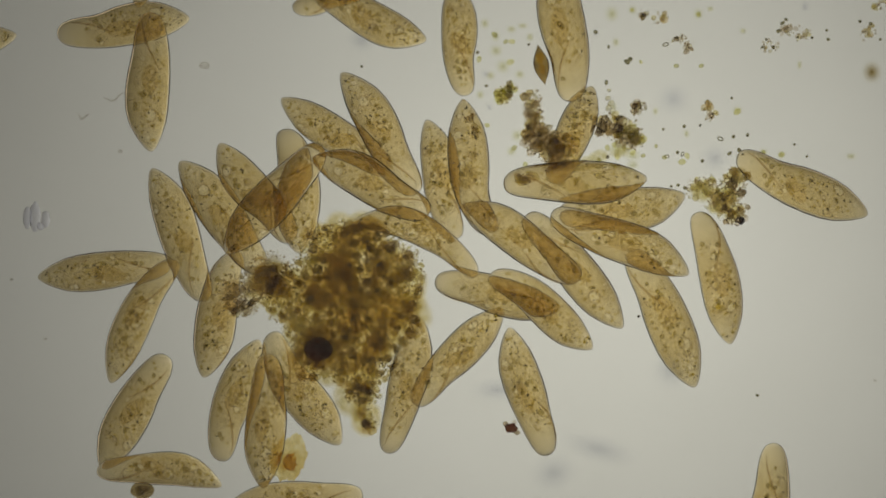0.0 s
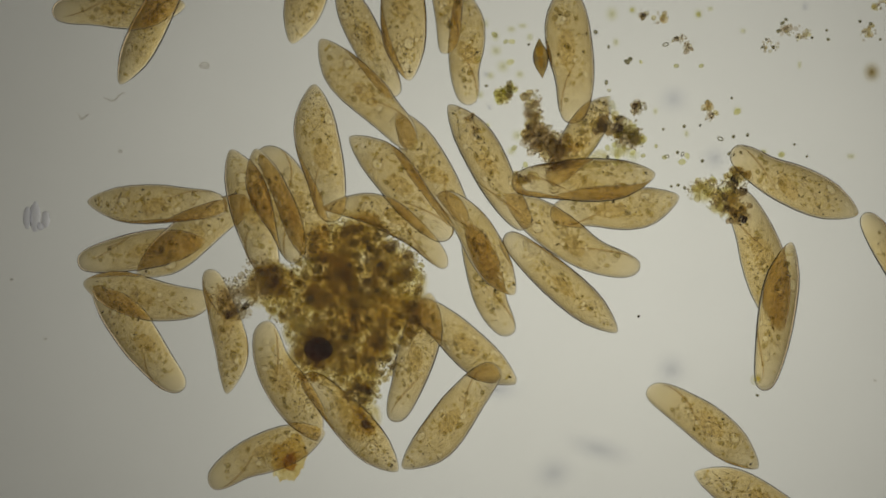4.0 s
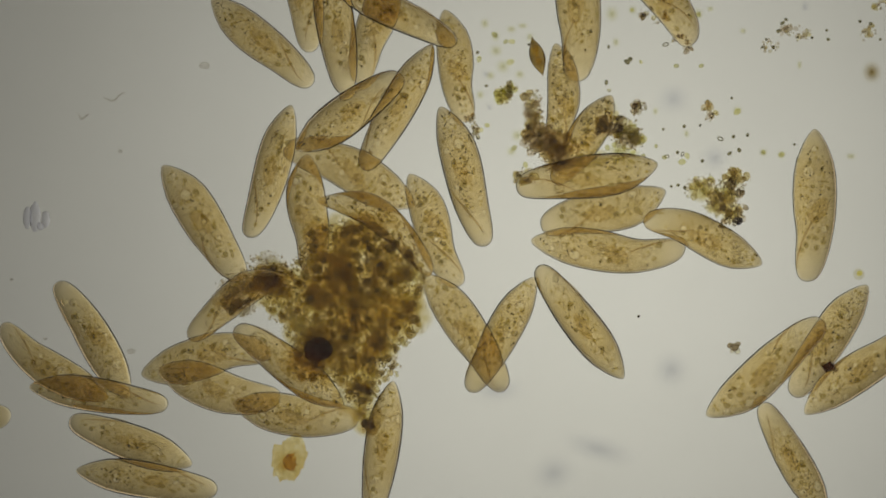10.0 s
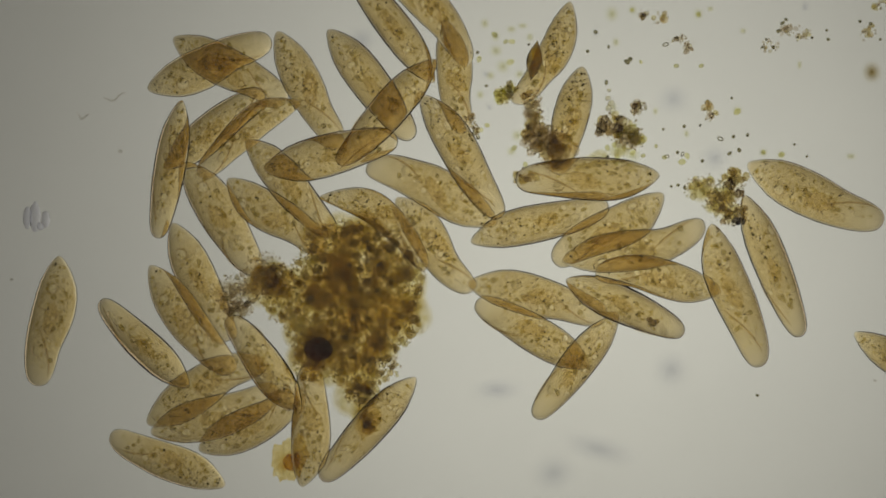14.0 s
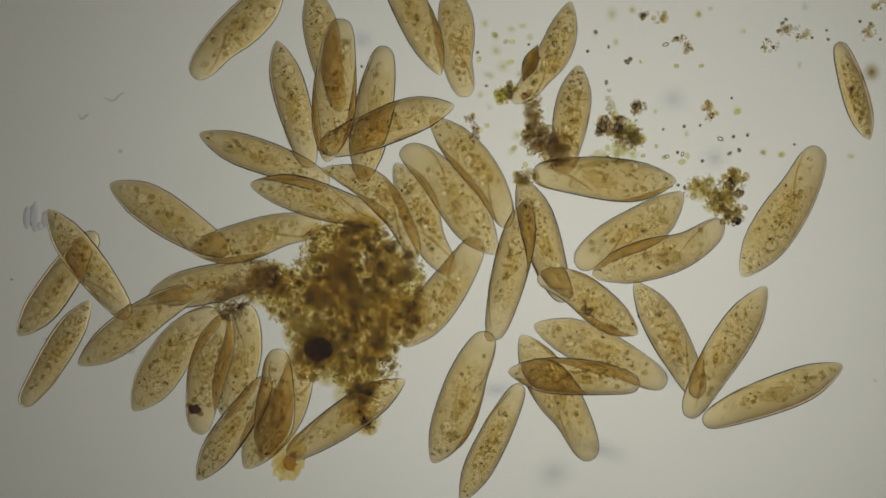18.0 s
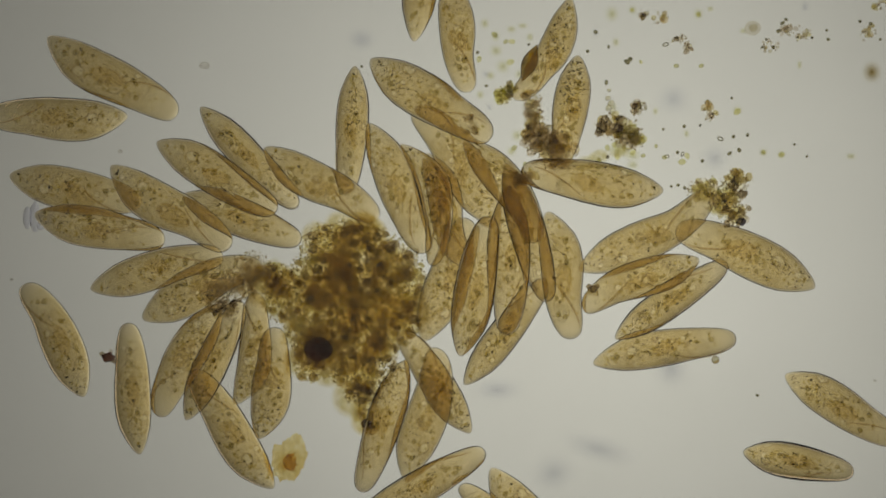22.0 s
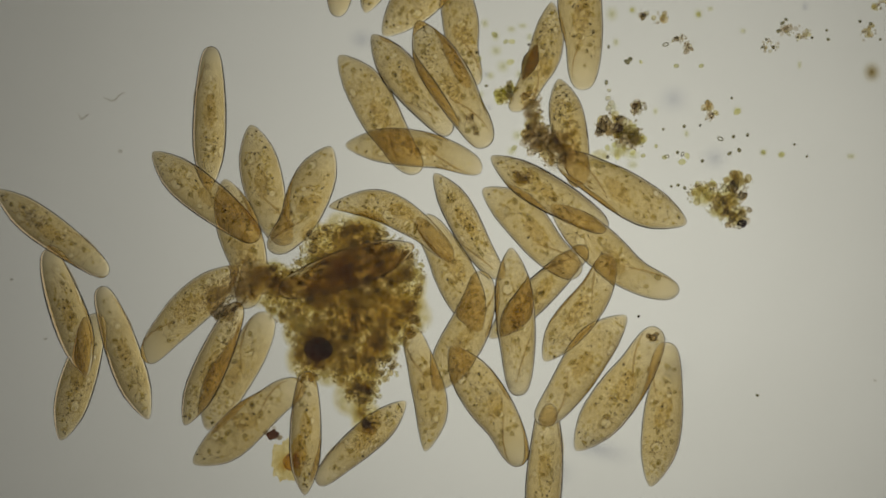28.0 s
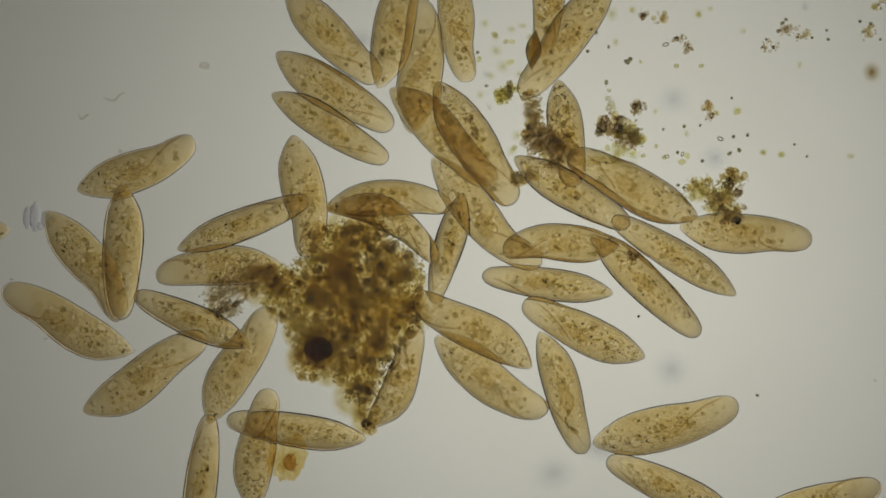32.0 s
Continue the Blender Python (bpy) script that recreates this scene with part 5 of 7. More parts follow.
    swim(20, 56, [(0, -125, 115, -25, 28), (0.5, -94, 90, -37, 14), (1, -83, 86, -43), (1.5, -75, 100, -42), (2, -70, 101, -41), (2.5, -64, 96, -42), (3, -57, 102, -43), (3.5, -57, 108, -46), (5.5, -163, 157, -38, 13), (6, -95, 223, -41, 16), (6.5, -79, 236, -38, 11), (7, -59, 310, -36, 6), (7.5, -73, 326, -56), (8, -74, 224, -92), (8.5, -72, 219, -106, 7), (9, -70, 225, -114, 14), (9.5, -80, 238, -121, 7), (10, -80, 251, -119), (10.5, -62, 253, -104), (11, -44, 245, -89), (11.5, -32, 251, -83), (12, -31, 251, -80), (12.5, -40, 247, -78), (13, -62, 276, -88), (13.5, -78, 291, -114), (14.5, -122, 191, -139, 5), (16.5, -169, 185, -107, 23), (17, -129, 188, -127, 28), (17.5, -121, 227, -142, 14), (18, -102, 217, -162), (18.5, -81, 223, -189), (19, -43, 232, -213), (19.5, -12, 259, -240), (20, -52, 319, -229), (20.5, -150, 462, -235), (20.77, -230, 576, -235), (20.83, -930, 590, -232), (20.93, -930, -590, -226), (21, -154, -576, -222), (21.5, -348, -401, -222), (22, -375, -321, -235), (22.5, -392, -317, -227), (23, -403, -329, -225), (23.5, -423, -330, -246), (24, -450, -314, -271), (24.5, -466, -274, -274), (25, -470, -228, -265), (25.5, -557, -82, -250), (27.5, -555, -49, -250, 18), (28, -665, -110, -250, 22), (28.5, -732, -121, -273, 15), (29, -751, -113, -281, 8), (29.5, -755, -70, -284, 9), (30, -760, -44, -351, 11), (30.5, -700, -53, -359, 12), (31, -632, -90, -366, 14), (31.5, -580, -175, -357, 10), (32, -527, -224, -328, 7)])
    swim(21, -84, [(0, -190, 202, -33, 13), (0.5, -123, 198, -52, 6), (1, -82, 174, -55), (1.5, -82, 193, -54, 6), (2, -72, 192, -48, 12), (2.5, -53, 160, -41, 6), (3, -32, 149, -48), (3.5, -19, 136, -58, 5), (6, -34, 214, -57, 28), (6.5, -27, 198, -57, 14), (7, -29, 166, -51), (7.5, -12, 140, -54), (8, 16, 102, -61), (9, 48, 49, -60), (9.5, 78, -9, -67), (10, 104, -151, -120), (10.5, 159, -140, -101), (11, 172, -150, -109), (12, 168, -147, -128), (12.5, 166, -173, -131, 6), (13, 167, -183, -136, 12), (13.5, 194, -190, -142, 6), (14, 235, -208, -129), (14.5, 329, -243, -67), (16.5, 338, -334, -22), (17, 342, -478, -63), (17.21, 392, -576, -63), (17.37, 179, -576, 0), (17.52, -34, -576, 63), (18, 85, -343, 63), (18.5, 93, -229, 66), (19, 88, -229, 64), (19.5, 83, -225, 61), (20, 82, -213, 55), (20.5, 78, -192, 52), (21.5, 99, -155, 53), (22, 110, -148, 52), (22.5, 124, -136, 49), (23, 132, -128, 38), (24, 149, -126, 25), (24.5, 149, -119, 18), (25, 146, -108, 19), (27.5, 158, -85, 46), (28, 168, -78, 43), (28.5, 164, -85, 61), (29, 159, -89, 70), (29.5, 172, -111, 86), (30, 201, -120, 106), (30.5, 209, -104, 134), (31, 209, -82, 160), (31.5, 199, -69, 171), (32, 185, -62, 172)])
    swim(22, -28, [(0, -566, 395, 187), (0.5, -381, 422, 177, 7), (1, -398, 284, 243, 14), (1.5, -477, 319, 252), (2, -754, 451, 233), (2.25, -704, 436, 276), (2.5, -653, 421, 320), (3, -595, 418, 243), (3.5, -598, 465, 198), (5.5, -443, 208, 170), (6, -494, 208, 157), (6.5, -530, 211, 131), (7, -553, 353, 144), (7.5, -509, 225, 127, 11), (8, -483, 184, 73, 22), (8.5, -424, 168, 56, 11), (9, -295, 272, -22), (9.5, -241, 296, -39), (10, -321, 367, -41), (10.5, -283, 286, -46), (11, -268, 243, -45), (11.5, -281, 221, -53, 5), (12, -366, 312, -48, 9), (12.5, -380, 275, -17, 5), (13, -380, 270, -1), (13.5, -383, 283, 0), (14, -413, 326, 22), (14.5, -502, 326, 39), (16.5, -419, 385, 15), (16.87, -419, 576, 15), (17.19, -304, 576, -59), (17.51, -189, 576, -133), (18, -362, 390, -133), (18.49, -189, 576, -133), (18.65, -387, 576, -61), (19, -298, 416, -61), (19.5, -378, 464, -114), (19.74, -328, 576, -114), (20.29, 930, 590, -74), (20.74, 919, -456, -40), (21, 815, -369, -40), (21.5, 626, -249, -25), (22, 708, -281, -30), (22.5, 725, -42, -108), (23, 723, -88, -156), (23.5, 872, -44, -173), (23.7, 919, -38, -173), (26.16, 924, -314, -118), (28.63, 930, -590, -64), (29.02, 887, -576, -55), (29.5, 519, -51, -55), (30, 502, -3, -37), (30.5, 526, 9, -21), (31, 535, 16, -9), (32, 536, 27, -6)])
    swim(23, 28, [(0, -501, -395, 173), (0.5, -482, -386, 142), (1, -482, -347, 116), (1.5, -421, -321, 95), (2, -435, -441, 107), (2.5, -326, -490, 107), (3, -441, -317, 83), (3.5, -385, -148, 93), (5.5, -402, -140, 102), (6, -399, -67, 99), (6.5, -409, 84, 101, 14), (7, -353, 68, 127, 28), (7.5, -359, 37, 150, 25), (8, -360, -20, 171, 22), (8.5, -359, -33, 191, 11), (9, -358, -55, 210), (9.5, -362, -81, 216, 10), (10, -370, -95, 212, 21), (11, -382, -80, 206), (11.5, -404, -64, 203, 14), (12, -379, -40, 196, 28), (13, -320, 127, 176), (13.5, -296, 145, 185), (14, -348, 203, 216), (14.5, -373, 208, 202), (16.5, -337, 137, 208), (16.98, -919, -172, 208), (17.49, -930, -590, 136), (18.02, -496, -576, 61), (18.5, -344, -301, 61), (19, -337, -270, 66), (19.5, -366, -236, 65), (20, -330, -244, 71), (21, -335, -226, 68), (21.5, -324, -222, 63, 14), (22, -339, -177, 81, 28), (23, -326, -168, 90, 28), (23.5, -322, -171, 86, 14), (24, -315, -200, 88), (24.5, -317, -211, 94), (25, -319, -214, 98), (25.5, -311, -210, 102), (27.5, -20, -246, 105), (28, -34, -246, 97), (28.5, -65, -249, 78), (29, -79, -239, 65), (30, -85, -236, 60), (31, -87, -241, 62), (32, -80, -231, 63, 28)])
    swim(24, 84, [(0, 214, 386, -84), (1, 221, 364, -84), (2, 228, 360, -86), (3, 225, 342, -87), (5.5, 232, 358, -92), (6, 235, 347, -94), (7, 228, 347, -95), (8, 234, 304, -99), (9, 250, 302, -104), (9.5, 241, 305, -107), (10, 240, 422, -92), (10.5, 239, 440, -104), (11, 240, 428, -102), (11.5, 232, 461, -126), (11.77, 316, 576, -126), (13.06, 930, 590, -143), (15.53, 930, -590, -176), (16.26, 582, -576, -186), (16.5, 582, -452, -186), (16.74, 582, -576, -186), (17.13, 240, -576, -240), (17.52, -101, -576, -293), (18, 32, -263, -293), (18.5, 43, -157, -283), (19, 37, -153, -281), (19.5, 50, -116, -279), (20, 51, -112, -284), (20.5, 48, -114, -291), (21, 47, -106, -294), (21.5, 56, -78, -288), (22, 57, -66, -282), (22.5, 45, -44, -272), (23, 54, -10, -261), (23.5, 38, 32, -259, 14), (24, 35, 64, -211, 28), (24.5, -67, 28, -223, 17), (25, -69, 18, -220, 7), (25.5, -69, 24, -220), (27.5, -110, 23, -211), (28, -170, -35, -161), (28.5, -230, 181, -110), (29, -294, 104, -131, 28), (29.5, -360, 55, -131, 28), (30, -496, 0, -153, 28), (30.5, -669, 9, -174), (31, -786, 60, -222), (31.34, -919, 180, -222)])
    swim(25, -56, [(0, 99, -81, 169, 8), (0.5, 95, -99, 176), (1, 89, -95, 174), (1.5, 72, -96, 166, 10), (2, 62, -106, 149, 19), (2.5, 52, -112, 141, 16), (3, 46, -132, 142, 13), (3.5, 35, -154, 138, 11), (5.5, 48, -176, 191), (6, 35, -130, 212), (6.5, 35, -135, 214), (7, 33, -158, 209), (7.5, 41, -174, 203), (8, 37, -198, 195), (9, 22, -260, 175), (9.5, 13, -294, 155), (9.98, 13, -576, 155), (10.14, 93, -576, 202), (10.3, 173, -576, 249), (10.5, 191, -529, 249), (10.7, 173, -576, 249), (11.07, -930, -590, 321), (11.15, -919, -354, 337), (11.5, -753, -424, 337), (12, -745, -384, 400), (12.5, -720, -350, 403), (13, -919, -536, 403), (13.26, -919, -332, 332), (13.52, -919, -128, 260), (14, -696, -128, 260), (14.5, -779, -222, 295), (16.5, -652, 6, 340), (16.98, -919, 103, 340), (17.02, -919, -227, 394), (17.5, -609, -18, 394), (18, -682, -63, 414, 17), (18.5, -709, -224, 472, 9), (19, -565, -260, 487), (19.5, -525, -246, 494), (20, -524, -230, 484), (20.5, -522, -229, 471), (21.5, -535, -245, 454), (22, -549, -247, 455), (22.5, -555, -208, 431, 14), (23, -379, -234, 449, 28), (23.5, -385, -228, 452, 21), (24, -390, -222, 465, 14), (24.5, -382, -220, 466, 21), (25, -380, -208, 470, 28), (25.5, -381, -187, 472, 23), (27.5, -356, -228, 425, 5), (28, -366, -215, 422), (29, -347, -216, 435), (30, -355, -219, 432), (31, -353, -216, 430), (31.5, -358, -212, 422, 7), (32, -362, -204, 422, 15)])
    swim(26, 0, [(0, 393, -122, 475), (0.5, 422, -125, 441), (1, 474, -28, 444), (1.5, 472, -84, 414), (2, 560, 9, 412), (2.5, 614, 38, 382), (3, 670, 22, 403), (3.5, 593, -21, 448), (5.5, 528, -8, 485), (6, 491, -11, 481), (6.5, 502, -29, 481), (7, 411, -12, 446), (7.5, 414, -74, 409), (8, 468, -58, 402), (8.5, 521, -38, 395), (9, 646, 8, 404), (9.5, 744, 32, 389), (9.88, 919, 129, 389), (10.34, 919, 123, 451), (10.8, 919, 117, 513), (11, 866, 144, 513), (11.5, 804, -20, 507), (12, 788, -208, 497), (12.5, 735, -129, 460), (13, 744, -10, 467, 23), (13.5, 735, 65, 406, 15), (14, 658, 95, 337, 7), (14.5, 693, 105, 336, 6), (15.5, 605, 54, 380), (16.5, 517, 4, 423), (17, 545, 21, 422), (18, 601, 64, 419), (18.5, 618, 93, 424), (19, 567, 4, 454), (19.5, 569, -49, 476), (20, 561, -48, 494), (20.5, 536, -37, 497), (21, 523, -38, 494), (21.5, 534, -24, 506), (22, 537, -12, 517), (22.5, 521, -24, 513), (23, 530, -51, 527), (23.5, 507, -65, 547), (24, 462, -97, 538), (24.5, 457, -112, 533), (25, 423, -127, 515), (25.5, 375, -127, 491), (27.5, 367, -369, 473, 10), (28, 312, -250, 415, 12), (28.5, 335, -271, 437, 11), (29, 380, -280, 419, 10), (29.5, 360, -270, 411, 19), (30, 388, -309, 419, 27), (30.5, 379, -351, 434, 13), (31, 332, -347, 404), (31.5, 349, -332, 393), (32, 395, -313, 375)])
    swim(27, 56, [(0, 485, -50, 104), (0.5, 524, -68, 74), (1, 579, -15, 67), (1.5, 590, -52, 62), (2, 622, -34, 65), (2.5, 551, -116, 120), (3, 416, -209, 100), (3.5, 467, -313, 143), (5.5, 283, -263, 145), (6, 168, -150, 92), (6.5, 153, -179, 78), (7, 57, -338, 15), (7.25, 84, -316, -28), (7.5, 112, -294, -72), (8, 72, -374, -46), (8.5, -8, -430, 18), (8.78, -8, -576, 18), (9.55, -930, -590, 0), (9.8, -919, -285, -6), (10, -885, -289, -6), (10.5, -862, -295, -30), (10.7, -919, -262, -30), (11.02, -919, -126, 12), (11.5, -524, -42, 12), (12, -515, -50, -33), (12.5, -454, -97, -37), (13, -439, -115, -42), (14, -449, -128, -52), (14.5, -421, -115, -70), (16.5, -424, -220, -107, 9), (17, -420, -218, -106, 11), (18, -413, -218, -104, 20), (19, -419, -206, -100, 21), (19.5, -426, -182, -115, 19), (20, -430, -198, -114, 17), (20.5, -435, -205, -113, 14), (21, -441, -201, -114, 12), (21.5, -447, -202, -115, 14), (22, -455, -194, -120, 17), (22.5, -467, -190, -126, 15), (23, -470, -184, -128, 14), (24, -464, -163, -128, 11), (24.5, -470, -151, -135, 6), (25, -471, -111, -150), (25.5, -472, -120, -146), (27.5, -447, -125, -124, 8), (28, -450, -111, -135, 9), (28.5, -464, -80, -153, 16), (29, -454, -49, -170, 22), (30, -426, -45, -176, 19), (30.5, -400, -30, -189, 18), (31, -388, -24, -192, 17), (32, -399, -33, -175, 21)])
    swim(28, -84, [(0, -549, -287, 60), (0.5, -516, -258, 13), (1, -661, -203, -44), (1.25, -728, -98, -86), (1.5, -795, 6, -127), (2, -793, 63, -162), (2.5, -555, -46, -176), (3, -555, -32, -177), (3.5, -533, -4, -174), (5.5, -591, -20, -166, 10), (6, -699, -36, -215, 13), (6.5, -802, 126, -233, 9), (6.75, -770, 124, -274), (7, -739, 122, -314, 6), (7.5, -529, 88, -245), (8, -582, 14, -285), (8.48, -919, 14, -285), (8.51, -930, -590, -255), (8.54, -443, -576, -230), (9, -597, -393, -230), (9.5, -622, -339, -209), (10, -553, -342, -200), (10.5, -744, -270, -234), (11, -799, -162, -267), (11.5, -763, -128, -322), (12, -553, 42, -396), (12.5, -487, 0, -397, 10), (13, -456, 6, -411, 19), (13.5, -425, -28, -416, 10), (14, -430, -59, -424), (14.5, -397, -9, -376), (16.5, -391, -53, -345, 6), (17, -393, -61, -346, 7), (17.5, -403, -65, -347, 14), (18, -412, -61, -348, 20), (18.5, -403, -52, -353, 18), (19, -409, -44, -358, 16), (19.5, -422, -15, -366, 22), (20, -422, -10, -391, 28), (20.5, -348, 5, -372, 28), (21, -368, 20, -376, 28), (22, -356, 54, -382, 20), (22.5, -376, 69, -380, 22), (23, -151, 62, -388, 23), (23.5, -41, -34, -435, 24), (24, -21, -15, -466, 25), (24.5, -31, 8, -462, 27), (25, -110, 261, -425, 28), (25.5, -186, 454, -435), (25.74, -219, 576, -435), (28.8, -99, 576, -477), (29, -125, 524, -477), (29.5, -180, 503, -442), (30, -209, 415, -438), (30.5, -195, 351, -421), (31, -191, 383, -412), (32, -198, 377, -405)])
    swim(29, -28, [(0, 149, -253, 287), (0.5, 420, -320, 213), (1, 681, -128, 225), (1.5, 571, -264, 257), (2, 438, -224, 326), (2.5, 436, -312, 322), (3, 333, -293, 305), (3.5, 544, -445, 335), (5.5, 566, -406, 328), (6, 696, -114, 262), (6.5, 705, 68, 266, 6), (7, 711, 76, 251, 12), (7.5, 851, 101, 189), (7.7, 919, 112, 189), (8.8, 919, -28, 201), (9, 820, -66, 201), (10, 683, -161, 236), (10.5, 550, -262, 213), (11, 515, -251, 157), (11.5, 434, -182, 140), (12, 366, -190, 141), (12.25, 414, -267, 101), (12.5, 463, -344, 61), (13, 719, -197, 38), (13.49, 919, -41, 38), (13.8, 919, -260, -30), (14, 830, -209, -30), (14.2, 919, -260, -30), (14.76, 930, -590, -68), (15.39, 563, -583, -110), (16.02, 196, -576, -153), (16.5, 196, -284, -153), (17, 494, -272, -126), (17.5, 434, -277, -96), (18, 401, -161, -60), (18.5, 408, -161, -47), (19, 416, -150, -42), (19.5, 485, -116, -65), (20, 516, -156, -82), (20.5, 485, -133, -17), (21, 420, -110, 15), (21.5, 421, -96, 23), (22, 403, -92, 34), (22.5, 398, -117, 20), (23, 418, -143, 24), (23.5, 454, -189, 41), (24, 520, -187, 30), (24.5, 797, -64, 60), (25, 764, -195, 95), (25.5, 803, -231, 105), (25.72, 919, -231, 105), (27.51, 919, -276, 155), (29.3, 919, -320, 205), (29.5, 823, -365, 205), (30, 594, -439, 200), (30.5, 707, -345, 207), (31, 467, -253, 137), (31.5, 268, -147, 154), (32, 248, -146, 156)])
    swim(30, 28, [(0, 577, -473, 87), (0.5, 529, -371, 38), (1, 760, -181, 58), (1.5, 772, -190, 110), (2, 761, -182, 118), (2.5, 750, -171, 83), (2.75, 762, -128, 126), (3, 774, -84, 169), (3.5, 798, -63, 123), (5.5, 845, 23, 173), (6, 832, -68, 215), (6.5, 728, -60, 179), (7, 547, -50, 206), (7.5, 443, -144, 232), (7.98, 105, -576, 232), (8.18, 930, -590, 271), (8.3, 919, -103, 294), (8.5, 817, -103, 294), (9, 758, -159, 348), (9.5, 745, -194, 379), (10, 744, -213, 396), (10.5, 715, -436, 353), (10.9, 919, -461, 353), (10.95, 930, -590, 353), (11.66, -930, -590, 361), (11.8, -919, -227, 362), (12, -875, -225, 362), (12.5, -752, -34, 419), (12.82, -919, -34, 419), (13.18, -930, 590, 450), (13.58, -220, 576, 486), (14, -92, 400, 486), (14.5, -115, 345, 498), (16.5, -95, 375, 496), (17, -59, 399, 475), (17.5, -51, 412, 473), (18, -58, 427, 475), (18.5, -61, 444, 473), (19, -39, 466, 457), (19.5, -37, 483, 451), (21, -41, 498, 448), (23, -41, 496, 445), (24, -44, 501, 448), (25, -43, 510, 439), (25.5, -43, 534, 441), (25.7, -36, 576, 441), (26.1, 32, 576, 398), (26.5, 100, 576, 356), (26.9, 168, 576, 313), (27.3, 236, 576, 270), (27.5, 236, 507, 270), (28, 245, 411, 270), (28.5, 263, 346, 276), (29, 268, 295, 273), (29.5, 267, 312, 267), (30, 265, 350, 255), (31, 210, 353, 234), (31.5, 213, 367, 229), (32, 218, 372, 231)])
    swim(31, 84, [(0, 314, 12, 156, 10), (1, 317, 8, 157), (2, 344, 4, 163), (2.5, 352, -2, 165), (3, 370, -64, 174), (3.5, 489, -70, 248), (5.5, 703, -342, 264), (6, 732, -353, 310), (6.25, 674, -383, 350), (6.5, 617, -413, 390), (7, 554, -524, 455), (7.2, 559, -576, 455), (7.35, 466, -576, 498), (7.5, 373, -576, 540), (7.65, 280, -576, 583), (7.8, 187, -576, 626), (8, 193, -495, 626), (8.25, 232, -466, 668), (8.5, 271, -438, 711), (9, 400, -306, 768), (9.5, 605, -182, 767), (10, 572, -213, 759), (10.5, 452, -235, 752), (11, 489, -126, 742), (11.5, 563, -75, 706), (12, 595, -21, 689), (12.5, 567, -2, 692), (13, 535, -11, 681), (14, 516, -83, 649), (14.5, 517, -107, 634), (16.5, 473, -370, 585), (17, 506, -373, 601), (17.5, 500, -362, 605), (18, 584, -258, 563, 8), (18.5, 535, -181, 576), (19, 550, -192, 563), (19.5, 530, -250, 509), (20, 460, -285, 477), (20.25, 454, -321, 521), (20.5, 448, -357, 565), (20.98, 448, -576, 565), (21.28, -930, -590, 634), (21.52, -919, 502, 689), (22, -587, 303, 689), (22.5, -508, 178, 673), (23, -499, 181, 652), (23.5, -511, 224, 622), (24, -579, 244, 589), (24.5, -666, 217, 613), (24.98, -556, 576, 613)])
    swim(32, -56, [(0, -467, 26, -68), (0.5, -442, -31, -92), (1, -455, -124, -88), (2, -566, -136, -149), (2.5, -559, -186, -112, 14), (3, -536, -184, -95, 28), (3.5, -505, -177, -59, 23), (5.5, -724, -104, -43, 5), (6, -592, -242, -29), (6.5, -345, -413, -30), (6.81, -345, -576, -30), (7.75, -379, -576, -86), (8, -388, -444, -86), (8.5, -476, -376, -38), (9, -548, -338, -21), (9.5, -433, -331, -29), (10, -524, -409, -8), (10.5, -220, -339, 29), (11, -158, -275, 33), (11.5, -91, -234, 43), (12, 22, -103, 46), (12.5, 113, -16, 50), (13, 166, 28, 28), (13.5, 163, 43, 20), (14, 171, 46, 15), (14.5, 166, 40, 12, 5), (16.5, 223, 67, -22, 23), (17, 218, 64, -25, 28), (17.5, 183, 52, -52, 25), (18, 176, 17, -70, 21), (18.5, 187, -39, -102, 20), (19, 181, -44, -91, 18), (19.5, 175, -105, -109, 18), (20, 131, -359, -90, 19), (20.5, 153, -434, -86, 19), (21, 210, -392, -21, 19), (21.5, 197, -407, -13), (22, 163, -487, -51), (22.22, 235, -576, -51), (22.72, 22, -576, 21), (23, 22, -430, 21), (23.28, 22, -576, 21), (24.19, -183, -576, 54), (24.5, -87, -444, 54), (25, -35, -416, 18), (25.5, 130, -395, 17), (27.5, 261, -419, 83), (28, 180, -399, 88), (28.5, 254, -413, 136), (29, 253, -414, 141), (29.5, 278, -497, 136), (30, 247, -340, 119, 15), (30.48, 378, -576, 119), (30.57, 282, -576, 56), (31, 407, -390, 56), (31.5, 530, -366, 85), (32, 405, -424, 156)])
    swim(33, 0, [(0, -173, 470, 214), (0.5, -185, 475, 198), (1, -50, 406, 241), (1.5, -33, 425, 263), (2, -25, 427, 272), (3, -8, 434, 272), (3.5, -5, 443, 275), (5.5, 20, 551, 285), (5.7, 13, 576, 285), (5.97, 108, 576, 230), (6.24, 203, 576, 174), (6.5, 203, 442, 174), (7, 236, 450, 188), (7.5, 241, 451, 190), (8, 201, 344, 264), (8.5, 192, 340, 264), (9, 191, 327, 263), (10, 206, 261, 267), (10.5, 211, 251, 265), (11, 214, 252, 261), (11.5, 209, 282, 252), (12, 202, 324, 249), (12.5, 194, 346, 246), (13, 187, 351, 241), (14, 186, 342, 241), (16.5, 185, 342, 241), (19, 186, 344, 240), (21, 186, 349, 241), (23, 188, 349, 241), (25, 189, 351, 241), (27.5, 174, 339, 248), (28, 169, 336, 250), (29, 169, 359, 249), (30, 169, 368, 250), (30.5, 158, 387, 248), (31, 170, 423, 266), (31.5, 177, 437, 270), (32, 180, 443, 271)])
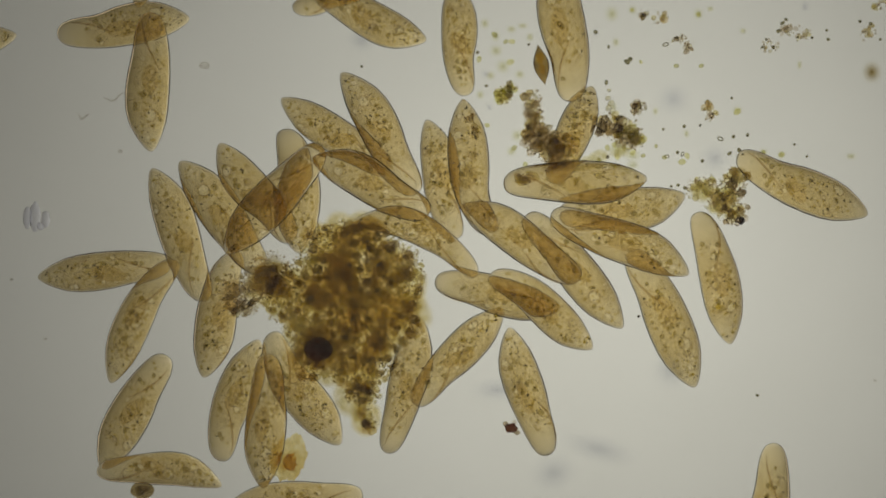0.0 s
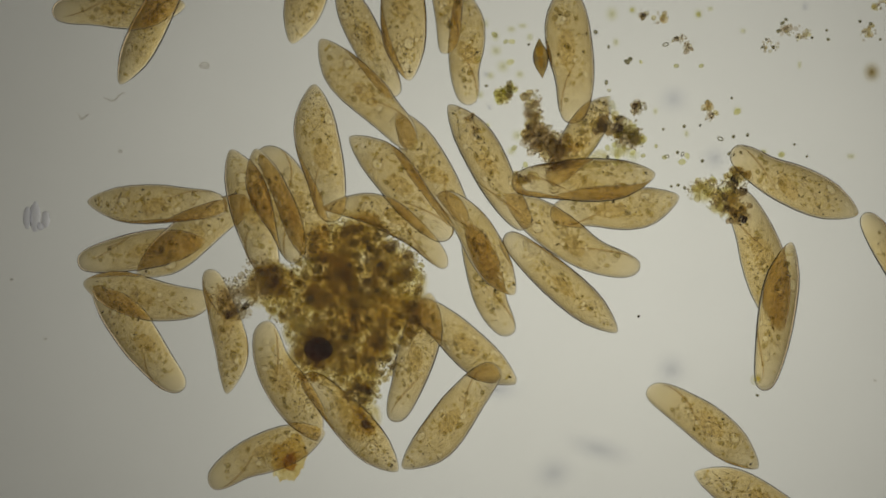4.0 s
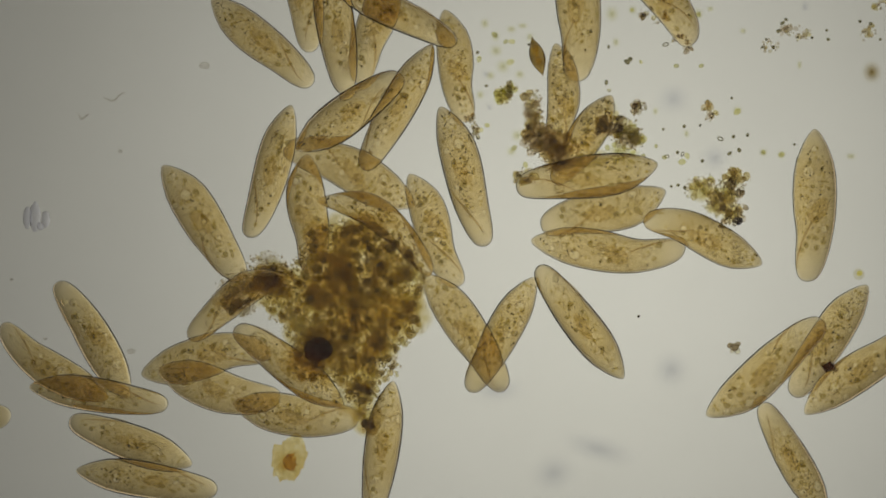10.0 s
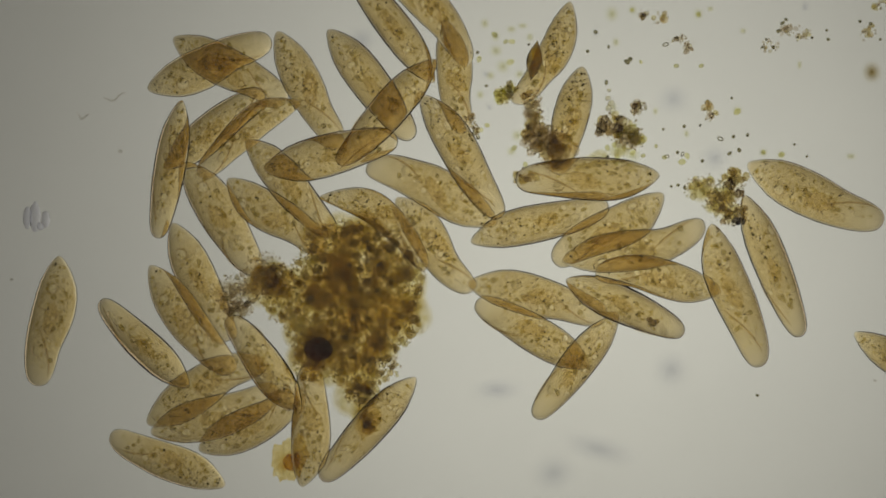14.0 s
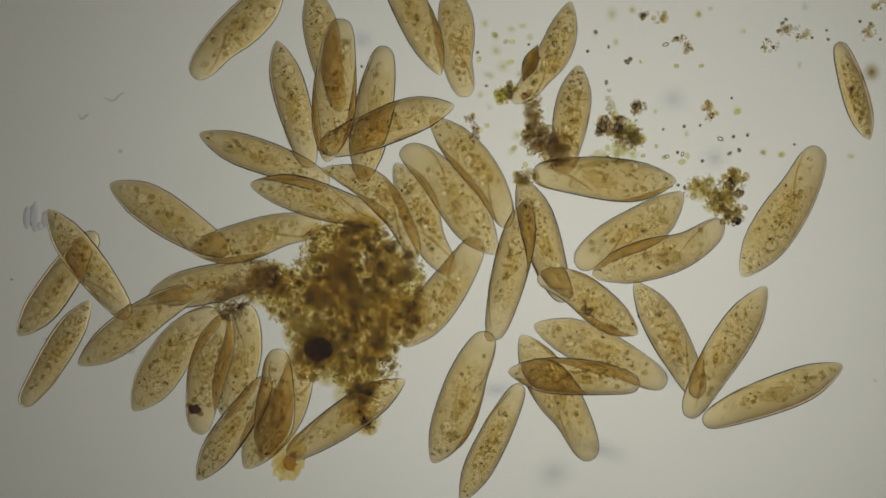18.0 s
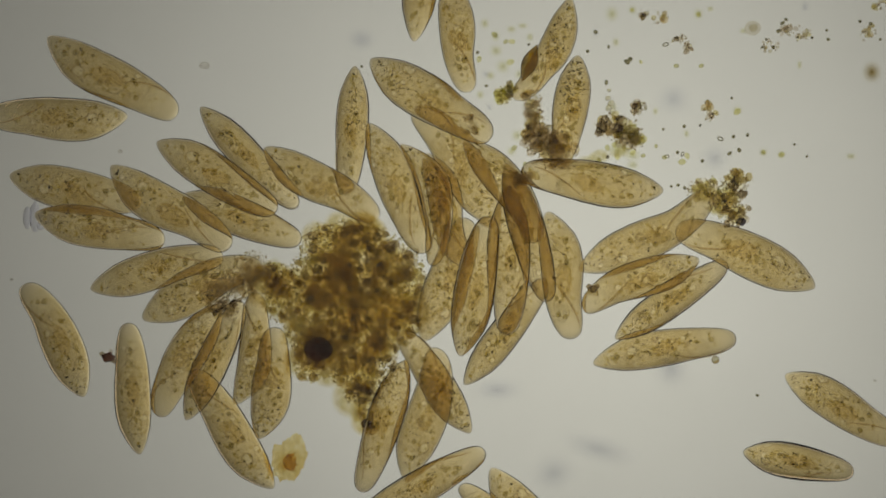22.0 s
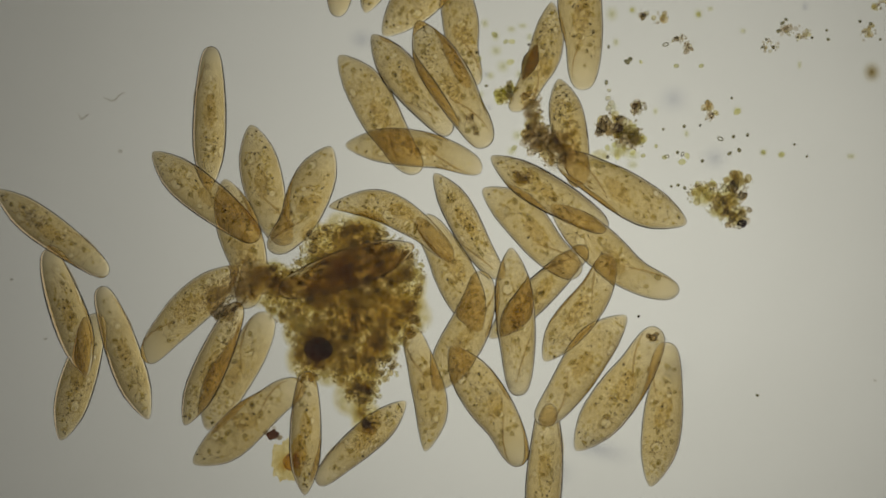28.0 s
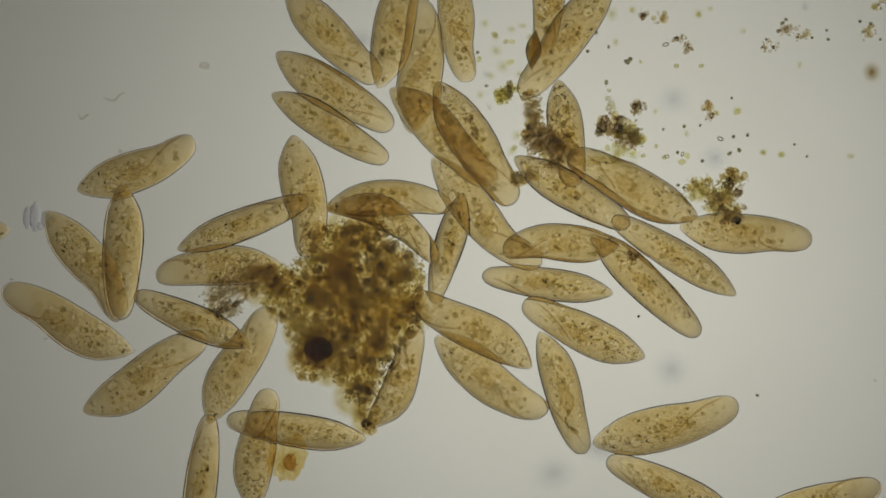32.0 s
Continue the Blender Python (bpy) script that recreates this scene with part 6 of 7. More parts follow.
    swim(34, 56, [(0, 139, 14, -32), (0.5, 161, -13, -30), (1, 168, -20, -25), (1.5, 214, -68, -30), (2, 278, -158, -52), (2.5, 305, -306, -79), (3, 100, -266, -18), (3.5, -10, -294, 25), (4.5, 67, -300, 66), (5.5, 144, -306, 107), (5.98, 227, -576, 107), (6.02, 436, -576, 159), (6.5, 436, -309, 159), (7, 173, -213, 210), (7.5, 255, -277, 167), (8, 61, -275, 201), (8.5, -25, -313, 186), (9, -73, -336, 189), (9.5, -140, -354, 195), (10, -108, -356, 261), (11, -127, -342, 241), (11.5, -123, -335, 238), (12, -104, -309, 237), (13, -115, -313, 233), (14.5, -141, -320, 225), (16.5, -167, -323, 220), (17.5, -170, -301, 214), (18, -172, -299, 213), (19, -165, -299, 215), (20, -137, -296, 222), (22, -106, -313, 251), (23, -99, -329, 240), (23.5, -101, -329, 230), (24, -101, -320, 221), (24.5, -64, -300, 221), (25, 26, -307, 220), (25.5, 127, -281, 232), (27.5, 252, -229, 238), (28, 244, -212, 231), (28.5, 239, -222, 228), (29, 251, -247, 223), (29.5, 116, -244, 153), (30, 100, -199, 127), (30.5, 45, -131, 146), (31, 46, -150, 145), (32, 52, -143, 149)])
    swim(35, -84, [(0, -366, -266, 252), (0.5, -350, -220, 243), (1, -348, -202, 240), (1.5, -358, -230, 273), (2, -362, -238, 292), (2.5, -347, -234, 271), (3, -344, -310, 248), (3.5, -295, -365, 191), (4.5, -356, -363, 233), (5.5, -417, -361, 275), (5.98, -398, -576, 275), (6.45, -930, -590, 291), (7.02, -919, 55, 311), (7.5, -679, -221, 311), (8, -489, -284, 346), (8.5, -432, -293, 336, 6), (9, -292, -317, 351, 13), (9.5, -267, -302, 360, 12), (10, -260, -292, 353, 10), (10.5, -284, -275, 349, 11), (11, -305, -265, 362, 12), (12, -322, -261, 374, 12), (13, -321, -269, 389, 28), (13.5, -331, -296, 385, 28), (14, -338, -309, 389, 28), (14.5, -334, -254, 411, 28), (16.5, -375, -203, 436, 28), (17, -366, -196, 436, 28), (18, -363, -197, 441, 28), (19, -363, -190, 442), (20, -361, -179, 436), (21, -365, -177, 431), (21.5, -364, -175, 434), (22, -683, -159, 478), (22.5, -648, -180, 412), (23, -500, -56, 395), (23.5, -387, 69, 394), (24, -352, 108, 355), (24.5, -293, 144, 313), (25, -258, 152, 297), (25.5, -236, 145, 288), (27.5, -313, 167, 254), (28, -313, 110, 287), (28.5, -312, 109, 303), (29, -306, 125, 316), (29.5, -278, 154, 335), (30, -272, 185, 350), (30.5, -353, 196, 312), (31, -392, 211, 323), (31.5, -488, 206, 340), (32, -541, 143, 383)])
    swim(36, -28, [(0, -598, -38, 6, 6), (0.5, -574, -37, 39), (1, -553, 91, 55), (1.5, -522, 59, 65), (2, -479, 234, 86, 5), (2.5, -569, 346, 112), (3, -604, 461, 81), (3.22, -586, 576, 81), (5.24, -600, 576, 139), (7.26, -613, 576, 197), (7.5, -613, 450, 197), (8, -532, 457, 177), (8.5, -463, 326, 131), (8.98, -680, 576, 131), (9.13, -452, 576, 191), (9.29, -223, 576, 251), (9.5, -258, 473, 251), (10, -248, 466, 276), (10.5, -244, 387, 280), (11, -236, 354, 283), (11.5, -279, 361, 285), (12, -279, 357, 277), (12.5, -330, 331, 302), (13, -363, 317, 330, 10), (14, -376, 318, 332, 21), (14.5, -498, 189, 322, 17), (16.5, -440, 296, 335), (17.5, -338, 279, 330, 9), (18, -265, 256, 284, 17), (18.5, -255, 238, 288, 21), (19, -269, 225, 284, 24), (19.5, -284, 305, 250, 12), (20, -293, 359, 220), (20.5, -418, 383, 164), (20.87, -418, 576, 164), (20.91, -674, 583, 114), (20.95, -930, 590, 65), (20.98, -924, 382, 25), (21.02, -919, 174, -15), (21.5, -711, 118, -15), (22, -651, 105, -12), (22.5, -614, 144, -20), (23, -567, 100, -61), (23.5, -605, 36, -78), (24, -645, -73, -71), (24.5, -674, -179, -73), (25, -606, -435, -18), (25.5, -527, -254, 49), (27.5, -793, -226, 61), (28, -644, -226, 75, 16), (28.5, -696, -199, 64), (29, -738, -230, 55), (29.5, -743, -207, 45), (30, -781, -161, 14), (30.5, -787, -171, 44), (31, -825, -152, 56), (31.32, -919, -291, 56), (31.56, -919, -138, 122), (31.8, -919, 14, 188), (32, -885, 19, 188)])
    swim(37, 28, [(0, -539, -124, 62), (0.5, -507, -107, 90), (1, -505, -99, 106), (1.5, -559, -171, 87), (2, -526, -472, 87), (2.2, -531, -576, 87), (6.78, -930, -590, 61), (8, -919, -484, 54), (8.5, -760, -265, 54), (9, -745, -312, 111), (9.5, -775, -276, 128), (10, -693, -208, 147, 17), (10.5, -675, -155, 122, 9), (11, -773, 133, 95), (11.5, -834, 93, 44), (11.73, -919, 11, 44), (11.98, -930, 590, 111), (12.24, -329, 576, 180), (12.5, -329, 441, 180), (12.76, -329, 576, 180), (12.88, -310, 576, 252), (13, -292, 576, 324), (13.5, -44, 396, 324), (14, -27, 425, 311), (14.5, -11, 313, 304), (16.5, 31, 148, 305), (17, 42, 144, 299, 8), (18, 55, 142, 306, 15), (19, 78, 118, 303, 28), (20, 84, 108, 308, 10), (21, 93, 116, 308, 20), (21.5, 108, 112, 307, 23), (22, 111, 108, 307, 26), (22.5, 82, 124, 300, 22), (23, 70, 128, 308, 18), (23.5, 58, 132, 316, 13), (24, 49, 113, 316, 9), (24.5, 45, 126, 307), (25, 20, 162, 305), (25.5, -37, 223, 304), (27.5, -54, 198, 339), (28, -50, 172, 350), (28.5, -38, 151, 355), (29, -35, 122, 372), (29.5, -39, 110, 372), (30, -51, 103, 370), (30.5, -70, 106, 367, 9), (31, -86, 92, 367, 18), (31.5, -95, 86, 364, 23), (32, -96, 84, 361, 28)])
    swim(38, 84, [(0, -878, 363, -173), (0.5, -793, 208, -130), (0.88, -919, 58, -130), (1.19, -919, 91, -77), (1.5, -758, 91, -77), (2, -756, 190, -44), (2.5, -518, 17, -4), (3, -493, 21, -4), (3.5, -492, 50, -3), (5.5, -576, 116, 1), (6, -478, 67, -26), (6.5, -476, 50, -53), (7, -467, -34, -63), (7.5, -437, -103, -63), (8, -436, -129, -76, 8), (8.5, -453, -147, -82), (9, -503, -191, -93), (9.5, -544, -237, -69, 6), (10, -609, -259, -8, 12), (10.5, -695, -223, -42, 6), (11, -654, -189, -98), (11.5, -667, -229, -97), (12, -773, -327, -128), (12.5, -602, -107, -118), (13, -560, -59, -104), (13.5, -497, 143, -94), (14, -484, 141, -100), (14.5, -522, 18, -110), (16.5, -552, 45, -87), (17, -573, 13, -97), (17.5, -594, 3, -85, 10), (18, -628, -27, -55, 20), (18.5, -669, -78, -15, 19), (19, -667, -153, 35, 19), (19.5, -658, -169, 52, 20), (20, -659, -135, 45, 20), (20.5, -641, -94, 38, 22), (21, -651, -14, 8, 23), (21.5, -619, 23, -11, 25), (22, -607, 37, -12, 26), (22.5, -598, 41, -5, 26), (23, -559, -10, 44, 25), (23.5, -514, 2, 72, 26), (24, -514, 32, 101, 28), (24.5, -527, 56, 122, 14), (25, -563, 44, 173), (25.5, -563, 70, 215), (27.5, -763, 100, 282), (28, -692, 29, 323), (28.5, -621, -19, 316), (29, -542, 32, 335), (29.5, -508, 12, 345), (30, -465, 16, 350), (30.5, -399, 31, 348), (31, -372, 41, 346), (32, -354, 44, 381)])
    swim(39, -56, [(0, 26, -189, 227), (0.5, 172, -215, 164), (0.98, 172, -576, 164), (1.05, 930, -590, 130), (1.15, 930, 590, 76), (1.24, -89, 576, 30), (1.5, -89, 442, 30), (1.76, -89, 576, 30), (2.23, -141, 576, 0), (2.5, -141, 437, 0), (3, -103, 414, -27), (3.5, -108, 403, -65), (5.5, -228, 266, -43), (6, -211, 260, -48), (6.5, -190, 269, -56), (7, -177, 269, -56), (7.5, -161, 256, -55), (8, -145, 248, -70), (8.5, -146, 268, -87), (9, -145, 370, -100), (9.5, -118, 399, -102), (10, -116, 403, -108), (10.5, -139, 410, -101), (11, -136, 420, -91), (11.5, -136, 409, -78), (12, -139, 383, -68), (12.5, -244, 371, -61), (13, -265, 333, -40), (13.5, -254, 311, -40), (14, -240, 283, -61), (14.5, -233, 280, -67), (16.5, -305, 293, -27, 11), (17, -263, 315, -20, 14), (17.5, -241, 337, -33), (18, -207, 354, -76), (18.5, -204, 368, -89), (19, -185, 366, -116), (19.5, -159, 376, -133), (20, -196, 386, -117), (20.5, -276, 337, -47), (21, -330, 210, 10, 19), (21.5, -320, 261, -32, 15), (22, -162, 210, -94, 11), (22.5, -145, 190, -90, 15), (23, -143, 170, -90, 19), (23.5, -182, 254, -83, 15), (24, -170, 342, -131, 11), (24.5, -256, 361, -183, 12), (25, -257, 400, -171, 13), (25.5, -291, 429, -161), (25.78, -291, 576, -161), (27.38, -930, 590, -99), (28.21, -919, 257, -67), (28.5, -766, 257, -67), (28.79, -919, 257, -67), (29.52, -919, 74, -25), (30, -564, -92, -25), (30.5, -579, -118, -19), (31, -562, -252, -42), (31.5, -430, -464, -80), (31.72, -410, -576, -80)])
    swim(40, 0, [(0, -516, 546, 77), (0.2, -509, 576, 77), (1.28, -457, 576, 117), (1.5, -405, 474, 117), (1.72, -457, 576, 117), (2.3, -592, 576, 153), (2.5, -592, 473, 153), (3, -523, 465, 116), (3.5, -515, 440, 78), (5.5, -575, 230, 47), (6, -621, 163, 107), (6.5, -578, 109, 102), (7, -520, 205, 120), (7.5, -452, 105, 104), (8, -513, -7, 64), (8.5, -579, -203, 96), (9, -579, -162, 88), (9.5, -611, -207, 122), (10, -617, -160, 122), (10.5, -599, -151, 125), (11, -603, -228, 79), (11.5, -593, -216, 85), (12, -479, -129, 155), (12.5, -456, -145, 158, 12), (13, -452, -156, 158, 24), (13.5, -511, -153, 147, 24), (14, -528, -170, 138, 24), (14.5, -504, -166, 99, 20), (16.5, -559, -103, 75), (17, -582, -129, 8), (18, -545, -136, 33), (18.5, -526, -118, 40), (19, -518, -100, 44), (20, -499, -68, 31), (21, -538, -72, 21), (21.5, -532, -59, 17), (22, -507, -38, 14), (22.5, -484, -20, 18), (23, -384, 21, 17), (23.5, -328, 51, 5), (24, -306, 55, 1), (24.5, -316, 79, -17, 14), (25, -307, 101, -40, 28), (25.5, -288, 94, -61, 28), (27.5, -266, 93, -105, 28), (28, -246, 85, -120, 28), (28.5, -245, 71, -132, 14), (29, -253, 55, -139), (29.5, -260, 49, -142), (30, -248, 60, -139), (30.5, -222, 94, -117, 14), (31, -222, 106, -100, 28), (31.5, -237, 107, -89, 28), (32, -248, 94, -84, 28)])
    swim(41, 56, [(0, -131, 411, 155), (0.32, -131, 576, 155), (0.46, -930, 590, 142), (0.65, -930, -590, 122), (0.8, -70, -576, 108), (1, -102, -477, 108), (1.2, -70, -576, 108), (3.3, -29, -576, 94), (3.5, -36, -472, 94), (3.7, -29, -576, 94), (5.92, -50, -576, 38), (8.13, -71, -576, -17), (8.5, -71, -383, -17), (9, -182, -387, -29, 18), (9.5, -239, -446, -8), (9.75, -239, -576, -8), (10.02, -359, -576, 41), (10.5, 41, -228, 41), (11, 80, -372, -21), (11.5, -35, -409, 11), (12, -218, -350, 69), (12.5, -214, -339, 82), (13, -220, -330, 87), (14, -237, -312, 86), (14.5, -254, -309, 76), (16.5, -261, -273, 94, 22), (17, -285, -279, 88, 27), (17.5, -299, -280, 86, 27), (18, -300, -276, 83, 27), (19, -285, -271, 84, 28), (20, -282, -269, 82, 28), (20.5, -282, -261, 83, 28), (21, -291, -244, 85, 28), (21.5, -298, -230, 85, 28), (22, -306, -237, 83, 28), (23, -310, -247, 78, 28), (23.5, -312, -239, 82), (23.98, -359, -576, 82), (25.02, -418, -576, 60), (25.5, -285, -345, 60), (27.5, -246, -319, 86), (28, -243, -325, 89), (28.5, -236, -323, 102), (29, -218, -294, 127), (29.5, -67, -346, 194), (30, -61, -323, 208), (30.5, -137, -371, 170), (31, -252, -365, 144), (31.5, -326, -326, 162), (32, -327, -355, 83)])
    swim(42, -84, [(0, -257, -444, 3), (0.25, -257, -576, 3), (0.78, -279, -576, 0), (1, -279, -464, 0), (1.5, -239, -522, -47), (1.7, -189, -576, -47), (1.91, -930, -590, -26), (2.24, -930, 590, 8), (2.52, 86, 576, 37), (3, -385, 221, 37), (3.5, -226, 486, 75), (5.5, -362, 358, 68, 18), (6, -422, 327, 58, 22), (6.5, -447, 337, 56), (7, -445, 362, 63), (7.5, -469, 289, 98), (7.98, -509, 576, 98), (8.3, 930, 590, 158), (8.5, 919, -342, 197), (9, 648, -425, 197), (9.5, 630, -434, 202), (9.75, 626, -404, 161), (10, 621, -374, 120), (10.5, 599, -364, 174), (11, 611, -374, 146), (11.5, 373, -228, 149), (12, 309, -234, 135), (12.5, 298, -208, 150), (13, 213, -186, 138), (13.5, 182, -162, 144), (14, 159, -150, 150), (14.5, 107, -154, 118), (16.5, -8, -111, 53), (17, 0, -95, 51), (17.5, 3, -84, 48), (18, -1, -79, 55), (19, -14, -84, 72), (20, -10, -82, 66), (21, -4, -70, 64), (21.5, -1, -58, 66), (22, 6, -55, 70), (23, 22, -67, 68), (23.5, 36, -62, 70), (24, 40, -60, 73), (25, 30, -20, 86, 11), (25.5, 36, 6, 89, 9), (27.5, 56, 1, 79), (28, 18, -43, 117), (28.5, 58, -193, 112), (29, 124, -380, 122), (29.5, 117, -460, 77), (29.73, 90, -576, 77), (29.93, 510, -583, 126), (30.13, 930, -590, 174), (30.27, 919, -306, 207), (30.5, 811, -361, 207), (31, 707, -399, 131), (31.5, 677, -350, 66), (32, 664, -449, 15)])
    swim(43, -28, [(0.02, -466, -576, 126), (0.5, -647, -327, 126), (1, -724, -257, 127), (1.5, -720, -247, 146), (2, -599, -322, 190, 18), (2.25, -544, -255, 234), (2.5, -489, -188, 279, 23), (3, -494, -149, 301, 28), (3.5, -503, -114, 329, 26), (5.5, -596, -51, 367, 20), (6, -614, -49, 329, 18), (6.5, -680, -83, 271, 9), (7, -546, -40, 284), (7.5, -462, -150, 312), (8, -446, -188, 310), (8.5, -413, -234, 334), (9, -407, -237, 342), (10, -397, -246, 345, 27), (11, -415, -237, 341), (12, -413, -256, 352), (12.5, -424, -276, 356, 10), (13, -419, -295, 359, 20), (14, -402, -293, 379, 14), (14.5, -391, -307, 387, 12), (16.5, -436, -361, 395), (17, -408, -353, 407), (17.5, -452, -437, 366, 14), (18, -292, -294, 423, 28), (18.5, -296, -259, 430, 21), (19, -305, -246, 430, 14), (19.5, -321, -255, 430, 7), (20, -43, -332, 434), (21, -48, -323, 435), (22, -32, -292, 436, 9), (22.5, -18, -286, 439, 11), (23, 15, -274, 464, 13), (23.5, 36, -253, 485, 6), (24, 56, -223, 506), (24.5, 59, -189, 524), (25.5, 66, -178, 528), (27.5, 26, -146, 478, 17), (28, 37, -148, 428, 20), (28.5, 36, -196, 404, 16), (29, 45, -226, 395, 12), (29.5, 48, -293, 338, 6), (30, 95, -298, 302), (30.5, 66, -223, 320), (31, 61, -245, 314), (32, 81, -229, 326)])
    swim(44, 28, [(0.3, -743, 576, 84), (0.5, -753, 479, 84), (1, -754, 424, 90), (1.29, -754, 576, 90), (1.91, -484, 576, 29), (2.52, -214, 576, -32), (3, -214, 357, -32), (3.5, -154, 284, -49), (5.5, -123, 242, -49), (6, -171, 398, -52), (6.5, -185, 420, -64), (7, -203, 408, -53), (7.5, -206, 383, -50), (8, -194, 456, -1), (8.5, -214, 420, -7), (9, -168, 415, 1), (9.5, -66, 424, 0), (10, -88, 420, -27), (10.5, -90, 413, -43), (11, -69, 397, -67), (11.5, -223, 167, -61), (12, -247, 145, -45), (12.5, -268, 136, -39), (13, -275, 126, -44), (14, -269, 108, -47, 28), (14.5, -273, 95, -41, 25), (16.5, -265, 117, -38, 13), (17, -257, 103, -25, 10), (17.5, -237, 89, -18, 5), (18, -219, 85, -14), (19, -201, 86, -18), (20, -163, 100, -35), (21, -104, 106, -59), (21.5, -87, 104, -61), (22, -81, 108, -66), (22.5, -90, 123, -83), (23, -87, 123, -81, 9), (23.5, -75, 121, -61, 13), (24, -142, 144, -66, 18), (25, -165, 167, -87), (25.5, -161, 185, -91), (27.5, -123, 236, -64), (28, -113, 239, -56), (28.5, -76, 200, -50, 10), (29, -66, 211, -46, 19), (30, -53, 209, -36), (30.5, -30, 198, -39), (31, 4, 194, -45), (31.5, 6, 198, -44), (32, 0, 200, -42)])
    swim(45, 84, [(8.8, -919, -139, -178), (9, -873, -137, -178), (9.2, -919, -139, -178), (9.4, -930, 590, -133), (9.74, 305, 576, -57), (10, 380, 461, -57), (10.5, 455, 335, -39), (10.98, 157, 576, -39), (11.04, 52, 576, -83), (11.09, -52, 576, -127), (11.14, -156, 576, -171), (11.2, -261, 576, -215), (11.5, -135, 488, -215), (11.8, -261, 576, -215), (12.14, 930, 590, -238), (12.29, 919, 53, -249), (12.5, 810, 53, -249), (13, 829, 151, -206), (13.5, 789, 211, -147), (13.8, 919, 295, -147), (13.85, 930, 590, -138), (14.14, -777, 576, -86), (14.5, -764, 390, -86), (14.86, -777, 576, -86), (14.94, -930, 590, -75), (15.25, -930, 0, -34), (15.56, -930, -590, 6), (16.02, -69, -576, 66), (16.5, 77, -248, 66), (17, 120, -215, 42), (17.5, 158, -231, 34), (18, 232, -227, -6), (18.5, 357, -280, -12), (19, 349, -298, -30), (19.5, 363, -312, -30), (20, 355, -301, -12), (20.5, 387, -284, 60), (20.98, 218, -576, 60), (21.41, 930, -590, 1), (21.5, 919, -439, -12), (22, 627, -377, -12, 28), (22.5, 919, -439, -12)])
    swim(46, -56, [(10.69, -129, -576, 70), (11, -74, -424, 70), (11.5, -194, -488, 132), (11.73, -115, -576, 132), (12.75, -185, -576, 138), (13, -283, -488, 138), (13.5, -331, -410, 138), (14, -488, -375, 156), (14.5, -571, -190, 113), (16.5, -588, -95, 164), (17, -693, -93, 191), (17.5, -692, -161, 220), (18, -685, -185, 237), (18.5, -621, -243, 282), (18.75, -524, -320, 322), (19, -426, -398, 363), (19.5, -188, -407, 381, 6), (20, 6, -402, 450, 11), (20.5, 6, -355, 457, 17), (21, -9, -319, 460, 22), (21.5, -15, -253, 473, 18), (22, -13, -235, 485, 14), (23, -12, -222, 524, 28), (23.5, -22, -219, 543, 24), (24, -51, -243, 554, 21), (24.5, -90, -253, 557, 20), (25, -107, -263, 549, 19), (25.5, -121, -273, 541, 18), (27.5, -123, -317, 553, 15), (28, -145, -342, 583, 14), (28.5, -156, -427, 614), (28.8, -199, -576, 614), (29.29, -354, -576, 668), (29.77, -509, -576, 722), (30, -509, -456, 722), (30.23, -509, -576, 722), (30.71, -173, -576, 795), (31.19, 163, -576, 868), (31.5, 25, -490, 868), (31.81, 163, -576, 868)])
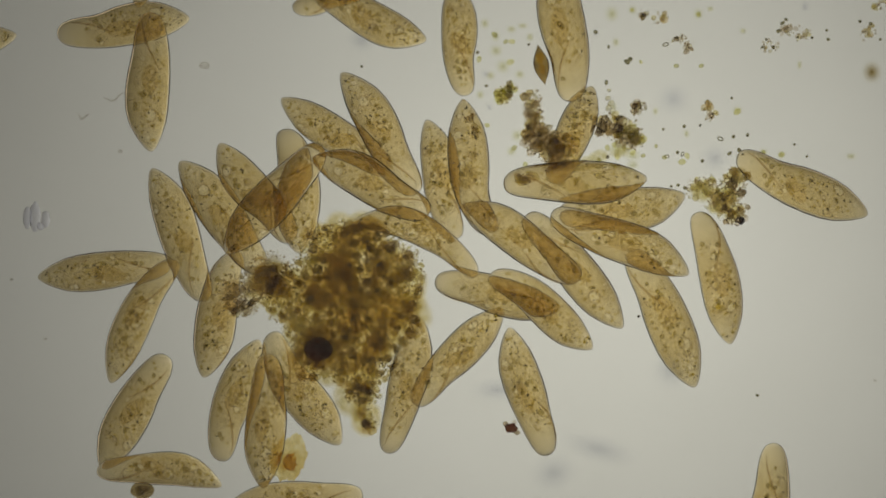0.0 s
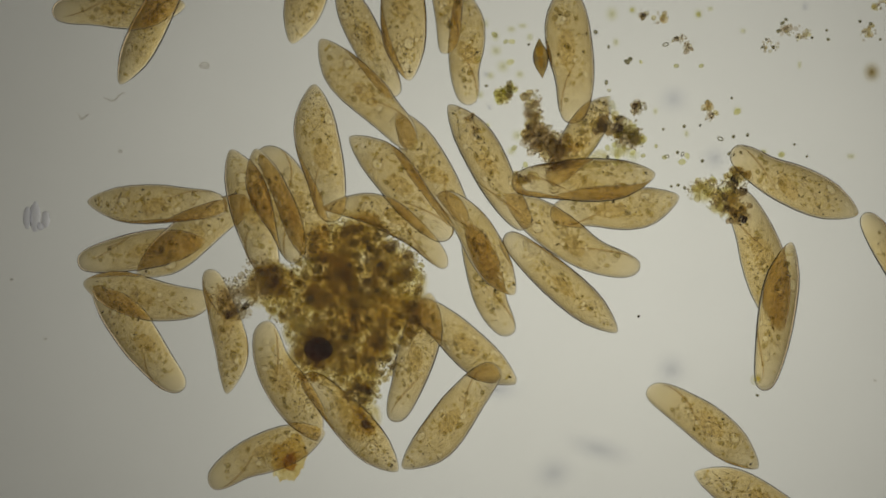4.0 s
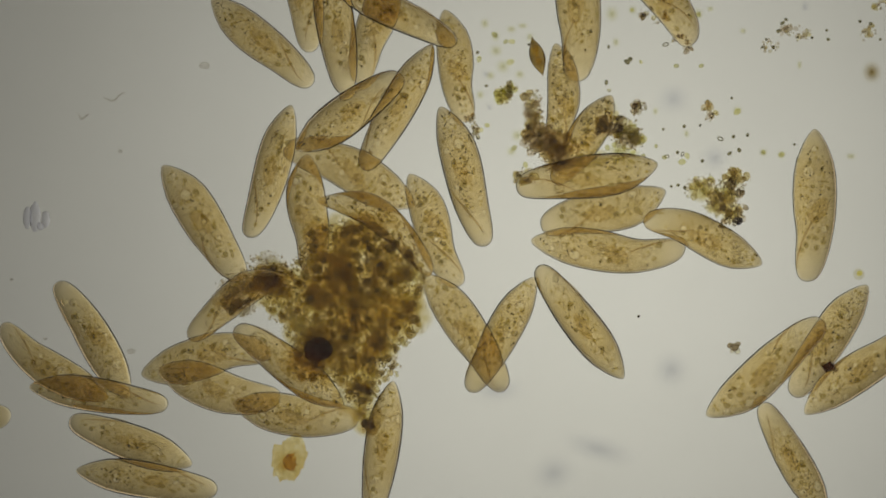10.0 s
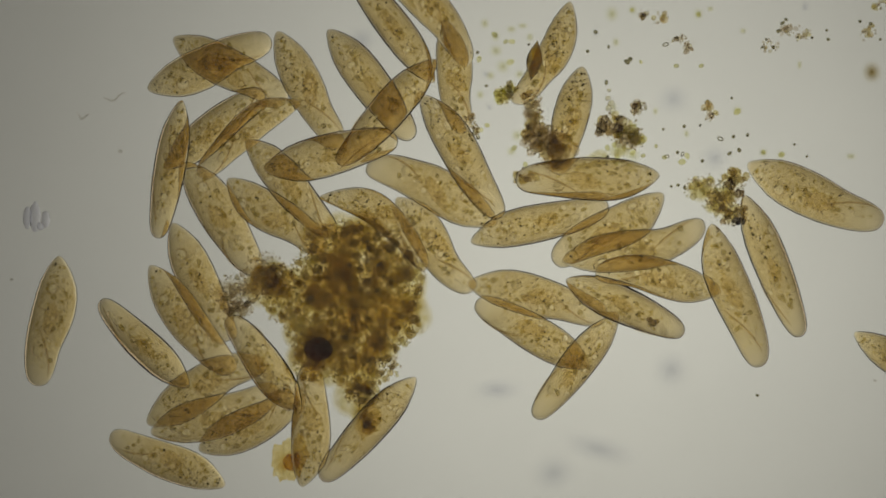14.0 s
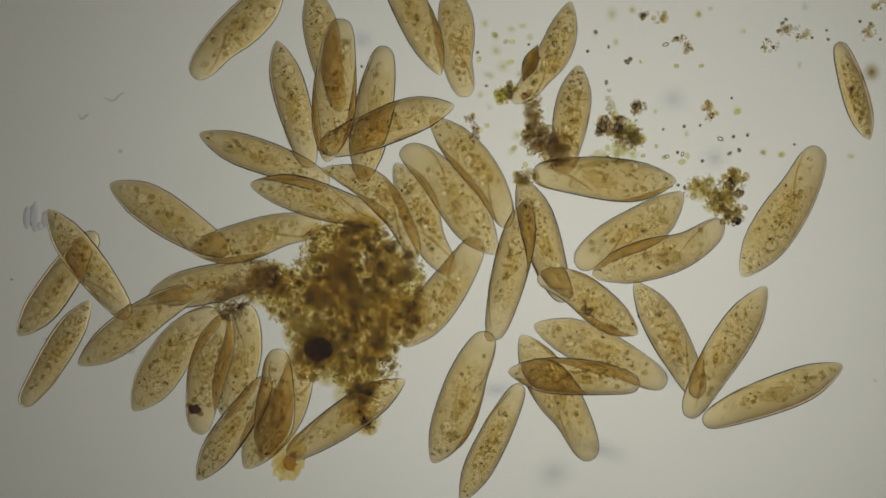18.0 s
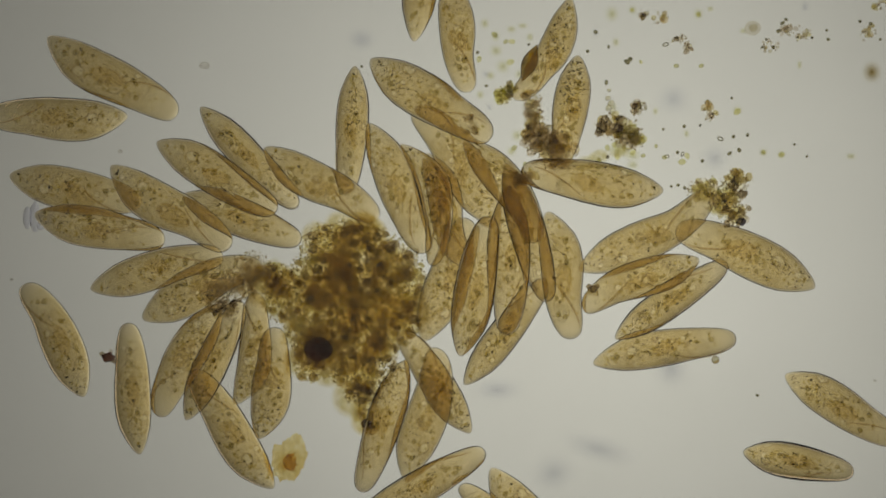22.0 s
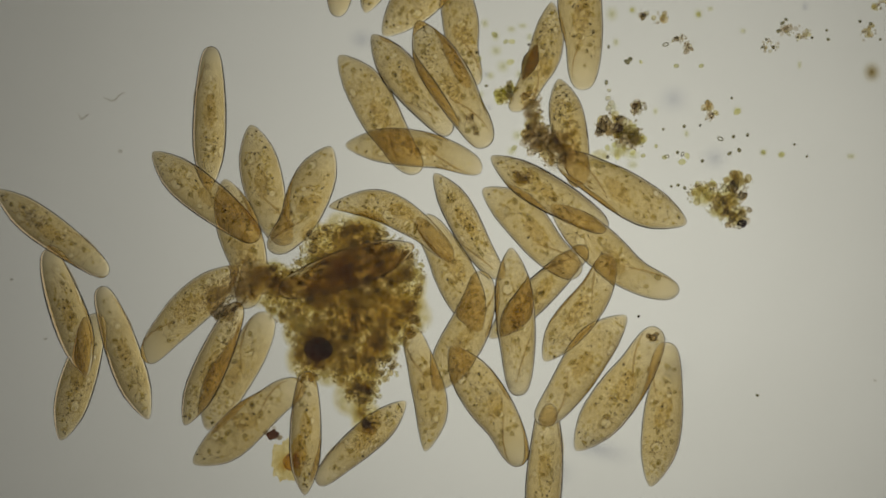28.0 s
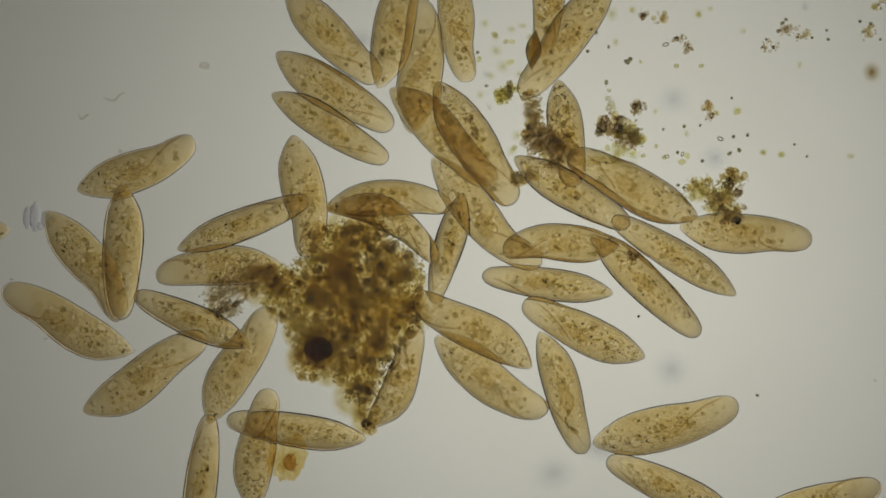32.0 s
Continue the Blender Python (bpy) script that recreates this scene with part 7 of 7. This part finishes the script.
    swim(47, 0, [(16.77, -919, 536, -405), (17, -834, 451, -405), (17.5, -735, 401, -435), (17.85, -782, 576, -435), (18.37, -930, 590, -423), (19.65, -919, 223, -394), (20, -767, 120, -394), (20.5, -557, 26, -366), (21, -521, 38, -381), (21.5, -481, 51, -390), (22, -484, 72, -394), (22.5, -494, 87, -396, 14), (23, -450, 102, -388, 28), (23.5, -506, 143, -376, 28), (24, -606, 170, -415, 28), (24.5, -611, 133, -417, 26), (25, -606, 140, -382, 24), (25.5, -587, 184, -345, 20), (27.5, -391, 225, -276), (28, -413, 231, -271), (28.5, -454, 181, -277), (29, -542, 123, -222), (29.5, -564, 85, -199), (30, -615, 65, -154), (30.5, -637, 30, -165), (31, -680, 0, -190), (31.5, -695, -44, -212), (32, -666, -130, -206)])
    swim(48, 56, [(16.62, 919, 48, 125), (17, 807, 208, 125), (17.38, 919, 48, 125), (18, 930, 590, 158), (18.76, 265, 583, 198), (19.52, -400, 576, 238), (20, -643, 187, 238, 11), (20.5, -644, 258, 186), (20.98, -919, 229, 186), (22.11, -919, -521, 217), (22.5, -759, -400, 217), (23, -551, -189, 233), (23.5, -550, -207, 241), (24, -562, -233, 249), (24.5, -582, -274, 251), (25, -524, -394, 328), (25.5, -409, -328, 399), (27.5, -343, -289, 403), (28, -345, -307, 396), (28.5, -312, -408, 442), (29, -284, -406, 451), (29.5, -300, -414, 465), (30, -406, -209, 430), (31, -412, -228, 429, 28), (31.5, -394, -219, 427), (32, -428, -413, 443)])
    swim(49, -84, [(17.5, 648, 576, 105), (18, 727, 281, 105, 20), (18.5, 765, 355, 57), (19, 788, 374, 53), (19.5, 874, 424, 30), (19.7, 919, 450, 30), (20.59, 930, -590, 98), (21.27, 129, -576, 151), (21.5, 129, -456, 151), (22, 103, -481, 139), (22.5, 102, -276, 131), (23, 68, -194, 125, 15), (23.5, 29, -91, 61), (23.98, -240, -576, 61)])
    swim(50, -28, [(23.02, -463, -576, 99), (23.5, -501, -333, 99), (24, -514, -305, 77, 24), (24.5, -509, -276, 73, 12), (25, -516, -216, 68), (25.5, -522, -136, 140), (27.5, -496, -275, 135), (28, -565, -184, 110), (28.5, -423, -409, 141), (29, -513, -182, 122), (29.5, -250, -245, 120), (30, -251, -247, 119), (31, -234, -281, 139), (31.5, -241, -298, 153), (32, -260, -320, 172)])


motions()
